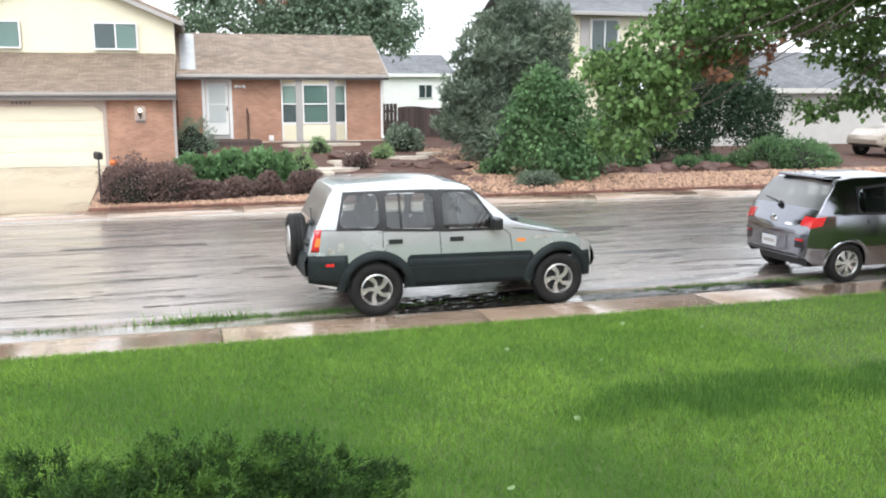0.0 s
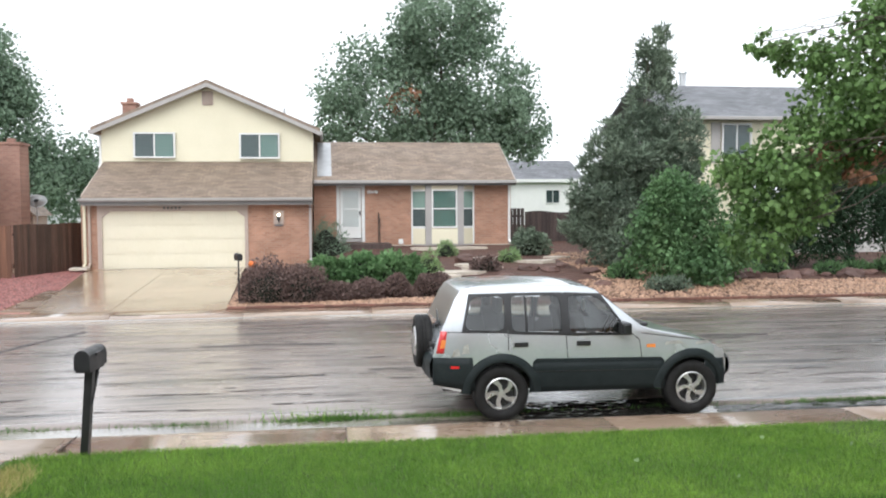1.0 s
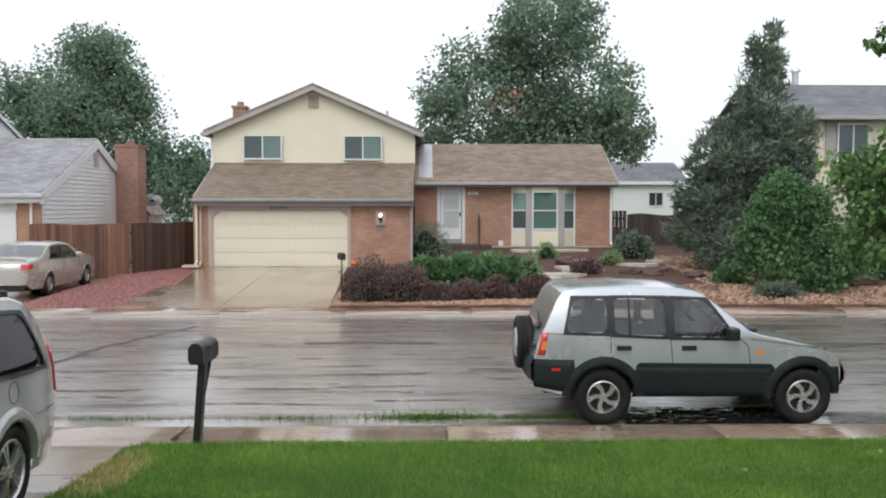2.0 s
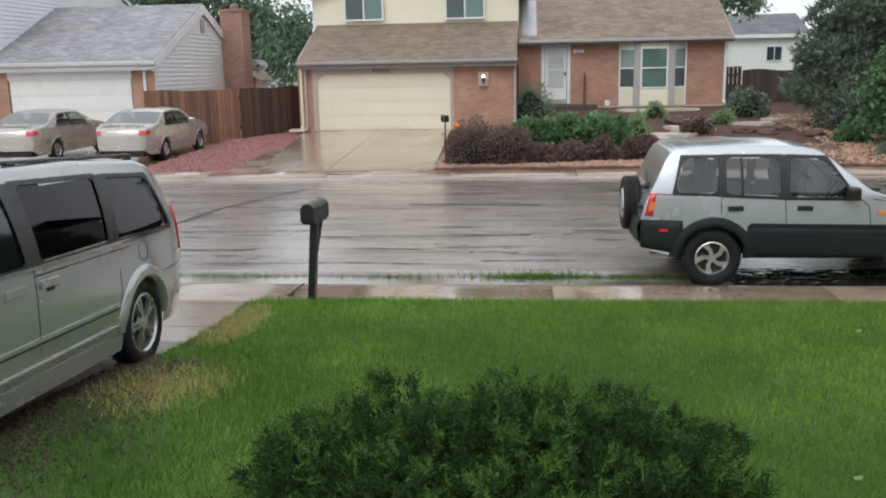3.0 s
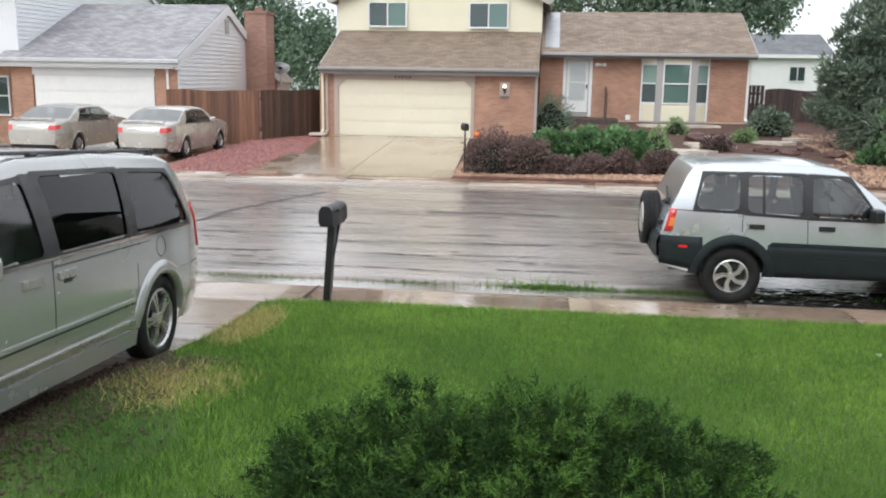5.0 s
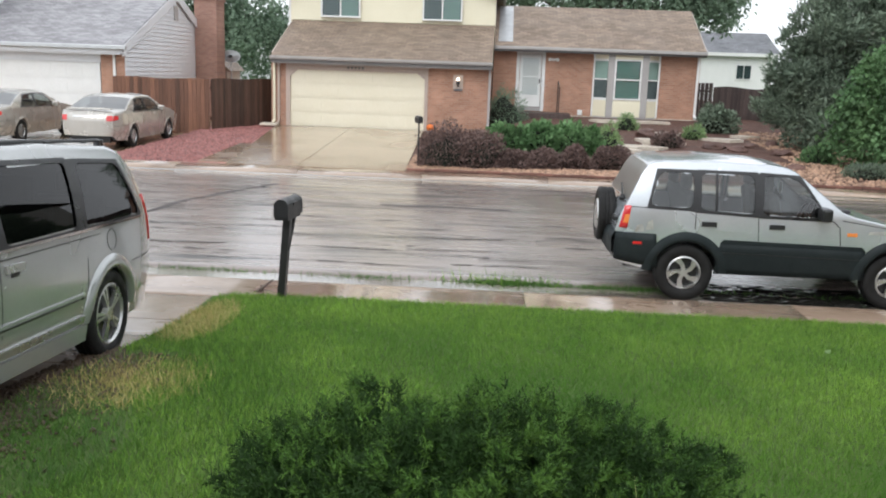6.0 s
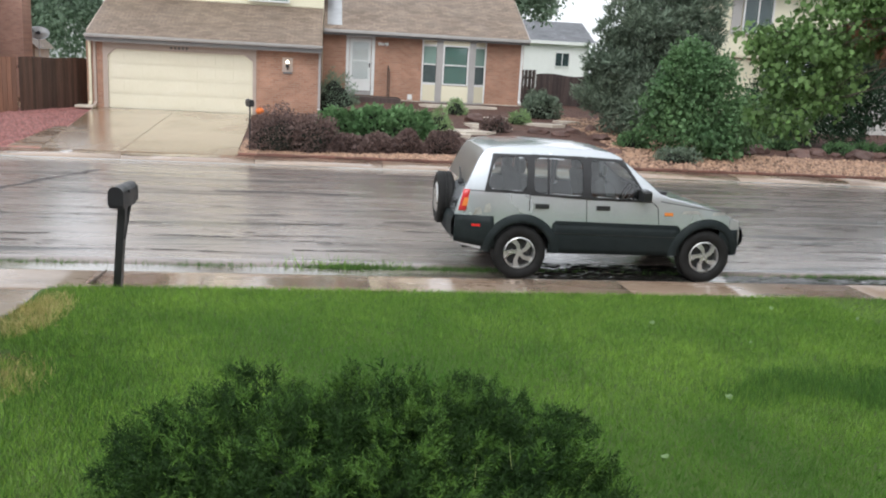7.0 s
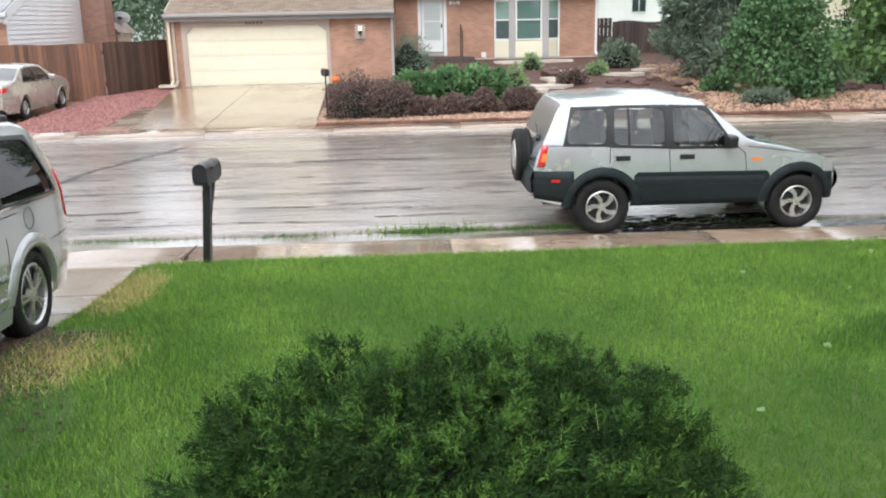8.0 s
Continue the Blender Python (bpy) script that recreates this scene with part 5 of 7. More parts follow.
def hatchback():
    sk = Skin(3.75, 0.83, [(0, 0.72), (0.04, 0.86), (0.12, 1.0), (0.24, 1.2), (0.42, 1.41), (0.52, 1.46), (0.8, 1.49), (1.5, 1.495), (1.9, 1.45), (2.05, 1.4), (2.75, 1.0), (3.3, 0.9), (3.6, 0.76), (3.75, 0.6)],
              [(0, 0.36), (0.1, 0.27), (0.5, 0.24), (3.2, 0.22), (3.6, 0.26), (3.75, 0.36)], 0.98, 0.26, tail=0.16, rear=0.1)
    win = [[(0.75, 1.02), (1.32, 1.0), (1.3, 1.37), (0.78, 1.33)], [(1.4, 1.0), (2.35, 0.98), (1.98, 1.34), (1.4, 1.38)]]
    c = vehicle("car", "grey compact hatchback parked at the kerb under the maple", sk, win, (0.6, 3.05), 0.285, GREY_PAINT, [(0.14, 0.41), (2.06, 2.74)],
                (CAR_GLASS_WET, CAR_GLASS, CAR_GLASS, 2, CAR_GLASS), (8.51, 11.56, 0.0), 0, arch=0.34, floor=0.45, seats=((0.85, True), (1.6, False)), spokes=7, twist=0.0, cover=True, rim_mat=ALLOY, rim_r=0.68)
    part("spoiler", box(0.36, 0.66, -0.52, 0.52, 1.465, 1.505, None, 0.018), GREY_PAINT, c)
    for s in (1, -1):
        part("tail_light", sk.patch((0.0, 0.8), (0.16, 0.84), (0.22, 0.97), (0.08, 0.95), 0.01, 5, 3, (s,), 0.03), RED_LAMP, c, "red wrap-round tail light")
        part("tail_lens", sk.across([(0.03, 0.82), (0.05, 0.88), (0.09, 0.95)], s * 0.76, s * 0.995, 0.012), RED_LAMP, c, "red tail light lens")
        part("bumper_slot", sk.across([(0, 0.5), (0, 0.56), (0, 0.64)], s * 0.72, s * 0.92, 0.008), DARK_TRIM, c)
        part("reflector", sk.across([(0, 0.6), (0, 0.63)], s * 0.74, s * 0.9, 0.016), RED_LAMP, c)
    part("plate_recess", sk.across([(0, 0.43), (0, 0.5), (0, 0.6), (0, 0.66)], -0.5, 0.5, 0.006), GREY_PAINT, c)
    part("lower_valance", sk.across([(0, 0.37), (0, 0.4)], -0.8, 0.8, 0.012), DARK_TRIM, c)
    part("number_plate", box(-0.118, -0.109, -0.16, 0.16, 0.47, 0.62), PLATE, c)
    part("plate_bar", box(-0.122, -0.1185, -0.12, 0.12, 0.52, 0.57), TRIM, c)
    part("badge", rod((-0.075, 0, 0.86), (-0.04, 0, 0.87), 0.06, None, 16), CHROME, c, "round chrome badge")
    part("badge_bar", sk.across([(0.03, 0.8), (0.04, 0.83)], -0.62, -0.35, 0.008), CHROME, c)
    bm = rod((0.09, 0.05, 1.09), (0.17, 0.5, 1.14), 0.012)
    rod((0.05, 0.02, 1.05), (0.1, 0.06, 1.09), 0.035, None, 8, bm)
    part("rear_wiper", bm, DARK_TRIM, c)
    part("antenna", rod((0.62, 0, 1.52), (0.35, 0, 1.72), 0.008), DARK_TRIM, c)
    for line in (((1.36, 1.0), (1.36, 0.35)), ((2.4, 0.98), (2.5, 0.7), (2.4, 0.3))):
        pair("seam", sk.stroke(line, 0.01, 0.002), DARK_TRIM, c)
    handles(c, sk, (0.9, 1.55), 0.86, GREY_PAINT)
    mirror(c, sk, 2.25, 1.02, GREY_PAINT)
    return c


def sedan(where, turn, pitch, label):
    sk = Skin(4.8, 0.84, [(0, 0.82), (0.03, 0.95), (0.12, 1.03), (0.62, 1.07), (0.9, 1.2), (1.3, 1.36), (1.7, 1.42), (2.3, 1.43), (2.6, 1.39), (3.35, 1.04), (3.9, 0.96), (4.5, 0.8), (4.75, 0.62), (4.8, 0.55)],
              [(0, 0.38), (0.15, 0.26), (0.7, 0.22), (4.1, 0.2), (4.6, 0.24), (4.8, 0.36)], 0.98, 0.3, tail=0.18, bulge=0.16, rear=0.14)
    win = [[(1.12, 1.03), (1.95, 1.0), (1.95, 1.34), (1.45, 1.32)], [(2.03, 1.0), (3.05, 0.98), (2.58, 1.3), (2.03, 1.34)]]
    c = vehicle("car", label, sk, win, (1.08, 3.8), 0.32, GOLD_PAINT, [(0.64, 1.28), (2.62, 3.32)], (CAR_GLASS_WET, CAR_GLASS, CAR_GLASS, 2, CAR_GLASS), where, turn, pitch,
                arch=0.375, floor=0.45, seats=((1.45, True), (2.3, False)), spokes=6, twist=0.0, group="sedans on the driveway next door")
    for s in (1, -1):
        part("tail_lens", sk.across([(0, 0.79), (0.01, 0.86), (0.025, 0.93)], s * 0.78, s * 0.99, 0.012), RED_LAMP, c, "red tail light")
        part("tail_light", sk.patch((0.0, 0.8), (0.16, 0.83), (0.18, 0.93), (0.03, 0.93), 0.012, 4, 3, (s,), 0.03), RED_LAMP, c, "red tail light")
    part("spoiler", box(0.06, 0.22, -0.62, 0.62, 1.1, 1.13, None, 0.012), GOLD_PAINT, c)
    part("garnish", sk.across([(0.012, 0.88), (0.02, 0.92)], -0.5, 0.5, 0.014), CHROME, c)
    part("number_plate", box(-0.118, -0.09, -0.16, 0.16, 0.7, 0.83), PLATE, c)
    part("plate_bar", box(-0.122, -0.1185, -0.12, 0.12, 0.74, 0.79), TRIM_DARK, c)
    pair("bumper_line", sk.stroke([(0.02, 0.66), (0.7, 0.66)], 0.012, 0.003), DARK_TRIM, c)
    pair("side_strip", sk.stroke([(1.5, 0.6), (3.4, 0.58)], 0.03, 0.008), GOLD_PAINT, c)
    for line in (((1.99, 1.0), (1.99, 0.3)), ((3.1, 0.98), (3.2, 0.7), (3.1, 0.28)), ((1.2, 1.0), (1.45, 0.6))):
        pair("seam", sk.stroke(line, 0.01, 0.002), DARK_TRIM, c)
    handles(c, sk, (1.6, 2.55), 0.86, GOLD_PAINT)
    mirror(c, sk, 2.95, 1.02, GOLD_PAINT)
    return c


def tan_suv():
    sk = Skin(4.7, 0.93, [(0, 0.8), (0.05, 1.05), (0.2, 1.5), (0.35, 1.68), (0.6, 1.74), (2.0, 1.75), (2.4, 1.68), (3.1, 1.18), (3.4, 1.1), (4.2, 1.0), (4.6, 0.8), (4.7, 0.65)],
              [(0, 0.45), (0.2, 0.38), (4.4, 0.38), (4.7, 0.48)], 1.12, 0.16)
    win = [[(0.45, 1.16), (0.95, 1.15), (0.95, 1.58), (0.5, 1.58)], [(1.05, 1.15), (1.75, 1.14), (1.75, 1.6), (1.05, 1.6)], [(1.85, 1.14), (2.8, 1.12), (2.4, 1.55), (1.85, 1.6)]]
    c = vehicle("car", "tan off-roader parked before the white garage", sk, win, (0.9, 3.95), 0.37, TAN_PAINT, [(0.12, 0.32), (2.45, 3.05)], (CAR_GLASS_DARK, CAR_GLASS, CAR_GLASS_DARK, 2, CAR_GLASS),
                (29.3, 28.2, 0.41), 180, arch=0.45, flare=0.53, flare_mat=TAN_PAINT)
    return c


rav()
van()
hatchback()
sedan((-11.16, 24.15, 0.092), 90, 0.69, "pale gold four-door sedan on the driveway next door")
sedan((-14.55, 24.3, 0.094), 90, 0.69, "pale gold sedan parked close to the garage door")
tan_suv()


# ---- plants ----
GRASS = surface("lawn_grass", (0.082, 0.192, 0.031), (0.256, 0.42, 0.07), 1.1, 0.45, 0.1, island=0.55, spot=(0.085, 0.2, 0.032), spot_scale=0.22, spot_size=0.5, translucent=0.3)
# One dark green for rank grass, weeds and the blades toned as shade.
GRASS_DARK = surface("dark_green_grass", (0.055, 0.135, 0.028), (0.105, 0.215, 0.046), 0.8, 0.45, 0.1, island=0.35, translucent=0.3)
STRAW = surface("dry_straw_grass", (0.4, 0.34, 0.12), (0.62, 0.54, 0.25), 1.5, 0.6, 0.1, island=0.35, translucent=0.2)
STRAW_GREEN = surface("pale_grass_stalk", (0.2, 0.28, 0.08), (0.36, 0.42, 0.16), 1.5, 0.5, 0.1, island=0.3, translucent=0.3)
JUNIPER = surface("juniper_green", (0.008, 0.026, 0.005), (0.032, 0.075, 0.013), 3.2, 0.75, 0.1, island=0.35, translucent=0.1)
# New shoots, their green raised further to read as strongly lit tips.
JUNIPER_TIP = surface("juniper_new_growth", (0.04, 0.1, 0.016), (0.11, 0.21, 0.036), 3.2, 0.7, 0.1, island=0.3, translucent=0.15)
# Near-black, so the solid bush cores read as shade between the leaves.
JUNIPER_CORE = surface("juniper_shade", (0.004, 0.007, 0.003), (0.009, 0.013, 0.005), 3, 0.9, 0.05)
CONIFER = surface("grey_green_conifer", (0.1, 0.14, 0.1), (0.235, 0.29, 0.21), 0.8, 0.6, 0.1, island=0.4, translucent=0.15)
LEAF = surface("shrub_leaf_green", (0.075, 0.155, 0.068), (0.165, 0.275, 0.12), 0.8, 0.45, 0.1, island=0.35, translucent=0.3)
LEAF_BRIGHT = surface("bright_leaf_green", (0.085, 0.2, 0.03), (0.2, 0.37, 0.07), 0.7, 0.42, 0.1, island=0.35, translucent=0.35)
LEAF_MAPLE = surface("maple_leaf_green", (0.08, 0.155, 0.045), (0.2, 0.31, 0.11), 0.9, 0.45, 0.1, island=0.45, translucent=0.3)
LEAF_SOFT = surface("soft_leaf_green", (0.09, 0.185, 0.075), (0.2, 0.33, 0.15), 1.2, 0.5, 0.1, island=0.35, translucent=0.3)
# Dark evergreen green, lowered further because the plant stands in shade.
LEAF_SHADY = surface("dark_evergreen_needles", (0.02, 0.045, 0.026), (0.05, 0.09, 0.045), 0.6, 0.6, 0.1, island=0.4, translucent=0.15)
# Leaf green paled and greyed to stand in for rain mist.
LEAF_HAZED = surface("haze_paled_leaf_green", (0.15, 0.22, 0.15), (0.26, 0.35, 0.245), 0.25, 0.6, 0.1, island=0.22, translucent=0.35)
LEAF_PALE = surface("pale_leaf_green", (0.18, 0.28, 0.12), (0.3, 0.42, 0.2), 1.5, 0.5, 0.1, island=0.3, translucent=0.3)
LEAF_DEAD = surface("dead_leaf_brown", (0.28, 0.13, 0.075), (0.44, 0.24, 0.15), 1.5, 0.6, 0.1, island=0.3, translucent=0.3)
BARBERRY = surface("purple_barberry", (0.105, 0.072, 0.066), (0.25, 0.175, 0.155), 1.5, 0.5, 0.1, island=0.4, translucent=0.2)
BARK = surface("tree_bark", (0.06, 0.045, 0.035), (0.13, 0.1, 0.08), 3, 0.8, 0.1, bump=0.9, bump_scale=14, stretch=(3, 3, 0.6))
WATER = bpy.data.materials.new("rippled_water")
WATER.use_nodes = True
wb = WATER.node_tree.nodes["Principled BSDF"]
wb.inputs["Base Color"].default_value, wb.inputs["Roughness"].default_value, wb.inputs["IOR"].default_value = (0.018, 0.017, 0.015, 1), 0.02, 1.45
wave = WATER.node_tree.nodes.new("ShaderNodeTexNoise")
wave.inputs["Scale"].default_value, wave.inputs["Distortion"].default_value = 5.0, 0.8
wbump = WATER.node_tree.nodes.new("ShaderNodeBump")
wbump.inputs["Strength"].default_value, wbump.inputs["Distance"].default_value = 0.5, 0.05
wplace = WATER.node_tree.nodes.new("ShaderNodeTexCoord")
wmap = WATER.node_tree.nodes.new("ShaderNodeMapping")
wmap.inputs["Scale"].default_value = (0.6, 1.6, 1)
WATER.node_tree.links.new(wplace.outputs["Object"], wmap.inputs["Vector"])
WATER.node_tree.links.new(wmap.outputs["Vector"], wave.inputs["Vector"])
WATER.node_tree.links.new(wave.outputs["Fac"], wbump.inputs["Height"])
WATER.node_tree.links.new(wbump.outputs["Normal"], wb.inputs["Normal"])
rng = np.random.default_rng(7)


def quick(name, verts, faces, material, smooth=False):
    """A mesh object out of arrays; all faces have the same number of corners."""
    me = bpy.data.meshes.new(name)
    k = faces.shape[1]
    me.vertices.add(len(verts))
    me.vertices.foreach_set("co", np.ascontiguousarray(verts, dtype=np.float32).ravel())
    me.loops.add(faces.size)
    me.loops.foreach_set("vertex_index", faces.astype(np.int32).ravel())
    me.polygons.add(len(faces))
    me.polygons.foreach_set("loop_start", np.arange(len(faces), dtype=np.int32) * k)
    me.update(calc_edges=True)
    me.materials.append(material)
    if smooth:
        me.polygons.foreach_set("use_smooth", [True] * len(faces))
    return new(name, me)


def unit(v):
    return v / np.maximum(1e-6, np.linalg.norm(v, axis=1, keepdims=True))


OVAL = np.array([(0, 0, 0), (0.35, 0.32, 0.05), (0.32, 0.7, 0.02), (0, 1, -0.1), (-0.32, 0.7, 0.02), (-0.35, 0.32, 0.05)])
MAPLE = np.array([(0, 0, 0), (0.3, 0.08, 0.04), (0.55, 0.38, 0), (0.32, 0.5, 0.03), (0.3, 0.75, 0), (0, 1, -0.08), (-0.3, 0.75, 0), (-0.32, 0.5, 0.03), (-0.55, 0.38, 0), (-0.3, 0.08, 0.04)])
NEEDLE = np.array([(0.0, 0, 0), (0.16, 0.35, 0.03), (0.05, 1, 0), (-0.16, 0.4, -0.03)])
BLADE = np.array([(-0.5, 0, 0), (0.5, 0, 0), (0.0, 1, 0.25)])


def scatter(points, ways, sizes, shape, width=1.0, spin=None):
    """Leaves of one shape: at each point, pointing along ways, turned about their own axis at random."""
    n = len(points)
    y = unit(ways)
    side = unit(np.cross(y, rng.normal(size=(n, 3))))
    up = np.cross(side, y)
    v = (points[:, None, :] + sizes[:, None, None] * (shape[None, :, 0, None] * width * side[:, None, :] + shape[None, :, 1, None] * y[:, None, :] + shape[None, :, 2, None] * up[:, None, :]))
    k = len(shape)
    return v.reshape(-1, 3), np.arange(n * k).reshape(n, k)


def in_lobes(lobes, count, clump=0.16, per=14, shell=0.55):
    """Points in clumps through the outer part of ellipsoid lobes, and the way outward at each."""
    weight = np.array([l[3] * l[4] + l[3] * l[5] + l[4] * l[5] for l in lobes])
    pts, out = [], []
    for l, w in zip(lobes, weight / weight.sum()):
        n = max(2, int(count * w / per))
        d = unit(rng.normal(size=(n, 3)))
        r = (shell + (1 - shell) * rng.random((n, 1)) ** 0.6)
        r *= 0.84 + 0.2 * rng.random((n, 1))
        c = np.array(l[:3]) + d * r * np.array(l[3:6])
        p = np.repeat(c, per, 0) + rng.normal(size=(n * per, 3)) * clump * min(l[3:6]) ** 0.5
        pts.append(p)
        out.append(np.repeat(d, per, 0))
    return np.concatenate(pts), np.concatenate(out)


def lumpy(lobes, n=5, size=0.42):
    """Adds small lobes over each lobe, so that the outline is broken."""
    out = []
    for l in lobes:
        out.append(tuple(l[:3]) + tuple(q * 0.86 for q in l[3:6]))
        for d in unit(rng.normal(size=(n, 3))):
            s = size * (0.6 + 0.6 * rng.random())
            out.append(tuple(np.array(l[:3]) + d * np.array(l[3:6]) * 0.85) + tuple(q * s for q in l[3:6]))
    return out


def crown(name, parent, lobes, count, leaf, material, shape=OVAL, clump=0.16, per=14, width=0.9, droop=0.5, shell=0.55, label=""):
    p, d = in_lobes(lumpy(lobes), count, clump, per, shell)
    ways = d * 0.6 + rng.normal(size=p.shape) * 0.6 + np.array((0, 0, -droop))
    v, f = scatter(p, ways, leaf * (0.6 + 0.7 * rng.random(len(p))), shape, width)
    ob = quick(name, v, f, material)
    ob.parent = parent
    return tagged(ob, label)


def limb(bm, a, b, r0, r1, bend=0.12, n=5):
    """A tapered, slightly crooked limb."""
    a, b = Vector(a), Vector(b)
    last, lr = a, r0
    for i in range(1, n + 1):
        t = i / n
        p = a.lerp(b, t) + Vector(rng.normal(size=3).tolist()) * bend * (b - a).length * 0.25 * (1 - t)
        r = r0 + (r1 - r0) * t
        rod(last, p, lr, r, 7, bm)
        last, lr = p, r
    return bm


def tree(label, at, lobes, count, leaf, material, trunk_r, shape=OVAL, fork=0.35, name="tree", clump=0.16, per=14, droop=0.5, shell=0.55, extra=(), bough=0.3, slim=0.9):
    t = thing(name, label, "tree")
    bm = bmesh.new()
    top = max(l[2] for l in lobes)
    base = Vector(at)
    split = base + Vector((0, 0, (top - base.z) * fork))
    limb(bm, base, split, trunk_r, trunk_r * 0.75, 0.05)
    part("trunk", bm, BARK, t, smooth=True)
    for l in lobes:
        b2 = bmesh.new()
        c = Vector(l[:3])
        start = base.lerp(split, 0.75 + 0.25 * rng.random())
        limb(b2, start, c, trunk_r * bough, trunk_r * bough * 0.25, 0.25, 6)
        for _ in range(4):
            d = Vector(unit(rng.normal(size=(1, 3)))[0].tolist())
            limb(b2, start.lerp(c, 0.6 + 0.4 * rng.random()), c + Vector((d.x * l[3], d.y * l[4], d.z * l[5])) * 0.85, trunk_r * bough * 0.35, trunk_r * bough * 0.1, 0.3, 4)
        part("limb", b2, BARK, t, smooth=True)
    crown("crown", t, lobes, count, leaf, material, shape, clump, per, width=slim, droop=droop, shell=shell)
    for lobes2, n2, mat2, lab in extra:
        crown("browned_foliage", t, lobes2, n2, leaf, mat2, shape, clump, per, droop=1.0, label=lab)
    return t


def dome_points(n, centre, radii, flat=2.4):
    """Points on the upper surface of a bulging dome, with the way outward."""
    d = unit(rng.normal(size=(n, 3)))
    d[:, 2] = np.abs(d[:, 2])
    k = (np.abs(d) ** flat).sum(1, keepdims=True) ** (-1 / flat)
    p = d * k
    return np.array(centre) + p * np.array(radii), unit(p / np.array(radii))


def shrub(name, label, category, at, radii, count, leaf, material, shape=OVAL, core=JUNIPER_CORE, group="", width=0.9, lift=0.4, rough=0.3):
    """A bushy plant on the ground: a solid near-black core painted as inner shade, and a coat of leaves."""
    s = thing(name, label, category, group)
    bm = bmesh.new()
    bmesh.ops.create_icosphere(bm, subdivisions=3, radius=1.0)
    for v in bm.verts:
        q = v.co * (0.74 + 0.16 * noise.noise(v.co * 2.2 + Vector(at)))
        v.co = Vector((at[0] + q.x * radii[0], at[1] + q.y * radii[1], at[2] + max(-0.04, q.z) * radii[2]))
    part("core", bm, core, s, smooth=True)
    p, d = dome_points(count, at, radii, 2.2)
    sink = 1 - 0.3 * rng.random((count, 1))
    swell = np.array([1 + rough * noise.noise(Vector((a * 3.1, b * 3.1, c * 3.1))) for a, b, c in p])[:, None]
    p = np.array(at) + (p - np.array(at)) * sink * swell
    v, f = scatter(p, d + rng.normal(size=p.shape) * 0.55 + np.array((0, 0, lift)), leaf * (0.6 + 0.8 * rng.random(count)), shape, width)
    ob = quick("foliage", v, f, material)
    ob.parent = s
    return s


def rise(x, y):
    return garden_height(x, y)


# large trees behind the houses
tree("tall leafy tree behind the brick wing", (7.0, 50.5, -0.3), [(6.8, 50, 13.0, 3.0, 3, 2.6), (4.2, 50, 8.3, 3.7, 3.4, 3.2), (9.1, 50, 8.9, 3.4, 3.4, 3.2), (11.5, 50, 6.9, 1.9, 2, 2.0), (1.2, 50, 7.3, 1.6, 1.8, 1.5), (7.1, 50, 6.3, 4.8, 3, 2.0), (5.0, 50, 11.4, 1.6, 1.8, 1.3)],
     44000, 0.21, LEAF_HAZED, 0.42, clump=0.24, per=16, extra=(([(4.6, 49, 8.6, 1.2, 1, 0.8)], 160, LEAF_DEAD, "browned leaves"),))
tree("large dark leafy tree behind the grey house", (-19.5, 55, -0.3), [(-21.3, 55, 9.0, 4.3, 3.6, 3.3), (-18.5, 55, 6.8, 3.8, 3.4, 3.4), (-15.2, 55, 3.8, 2.4, 2.6, 2.9), (-23.3, 55, 8.4, 2.4, 2.4, 2.2), (-17.8, 55, 9.3, 1.6, 1.8, 1.5), (-20, 55, 12.0, 2.2, 2.2, 1.6)], 42000, 0.21, LEAF_HAZED, 0.42, clump=0.3, per=16)
# conifers across the road
tree("tall grey-green juniper tree beside the dark fence", (10.6, 28.6, 0.3), [(11.0, 28.5, 7.45, 0.7, 0.7, 0.95), (10.9, 28.5, 6.0, 1.05, 1.0, 1.2), (10.85, 28.5, 4.2, 1.75, 1.5, 1.5), (9.6, 28.5, 4.3, 1.0, 1.0, 1.2), (11.85, 28.5, 4.5, 1.2, 1.1, 1.5), (10.2, 28.5, 2.4, 1.95, 1.6, 1.8), (9.0, 28.5, 3.0, 0.9, 0.9, 1.2), (11.6, 28.4, 2.3, 1.3, 1.2, 1.7), (9.4, 28.3, 1.5, 1.2, 1.2, 1.1)],
     60000, 0.2, CONIFER, 0.16, shape=NEEDLE, fork=0.6, clump=0.1, per=26, droop=-0.4, shell=0.4, slim=0.75)
tree("leafy green ash shrub at the edge of the gravel", (10.6, 24.7, 0.2), [(10.6, 24.8, 1.95, 1.35, 1.2, 1.35), (9.9, 24.8, 2.3, 0.85, 0.8, 0.95), (11.5, 24.8, 1.35, 1.2, 1.0, 1.2), (10.4, 24.7, 0.95, 1.5, 1.1, 0.8), (10.9, 24.7, 2.6, 0.7, 0.7, 0.7)],
     17000, 0.115, LEAF, 0.07, fork=0.25, clump=0.14, per=12, name="shrub")
tree("dark spreading evergreen beyond the road", (18.0, 28.2, 0.2), [(18.2, 28.2, 2.4, 1.9, 1.6, 1.6), (16.8, 28, 1.8, 1.4, 1.3, 1.3), (19.6, 28, 2.0, 1.0, 1.1, 1.5), (15.6, 28, 1.6, 1.2, 1.1, 1.1), (17.2, 28.2, 3.4, 1.3, 1.2, 1.1), (14.4, 28, 1.7, 1.2, 1.2, 1.3), (15.6, 28.4, 3.0, 1.1, 1.1, 1.0), (18.6, 28.4, 3.6, 1.0, 1.0, 0.9)], 34000, 0.18, LEAF_SHADY, 0.14, shape=NEEDLE, fork=0.3, clump=0.15, per=14, droop=0)
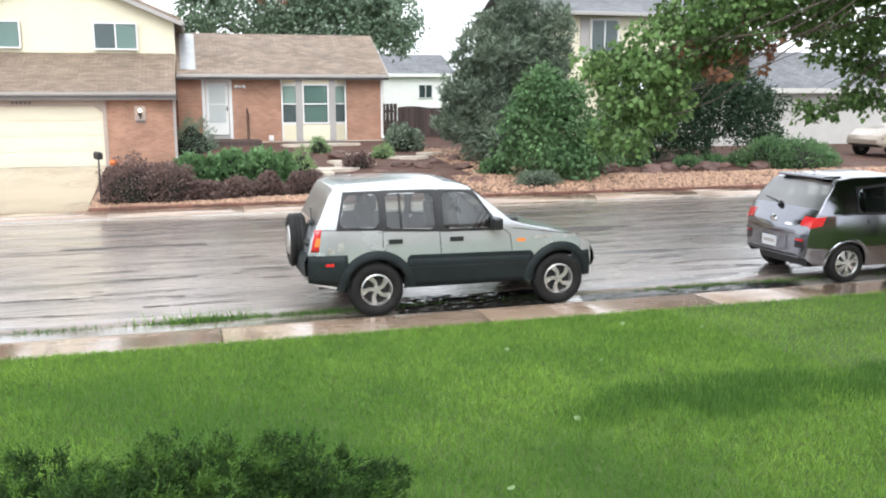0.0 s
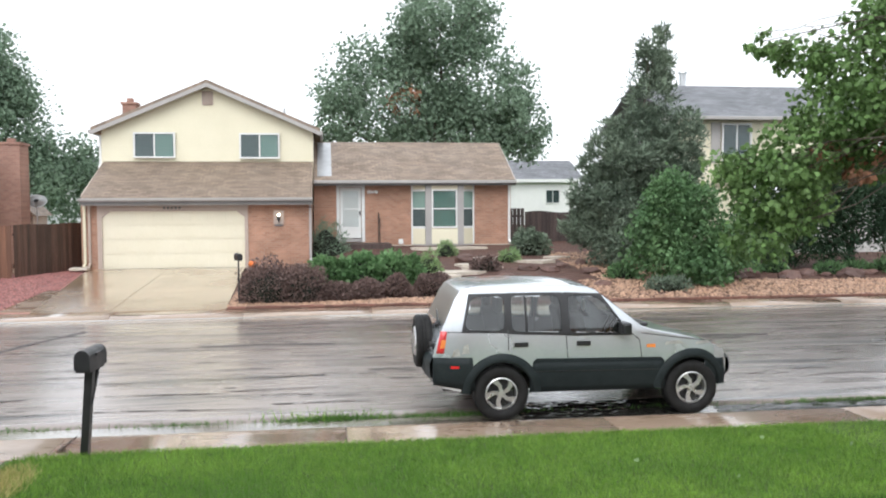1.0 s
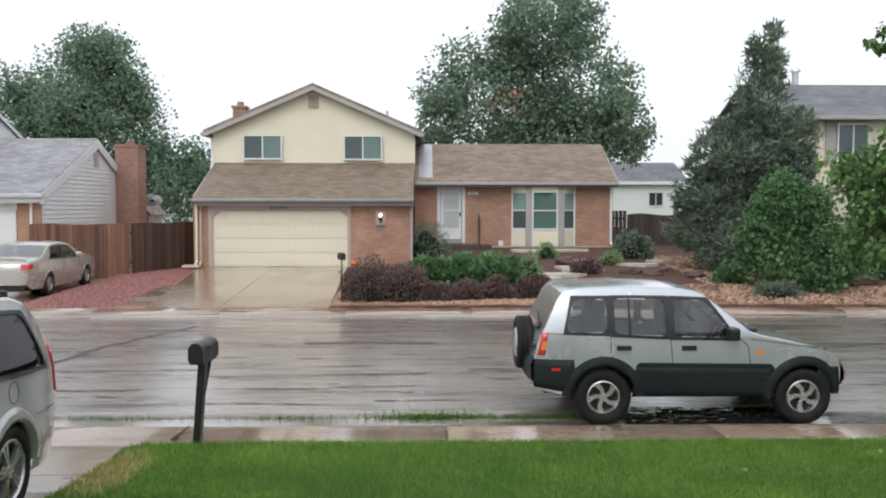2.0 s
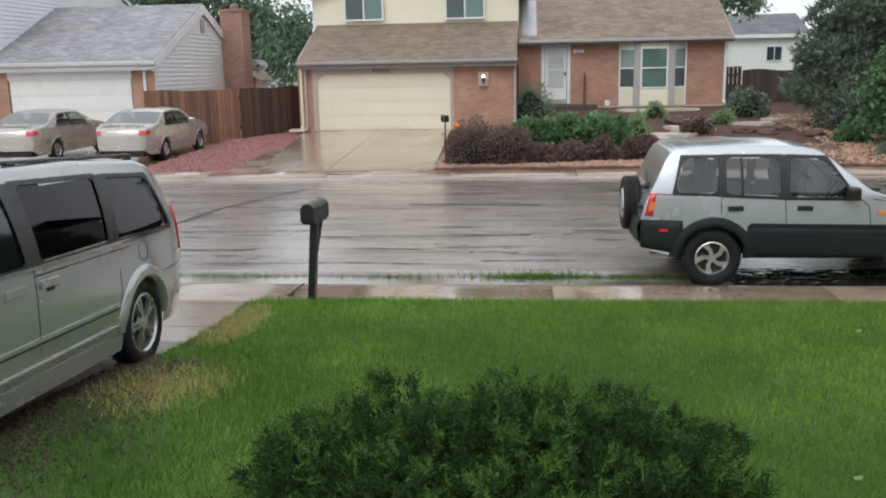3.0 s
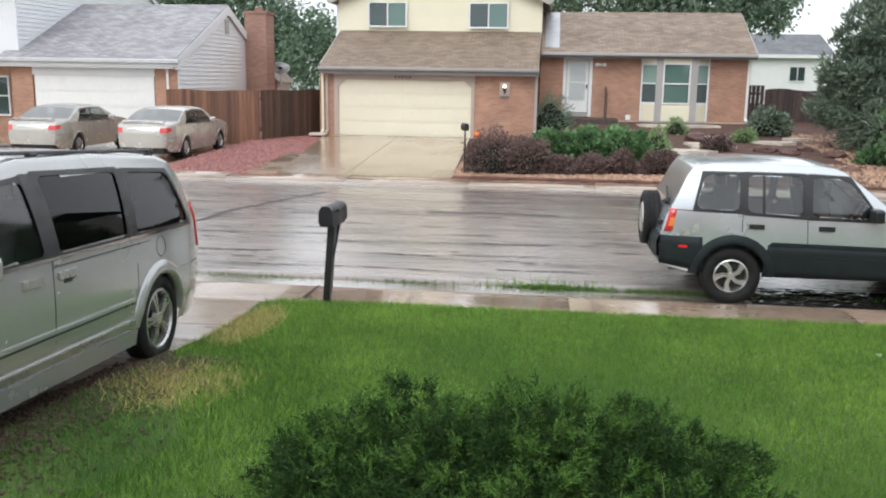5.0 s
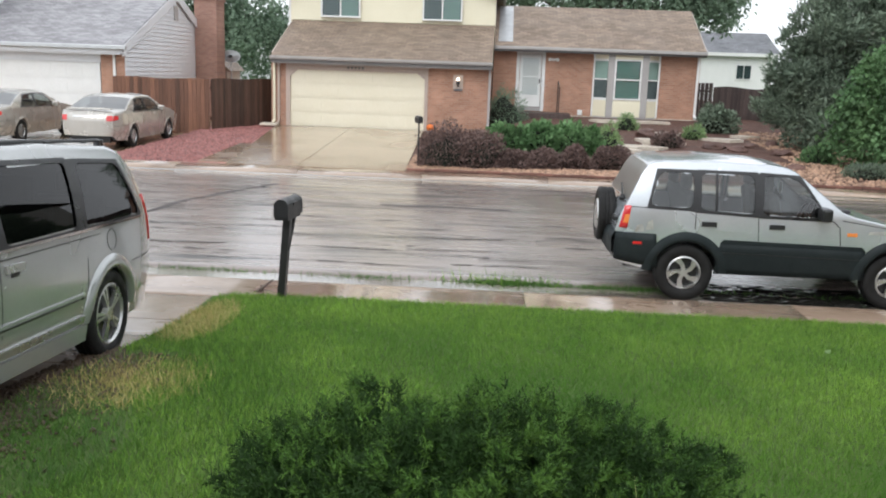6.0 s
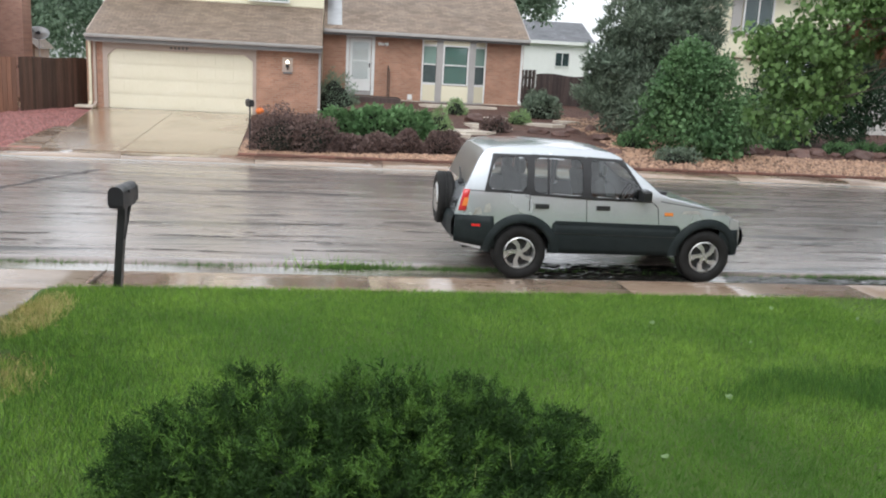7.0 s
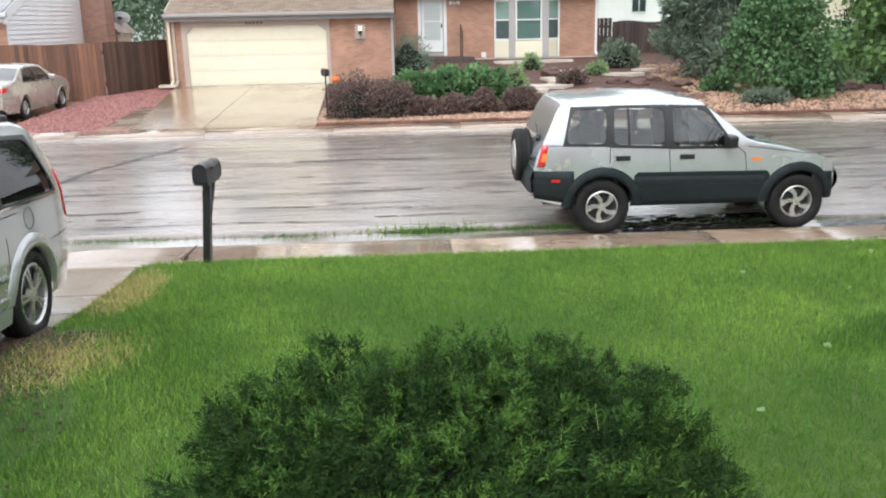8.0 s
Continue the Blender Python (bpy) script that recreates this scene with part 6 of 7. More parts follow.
# the maple whose boughs hang over the hatchback
maple = tree("leafy green maple with drooping boughs and browned leaves", (11.6, 8.3, 0.15),
     [(5.95, 12.2, 3.0, 0.42, 0.5, 0.32), (6.4, 12.2, 2.8, 0.65, 0.8, 0.5), (6.4, 12.3, 2.15, 0.55, 0.6, 0.42), (6.95, 12.2, 3.35, 0.75, 0.9, 0.55), (7.0, 12.3, 2.45, 0.45, 0.6, 0.4), (7.5, 12.1, 3.85, 0.85, 1.1, 0.6), (7.75, 12.4, 3.2, 0.5, 0.6, 0.4),
      (7.6, 11.9, 4.4, 0.9, 1.1, 0.8), (6.95, 12.3, 4.75, 0.42, 0.5, 0.3), (6.4, 12.4, 4.9, 0.17, 0.25, 0.17), (8.4, 11.7, 5.0, 0.9, 1.2, 0.7), (8.35, 12.1, 3.95, 0.5, 0.6, 0.35), (9.0, 12.0, 4.05, 0.8, 0.9, 0.35), (10.0, 12.0, 3.75, 0.9, 1.0, 0.55), (10.45, 12.0, 2.9, 0.45, 0.5, 0.5), (9.45, 12.1, 2.42, 0.4, 0.4, 0.16), (9.9, 12.0, 2.6, 0.3, 0.4, 0.16),
      (9.3, 11.2, 4.6, 1.0, 1.2, 0.6), (10.6, 10.9, 4.3, 1.2, 1.2, 0.7), (9.8, 10.4, 5.6, 1.7, 1.6, 1.1), (11.5, 9.2, 5.0, 2.2, 2.2, 1.8)],
     54000, 0.078, LEAF_MAPLE, 0.16, shape=MAPLE, fork=1.12, clump=0.12, per=10, droop=0.9, bough=0.14, extra=(([(7.15, 11.9, 3.3, 0.22, 0.3, 0.25), (7.85, 11.9, 3.35, 0.3, 0.3, 0.35), (8.3, 11.9, 3.2, 0.25, 0.3, 0.3), (7.5, 11.9, 3.0, 0.2, 0.3, 0.18)], 300, LEAF_DEAD, "browned hanging leaves"),))
# unseen foliage added to the same maple, placed to shade the lawn and darken the hatchback
crown("upper_crown", maple, [(12.5, 7.5, 6.0, 2.6, 2.4, 1.4), (10.4, 7.2, 5.3, 1.6, 1.8, 1.0), (14.8, 8.5, 5.4, 2.0, 2.0, 1.3), (13.2, 10.6, 5.2, 2.0, 1.6, 1.2), (12.2, 5.0, 5.4, 2.2, 1.8, 1.2), (12.0, 8.5, 7.8, 2.0, 2.0, 1.4), (14.2, 7.4, 3.3, 2.2, 2.0, 1.4), (12.7, 5.6, 3.3, 1.6, 1.6, 1.2), (16.5, 6.0, 3.4, 2.2, 2.2, 1.6)], 30000, 0.17, LEAF_MAPLE, MAPLE, clump=0.2, per=10, droop=0.6)


# garden plants
def plant(name, label, x, y, r, h, count, leaf, mat, shape=OVAL, group="", width=0.9, lift=0.4, core=JUNIPER_CORE, deep=None):
    return shrub(name, label, "shrub", (x, y, rise(x, y) - 0.02), (r, deep or r * 0.85, h), count, leaf, mat, shape, core, group, width, lift)


for x, y, r, h in ((-1.25, 23.3, 0.85, 1.05), (-0.35, 23.2, 0.7, 0.92), (0.5, 23.1, 0.55, 0.45), (1.25, 23.2, 0.5, 0.5), (2.05, 23.3, 0.48, 0.55), (3.05, 23.6, 0.6, 0.55)):
    plant("barberry_bush", "dark purple-brown barberry bush in the garden bed", x, y, r, h, 4200, 0.055, BARBERRY, group="barberry bushes by the road")
for x, y, r, h in ((0.35, 25.2, 0.62, 0.9), (1.15, 25.1, 0.7, 0.95), (1.95, 25.2, 0.65, 0.92), (2.55, 25.5, 0.45, 0.8)):
    plant("hydrangea_bush", "green broad-leaved bush in the garden bed", x, y, r, h, 1500, 0.13, LEAF_SOFT, group="broad-leaved bushes")
plant("rounded_bush", "pale green rounded bush beside the path", 3.35, 27.2, 0.42, 0.62, 700, 0.12, LEAF_PALE, NEEDLE, group="pale rounded bushes")
plant("rounded_bush", "small pale green bush before the bay window", 4.5, 31.4, 0.38, 0.55, 500, 0.12, LEAF_PALE, NEEDLE, group="pale rounded bushes")
plant("wall_bush", "dark rounded bush at the corner of the brick wing", 7.6, 31.6, 0.7, 0.95, 1700, 0.1, CONIFER, core=JUNIPER_CORE)
plant("green_tuft", "green tufted plant among the rocks", 6.4, 29.6, 0.36, 0.4, 420, 0.14, LEAF_PALE, NEEDLE)
plant("red_tuft", "reddish low bush among the rocks", 5.2, 27.6, 0.5, 0.42, 600, 0.09, BARBERRY)
plant("low_bush", "low green bush on the gravel", 9.0, 25.6, 0.5, 0.42, 700, 0.14, LEAF, NEEDLE)
plant("low_bush", "low grey-green bush below the ash shrub", 9.6, 23.6, 0.65, 0.36, 900, 0.12, CONIFER, NEEDLE)
shrub("yew_bush", "clipped dark green yew at the garage corner", "shrub", (0.3, 33.3, 0.5), (0.85, 0.65, 1.5), 2600, 0.1, LEAF_HAZED, NEEDLE, JUNIPER_CORE)
for x, y, r, h in ((20.0, 26.2, 1.5, 0.95), (18.9, 26.0, 0.9, 1.0), (21.2, 26.6, 0.9, 0.7)):
    plant("spreading_juniper", "bright green spreading juniper by the rocks", x, y, r, h, 2600, 0.14, LEAF, NEEDLE, group="spreading junipers", lift=0.1)
for i, x in enumerate((13.4, 14.6, 16.2, 17.3, 18.6)):
    plant("low_tuft", "low green tuft along the rocks", x, 26.9 + 0.3 * math.sin(i * 2.1), 0.5, 0.34, 420, 0.16, LEAF, NEEDLE, group="low tufts along the rocks")


# the juniper bush before the camera: fans of scaly twigs round a heart coloured near-black as inner shade
def juniper():
    at, radii = (0.02, 3.25, 0.42), (0.97, 0.9, 0.92)
    s = thing("juniper_bush", "wide dark green juniper bush on the lawn", "shrub")
    bm = bmesh.new()
    bmesh.ops.create_icosphere(bm, subdivisions=4, radius=1.0)
    for v in bm.verts:
        k = (abs(v.co.x) ** 3.4 + abs(v.co.y) ** 3.4 + abs(v.co.z) ** 3.4) ** (-1 / 3.4)
        q = v.co * k * (0.7 + 0.1 * noise.noise(v.co * 2.4))
        v.co = Vector((at[0] + q.x * radii[0], at[1] + q.y * radii[1], at[2] - 0.05 + max(-0.1, q.z) * radii[2]))
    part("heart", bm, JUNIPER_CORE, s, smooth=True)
    m, per = 1500, 32
    turn = np.arange(2 * m) * 2.399963
    up = 1 - (np.arange(2 * m) + 0.5) / m
    d = np.column_stack((np.sqrt(1 - up ** 2) * np.cos(turn), np.sqrt(1 - up ** 2) * np.sin(turn), up))[:m]
    d = unit(d + rng.normal(size=d.shape) * 0.035)
    d[:, 2] = np.abs(d[:, 2])
    q = d * (np.abs(d) ** 3.5).sum(1, keepdims=True) ** (-1 / 3.5)
    c, cd = np.array(at) + q * np.array(radii), unit(q / np.array(radii))
    swell = np.array([1 + 0.1 * noise.noise(Vector((a * 3.1, b * 3.1, c2 * 3.1))) + 0.1 * noise.noise(Vector((a * 8, b * 8, c2 * 8))) for a, b, c2 in c])[:, None]
    c = np.array(at) + (c - np.array(at)) * swell * (0.83 + 0.13 * rng.random((m, 1)))
    axis = unit(cd * np.array((1, 1, 0.55)) + rng.normal(size=cd.shape) * 0.55 + np.array((0, 0, 0.12)))
    n = m * per
    reach = rng.random((n, 1)) ** 0.8
    p = np.repeat(c, per, 0) + np.repeat(axis, per, 0) * reach * 0.13 + rng.normal(size=(n, 3)) * (0.03 * (1.2 - 0.8 * reach))
    ways = unit(np.repeat(axis, per, 0) + rng.normal(size=(n, 3)) * 0.45)
    length = 0.035 + 0.05 * rng.random(n)
    k = 11
    t = np.linspace(0.05, 1.0, k)
    side = unit(np.cross(ways, rng.normal(size=ways.shape)))
    pts = p[:, None, :] + ways[:, None, :] * (length[:, None] * t[None, :])[:, :, None]
    sign = np.where(np.arange(k) % 2 == 0, 1.0, -1.0)
    nd = ways[:, None, :] * 0.9 + side[:, None, :] * (sign * 0.75)[None, :, None] + rng.normal(size=(n, k, 3)) * 0.35
    size = (0.014 + 0.015 * (1 - t))[None, :] * (0.8 + 0.5 * rng.random((n, k)))
    fresh = (reach[:, 0] > 0.6) & (np.repeat(rng.random(m), per) < 0.6) & (rng.random(n) < 0.8)
    for name, pick, mat, label in (("foliage", ~fresh, JUNIPER, ""), ("new_growth", fresh, JUNIPER_TIP, "lighter green new shoots")):
        v, f = scatter(pts[pick].reshape(-1, 3), nd[pick].reshape(-1, 3), size[pick].reshape(-1), NEEDLE, 0.7)
        ob = quick(name, v, f, mat)
        ob.parent = s
        tagged(ob, label, kind="stuff")


juniper()


# grass
def blades(name, label, points, height, width, material, lean=0.35, category="grass"):
    n = len(points)
    ways = np.column_stack((rng.normal(size=n) * lean, rng.normal(size=n) * lean, np.ones(n)))
    v, f = scatter(points, ways, np.full(n, 1.0) * height * (0.55 + 0.7 * rng.random(n)), BLADE, width / height)
    return tagged(quick(name, v, f, material), label, category, "", "stuff")


def lawn_points(n, x0, x1, y0, y1, keep=None):
    x, y = rng.uniform(x0, x1, n), rng.uniform(y0, y1, n)
    edge = -2.88 - 0.1 * np.maximum(0, 9.0 - y)
    ok = x > edge
    if keep is not None:
        ok &= keep(x, y)
    x, y = x[ok], y[ok]
    return np.array([(a, b, lawn_height(a, b) - 0.004) for a, b in zip(x, y)])


def bare(x, y):
    """Where the turf by the drive has worn away."""
    return (x < -2.35 - 0.25 * np.sin(y * 2.1)) & (y < 7.4) & (y > 4.2) & (rng.random(len(x)) < 0.82)


blades("lawn_grass", "thick mown green grass, wet with rain", np.concatenate((lawn_points(420000, -3.6, 5.5, 2.2, 9.56, lambda x, y: ~bare(x, y)), lawn_points(110000, 5.5, 13, 3.5, 9.56))), 0.06, 0.0052, GRASS, 0.5)
dark = lawn_points(60000, 2.6, 6.6, 5.2, 7.6, lambda x, y: ((x - 4.4) / 1.7) ** 2 + ((y - 6.3) / 0.55) ** 2 + 0.5 * np.sin(x * 5) * np.sin(y * 6) < rng.random(len(x)) * 1.2)
blades("rank_grass", "darker taller grass in a patch of the lawn", dark, 0.085, 0.007, GRASS_DARK)
# Darker blades towards the drive put the van's shade into the grass colour.
van_shade = lawn_points(90000, -3.4, 0.6, 2.2, 8.6, lambda x, y: rng.random(len(x)) < 0.95 * np.clip((-0.5 - x) / 1.4, 0, 1) * np.clip((8.6 - y) / 2.5, 0, 1) * (0.6 + 0.4 * np.sin(x * 4.1 + y * 2.3)))
blades("lush_grass", "darker green grass towards the drive, toned for shade by the van", van_shade, 0.075, 0.006, GRASS_DARK, 0.5)
dry = lawn_points(60000, -3.5, -1.9, 5.2, 9.3, lambda x, y: (((x + 2.72) / 0.3) ** 2 + ((y - 8.5) / 0.75) ** 2 < rng.random(len(x)) ** 1.5 * 1.3) | (((x + 2.6) / 0.55) ** 2 + ((y - 6.5) / 0.6) ** 2 < rng.random(len(x)) ** 2 * 1.5) & (rng.random(len(x)) < 0.55))
blades("dry_grass", "straw-coloured dry grass beside the drive", dry, 0.085, 0.008, STRAW, 0.8)


def line_points(n, x0, x1, y, spread, dens):
    x = rng.uniform(x0, x1, n)
    w = np.array([dens(a) for a in x])
    ok = rng.random(n) < w
    x, w = x[ok], w[ok]
    yy = y + rng.normal(size=len(x)) * spread * (0.3 + w)
    return np.array([(a, b, max(0.0, kerb_near(b)) + 0.0) for a, b in zip(x, yy)])


weeds = line_points(26000, -5, 14, 11.13, 0.05, lambda x: 0.1 + 0.8 * math.exp(-((x - 0.2) / 0.45) ** 2) + 0.6 * math.exp(-((x - 1.7) / 0.6) ** 2) + 0.3 * math.exp(-((x - 7.4) / 0.8) ** 2) + 0.08 * math.sin(x * 3.1))
blades("gutter_weeds", "green weeds growing in the seam of the gutter", weeds, 0.07, 0.008, GRASS_DARK, 0.7)
tall = np.column_stack((rng.normal(size=220) * 0.4 + 0.3, rng.normal(size=220) * 0.07 + 11.15, np.full(220, 0.0)))
blades("tall_weeds", "tall weeds at the gutter", tall, 0.17, 0.01, GRASS, 0.4)
stalk = rng.uniform(0, 6.283, 90)
stalk = np.column_stack((0.03 + 0.86 * np.cos(stalk) * rng.random(90) ** 0.4, 3.25 + 0.75 * np.sin(stalk) * rng.random(90) ** 0.4, 1.12 + 0.1 * rng.random(90)))
stalk[:, 2] -= 0.55 * (((stalk[:, 0] - 0.03) / 1.04) ** 2 + ((stalk[:, 1] - 3.25) / 0.9) ** 2) ** 2
blades("grass_stalks", "pale grass stalks growing up through the juniper", stalk, 0.17, 0.006, STRAW_GREEN, 0.8)
edge_x = rng.uniform(-2.8, 13, 9000)
blades("edge_grass", "grass hanging over the edge of the pavement", np.column_stack((edge_x, 9.56 + np.abs(rng.normal(size=9000)) * 0.05, np.full(9000, 0.1))), 0.07, 0.006, GRASS, 0.8)
twig = np.array([(x, y, lawn_height(x, y) + 0.03) for x, y in ((5.3, 8.45), (3.65, 7.5), (2.75, 6.05), (1.85, 5.0), (4.6, 8.9), (3.0, 8.2))])
for q in twig:
    v, f = scatter(q[None, :], np.array([(0.6, 0.3, 0.2)]), np.array([0.055]), MAPLE)
    tagged(quick("fallen_leaf", v, f, LEAF_PALE), "pale fallen leaf lying on the grass", "leaf", "fallen leaves on the lawn")


bm = bmesh.new()
rows = []
for j in range(25):
    y = 4.4 + 3.1 * j / 24
    edge = -2.92 - 0.1 * (9.0 - y) - 0.12
    wide = (0.55 + 0.35 * noise.noise(Vector((y * 1.4, 5, 0)))) * math.sin(math.pi * (j + 0.5) / 25) ** 0.5
    rows.append([bm.verts.new((edge + wide * i / 6, y, lawn_height(max(edge + wide * i / 6, -3.4), y) + 0.012)) for i in range(7)])
for j in range(24):
    for i in range(6):
        bm.faces.new((rows[j][i], rows[j][i + 1], rows[j + 1][i + 1], rows[j + 1][i]))
structure("worn_soil", bm, DIRT, "bare wet soil worn beside the drive", "soil")

# ---- stones ----
def pebbles(name, label, points, size, material):
    n = len(points)
    base = np.array([(1, 0, 0), (0, 1, 0), (-1, 0, 0), (0, -1, 0), (0, 0, 0.8), (0, 0, -0.8)], float)
    tri = np.array([(0, 1, 4), (1, 2, 4), (2, 3, 4), (3, 0, 4), (1, 0, 5), (2, 1, 5), (3, 2, 5), (0, 3, 5)])
    a = rng.uniform(0, 6.28, n)
    s = size * (0.5 + rng.random((n, 1, 1)))
    q = base[None] * (0.6 + 0.7 * rng.random((n, 6, 1)))
    c, d = np.cos(a)[:, None], np.sin(a)[:, None]
    q = np.stack((q[..., 0] * c - q[..., 1] * d, q[..., 0] * d + q[..., 1] * c, q[..., 2]), -1) * s
    v = (points[:, None, :] + q).reshape(-1, 3)
    f = (np.arange(n)[:, None, None] * 6 + tri[None]).reshape(-1, 3)
    return tagged(quick(name, v, f, material), label, "gravel", "", "stuff")


sy = rng.uniform(4.3, 7.3, 2600)
sx = -3.25 - 0.1 * (7.5 - sy) + np.abs(rng.normal(size=2600)) * 0.42
pebbles("soil_clods", "wet dark clods of soil worn beside the drive", np.array([(a, b, lawn_height(a, b) + 0.01) for a, b in zip(sx, sy)]), 0.02, DIRT)
gx, gy = rng.uniform(-10, -6.8, 16000), rng.uniform(22.2, 31.5, 16000)
ok = gx < -6.78 - 1.3 * (gy - 22.1) / 10.3 - np.clip(0.75 - 0.1 * (gy - 22.3), 0, 1) * (gy < 26.5)
pebbles("red_gravel", "wet crushed red gravel beside the drive", np.column_stack((gx[ok], gy[ok], gravel_height(0, gy[ok]))), 0.04, GRAVEL_RED)


def bed(n, x0, x1, y0, y1):
    x, y = rng.uniform(x0, x1, n), rng.uniform(y0, y1, n)
    return np.array([(a, b, garden_height(a, b)) for a, b in zip(x, y)])


pebbles("tan_gravel", "tan and pink gravel along the road", np.concatenate((bed(2600, -2.15, 3.6, 22.3, 23.0), bed(900, -2.2, -1.2, 22.3, 25), bed(9000, 7.5, 24, 22.25, 25.2), bed(2500, 8.2, 11.5, 25, 32))), 0.05, GRAVEL_TAN)


def boulder(label, x, y, z, r, squash, group, seed):
    bm = bmesh.new()
    bmesh.ops.create_icosphere(bm, subdivisions=3, radius=1.0)
    for v in bm.verts:
        k = 1 + 0.32 * noise.noise(v.co * 1.4 + Vector((seed * 3.3, 0, 0))) + 0.08 * noise.noise(v.co * 4.5 + Vector((0, seed, 0)))
        v.co = Vector((x + v.co.x * r * k, y + v.co.y * r * 0.8 * k, z + v.co.z * r * squash * k))
    return solo("rock", bm, ROCK, label, "rock", group)


spots = [(4.9, 29.6, 0.34, 0.6), (5.5, 29.2, 0.26, 0.6), (5.9, 30.2, 0.2, 0.6), (6.6, 27.6, 0.34, 0.4), (7.2, 27.2, 0.28, 0.45), (7.8, 27.9, 0.24, 0.5), (8.3, 26.6, 0.3, 0.45), (8.6, 28.6, 0.2, 0.6), (5.6, 26.2, 0.22, 0.4), (6.1, 25.6, 0.25, 0.4), (4.4, 24.5, 0.18, 0.5), (7.0, 25.2, 0.24, 0.4), (8.0, 24.4, 0.26, 0.4), (3.9, 30.4, 0.22, 0.5)]
spots += [(12.6 + 0.62 * i + 0.2 * math.sin(i * 3.7), 25.6 + 0.4 * math.sin(i * 1.9) + 0.05 * i, 0.3 + 0.12 * math.sin(i * 2.3), 0.5) for i in range(16)]
for i, (x, y, r, q) in enumerate(spots):
    boulder("red-brown sandstone rock in the garden bed", x, y, rise(x, y) + r * q * 0.35, r, q, "rocks in the garden bed", i)
for i, (x, y, rx, ry, tilt) in enumerate(((3.6, 26.3, 0.75, 0.6, 0), (4.4, 27.1, 0.7, 0.6, 0), (5.1, 28.0, 0.7, 0.55, 0), (2.9, 25.7, 0.5, 0.3, 0), (7.3, 29.3, 0.8, 0.4, 0), (4.2, 33.6, 1.0, 0.5, 0), (5.6, 33.7, 1.0, 0.45, 0), (2.6, 29.4, 0.5, 0.4, 0), (8.2, 30.4, 0.5, 0.3, 0), (3.03, 25.79, 0.62, 0.70, 0), (4.00, 27.10, 0.62, 0.70, 0), (4.91, 28.58, 0.62, 0.70, 0), (5.74, 30.25, 0.62, 0.70, 0))):
    bm = bmesh.new()
    n = 9
    o = [(x + rx * math.cos(2 * math.pi * k / n) * (0.85 + 0.25 * math.sin(k * 2.7 + i)), y + ry * math.sin(2 * math.pi * k / n) * (0.85 + 0.25 * math.cos(k * 3.1 + i))) for k in range(n)]
    prism(o, "z", rise(x, y) - 0.05, rise(x, y) + 0.07, bm)
    solo("flagstone", bm, STONE, "pale flat flagstone in the garden path", "stepping stone", "flagstones of the garden path")


# ---- fences, mailboxes and small things ----
def picket_fence(label, a, b, top, base, material, tops):
    f = thing("fence", label, "fence")
    a, b = Vector(a), Vector(b)
    n = int((b - a).length / 0.139)
    turn = math.atan2(b.y - a.y, b.x - a.x)
    for i in range(n):
        p = a.lerp(b, (i + 0.5) / n)
        h = top + tops * math.sin(i * 12.9898) * 0.5
        bm = box(-0.068, 0.068, -0.012, 0.012, base, h)
        bmesh.ops.transform(bm, verts=bm.verts[:], matrix=Matrix.Translation((p.x, p.y, 0)) @ Matrix.Rotation(turn + 0.01 * math.sin(i * 4.1), 4, "Z"))
        part("board", bm, material, f)
    for z in (base + 0.35, top - 0.35):
        bm = box(0, (b - a).length, 0.02, 0.06, z, z + 0.09)
        bmesh.ops.transform(bm, verts=bm.verts[:], matrix=Matrix.Translation((a.x, a.y, 0)) @ Matrix.Rotation(turn, 4, "Z"))
        part("rail", bm, material, f)
    return f


picket_fence("weathered red-brown cedar board fence", (-13.0, 30.0), (-9.7, 30.0), 2.0, 0.15, CEDAR, 0.03)
picket_fence("dark wet cedar board fence and gate", (-9.65, 30.1), (-8.25, 33.4), 2.02, 0.3, CEDAR_WET, 0.03)
picket_fence("dark brown cedar fence behind the shrubs", (7.64, 36.2), (8.45, 36.2), 2.42, 0.6, CEDAR_DARK, 0.02)
picket_fence("dark brown cedar fence behind the shrubs", (8.5, 36.3), (14.5, 36.6), 2.28, 0.6, CEDAR_DARK, 0.08)


def letter_box(label, at, turn, scale, height, brace=True, lean=0.0, post=0.045):
    """A metal box with an arched top on a wooden post."""
    m = thing("mailbox", label, "mailbox", at=at, turn=turn)
    w, l, h = 0.085 * scale, 0.24 * scale, 0.125 * scale
    arc = [(-w, 0), (w, 0)] + [(w * math.cos(a), h + w * math.sin(a)) for a in np.linspace(0, math.pi, 9)]
    bm = prism([(u, v + height) for u, v in arc], "y", -l, l)
    part("box", bm, IRON, m)
    door = part("door", prism([(u * 1.06, v * 1.03 + height - 0.004) for u, v in arc], "y", l, l + 0.015), IRON, m)
    part("latch", box(-0.012, 0.012, l + 0.015, l + 0.035, height + h + w * 0.6, height + h + w * 0.8), IRON, door)
    part("flag", box(w, w + 0.01, -0.06, 0.06, height + h, height + h + 0.03), IRON, m)
    r = post * scale
    bm = prism([(-r, -r), (r, -r), (r, r), (-r, r)], "z", -0.1, height)
    for v in bm.verts:
        v.co.x += lean * (v.co.z - height)
    part("post", bm, IRON, m)
    part("shelf", box(-w * 0.9, w * 0.9, -l * 0.9, l * 0.9, height - 0.03, height), IRON, m)
    if brace:
        bm = bmesh.new()
        prism([(0.0, height - 0.38), (0.0, height - 0.32), (l * 0.8, height - 0.03), (l * 0.8 + 0.05, height - 0.03)], "x", -0.02, 0.02, bm)
        part("brace", bm, IRON, m)
    return m


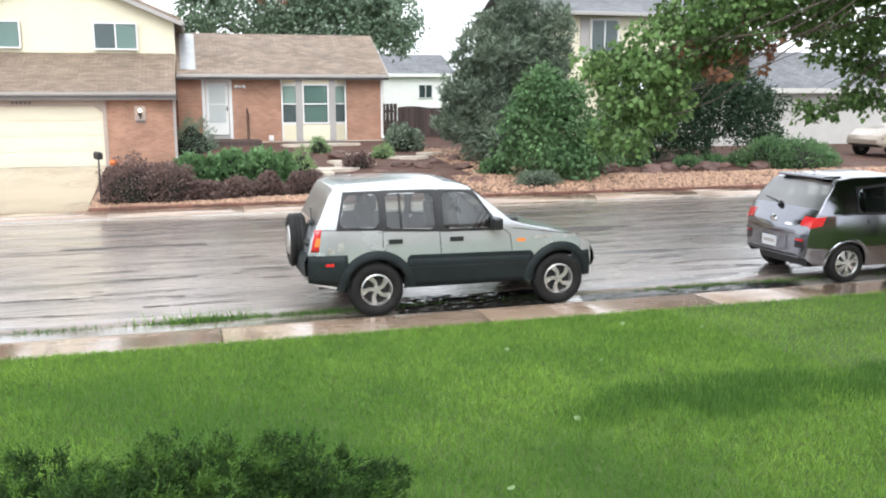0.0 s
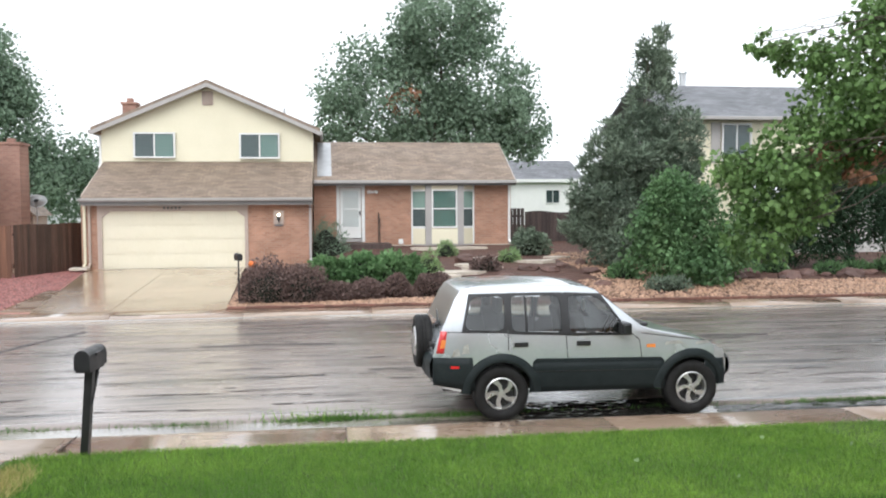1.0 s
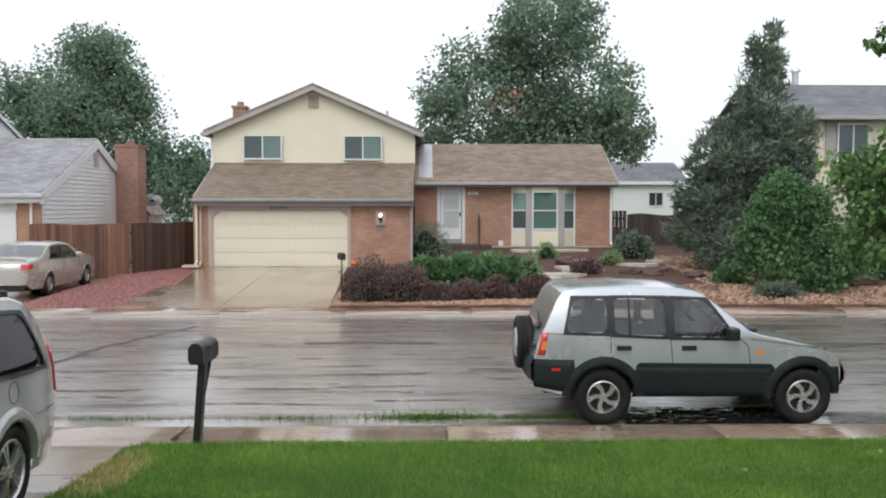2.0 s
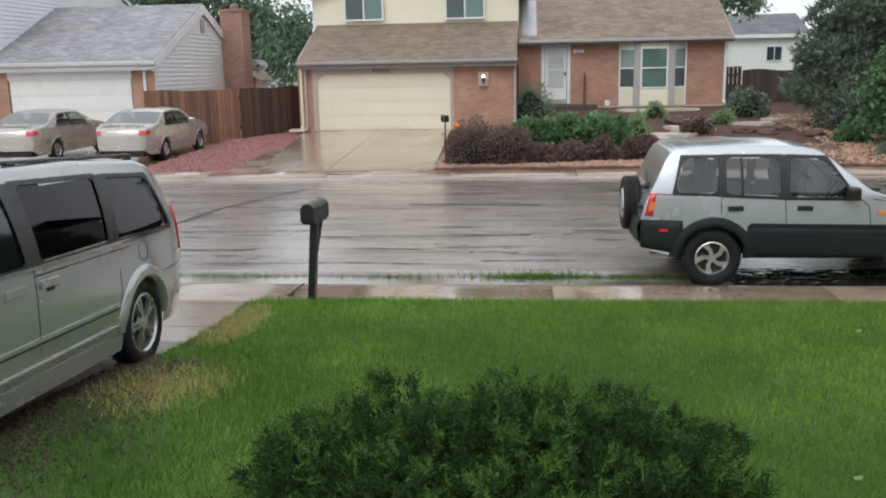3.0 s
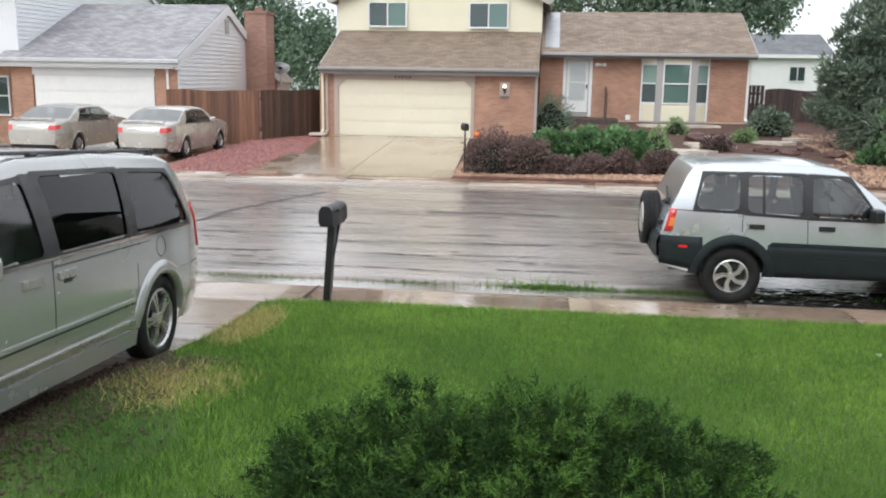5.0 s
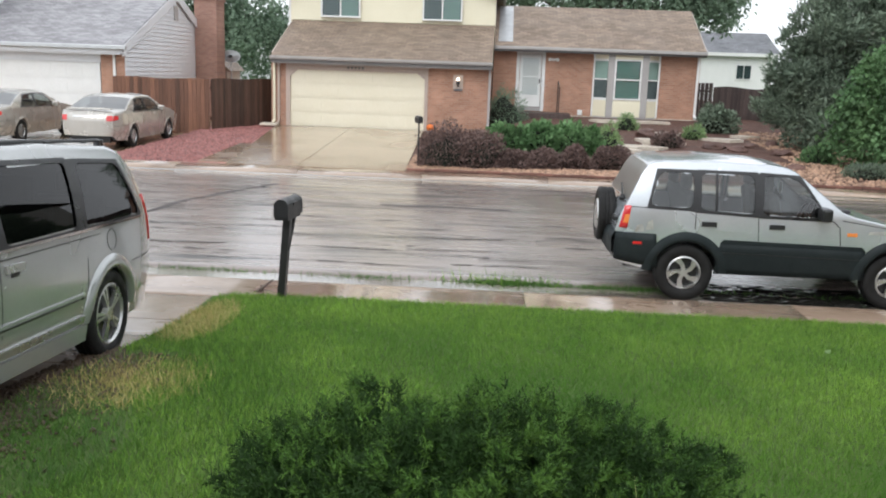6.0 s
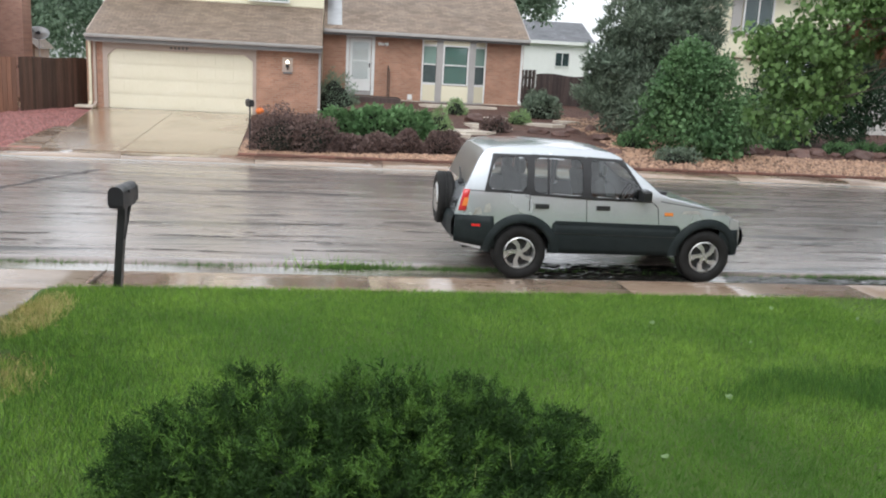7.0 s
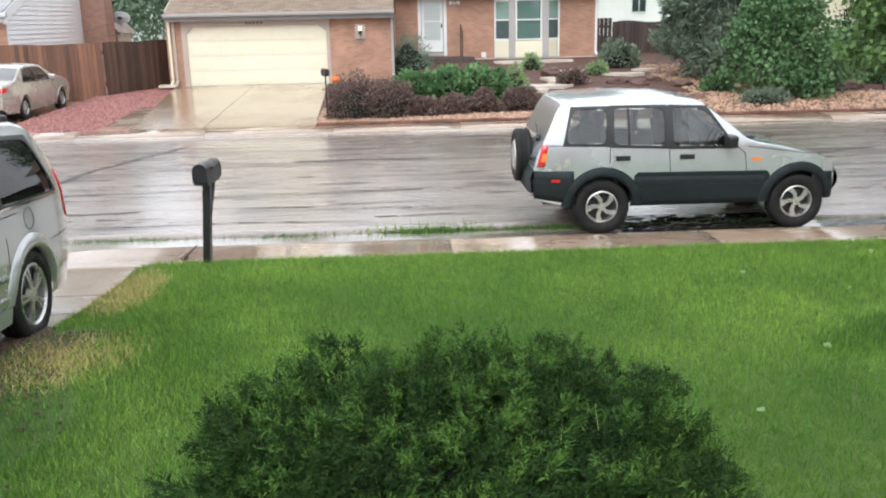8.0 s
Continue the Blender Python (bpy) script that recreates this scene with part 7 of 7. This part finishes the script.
letter_box("black metal mailbox on a leaning black post", (-2.15, 9.62, 0.13), -6, 0.92, 0.88, True, 0.08, 0.042)
letter_box("small dark mailbox on a thin post", (-1.95, 22.9, 0.12), 20, 0.72, 1.14, False, 0.0, 0.022)
pot = thing("planter", "small orange pot by the garage corner", "planter", at=(-2.35, 32.2, 0.42))
bm = bmesh.new()
bmesh.ops.create_uvsphere(bm, u_segments=14, v_segments=9, radius=0.15, matrix=Matrix.Translation((0, 0, 0.115)) @ Matrix.Diagonal((1, 1, 0.8, 1)))
part("bowl", bm, ORANGE, pot, smooth=True)
part("stem", rod((0, 0, 0.22), (0.02, 0, 0.3), 0.022, 0.013), BARK, pot)
step = solo("splash_block", box(-8.45, -7.85, 31.7, 32.25, 0.4, 0.5, None, 0.03), STONE, "stone splash block below the downspout", "splash block")
dish = thing("satellite_dish", "round grey satellite dish behind the fence", "satellite dish", at=(-11.95, 39.9, 2.85))
bm = bmesh.new()
rings = [[bm.verts.new((r * math.cos(a), -0.05 + 0.5 * r * r, r * 0.62 * math.sin(a))) for a in np.linspace(0, 2 * math.pi, 20, endpoint=False)] for r in (0.09, 0.24, 0.36, 0.44)]
for i in range(3):
    for k in range(20):
        bm.faces.new((rings[i][k - 1], rings[i][k], rings[i + 1][k], rings[i + 1][k - 1]))
bm.faces.new(rings[0])
bmesh.ops.solidify(bm, geom=bm.faces[:], thickness=0.02)
part("reflector", bm, ZINC, dish, smooth=True)
part("feed_arm", rod((0, 0.0, -0.3), (0, -0.4, -0.05), 0.015), ZINC, dish)
part("mast", rod((0, 0.06, 0), (0, 0.1, -2.4), 0.03), ZINC, dish)
shed = thing("shed", "small tan garden shed behind the fence", "shed")
part("wall", box(-13.7, -12.3, 40.5, 42.5, 0.2, 2.2), TAUPE, shed)
part("roof", prism([(-13.9, 2.2), (-12.1, 2.2), (-13.0, 3.1)], "y", 40.3, 42.7), SHINGLE, shed)


def ripples(name, x0, x1, y0, y1, base, amount):
    """Running water: small waves whose troughs lie below the paving, so that its edge is ragged."""
    def height(x, y):
        fade = min(1.0, (x - x0) / 0.3, (x1 - x) / 0.3, (y - y0) / 0.08, (y1 - y) / 0.12)
        return base - 0.03 * (1 - max(0.0, fade)) + amount * (noise.noise(Vector((x * 5, y * 10, 1))) + 0.5 * noise.noise(Vector((x * 12, y * 22, 7))))
    structure(name, sheet(height, x0, x1, y0, y1, int((x1 - x0) / 0.03), int((y1 - y0) / 0.02), 0.05), WATER, "rippled rain water running in the gutter", "water", smooth=True)


ripples("water_run", 2.4, 4.9, 10.7, 11.7, 0.018, 0.026)
ripples("water_run_east", 4.95, 8.6, 10.72, 11.2, 0.014, 0.012)


def tar_line(points, width, lengthwise=False):
    bm = bmesh.new()
    last = None
    for i, (x, y) in enumerate(points):
        w = width * (0.6 + 0.6 * abs(math.sin(i * 2.3)))
        z = 0.054 * math.sin(math.pi * (y - 11.1) / 9.6) + 0.004
        if lengthwise:
            row = [bm.verts.new((x - w / 2, y, z)), bm.verts.new((x + w / 2, y + 0.04, z))]
        else:
            row = [bm.verts.new((x, y - w / 2, z)), bm.verts.new((x + 0.04, y + w / 2, z))]
        if last:
            bm.faces.new((last[0], row[0], row[1], last[1]))
        last = row
    structure("road_crack", bm, TAR, "dark crack sealed with tar in the road", "crack")


TAR = surface("dark_tar", (0.045, 0.04, 0.038), (0.12, 0.105, 0.1), 3, 0.75, 0.1, stretch=(0.5, 3, 1))
tar_line([(-6.0 + 0.02 * i + 0.0055 * i * i + 0.05 * math.sin(i * 1.7), 13.4 + 0.42 * i + 0.1 * math.sin(i * 1.1)) for i in range(15)], 0.13, True)
for k in range(12):
    x0, y0, n = rng.uniform(-14, 16), rng.uniform(11.8, 20.3), int(rng.integers(5, 14))
    tar_line([(x0 + 0.35 * i, y0 + 0.05 * math.sin(i * 1.3 + k) + 0.02 * math.sin(i * 3.1)) for i in range(n)], 0.05 + 0.08 * float(rng.random()))

# ragged wear streaks along the road, open dark aggregate between the paver's passes
def wear_streaks(count):
    bm = bmesh.new()
    for k in range(count):
        x, y, n = rng.uniform(-16, 18), rng.uniform(11.6, 20.5), int(rng.integers(5, 20))
        wide, last = 0.01 + 0.028 * rng.random() ** 2, None
        for i in range(n):
            x += rng.uniform(0.05, 0.22)
            y += rng.normal() * 0.012
            w = wide * (0.15 + 1.1 * rng.random()) * math.sin(math.pi * (i + 0.5) / n)
            z = 0.054 * math.sin(math.pi * (y - 11.1) / 9.6) + 0.005
            row = [bm.verts.new((x, y - w, z)), bm.verts.new((x + rng.uniform(-0.03, 0.03), y + w, z))]
            if last and rng.random() > 0.16:
                bm.faces.new((last[0], row[0], row[1], last[1]))
            last = row
    bmesh.ops.delete(bm, geom=[v for v in bm.verts if not v.link_faces], context="VERTS")
    structure("road_wear", bm, TAR, "thin dark ragged wear streaks along the road", "road wear")


wear_streaks(620)

stick = solo("stick", rod((-2.54, 9.82, 0.108), (-2.50, 10.35, 0.115), 0.016, 0.01, 6), BARK, "short wet dark stick lying on the pavement", "stick")

# ---- brick edging along the bed ----
edging = thing("garden_edging", "red brick edging along the garden bed", "edging", kind="structure")
unit_brick = bpy.data.meshes.new("brick")
bm = box(-0.1, 0.1, -0.045, 0.045, -0.05, 0.06, None, 0.008)
bm.to_mesh(unit_brick)
bm.free()
unit_brick.materials.append(surface("red_edging_brick", (0.14, 0.06, 0.045), (0.24, 0.11, 0.08), 3, 0.6, 0.15, random=0.3, bump=0.5))
for i in range(125):
    ob = new("brick", unit_brick)
    ob.parent = edging
    ob.matrix_basis = pose(-2.05 + 0.212 * i, 22.18 + 0.012 * math.sin(i * 7.3), 0.098 + 0.008 * math.sin(i * 5.1), 2 * math.sin(i * 3.3), 0, 2.5 * math.sin(i * 9.7))
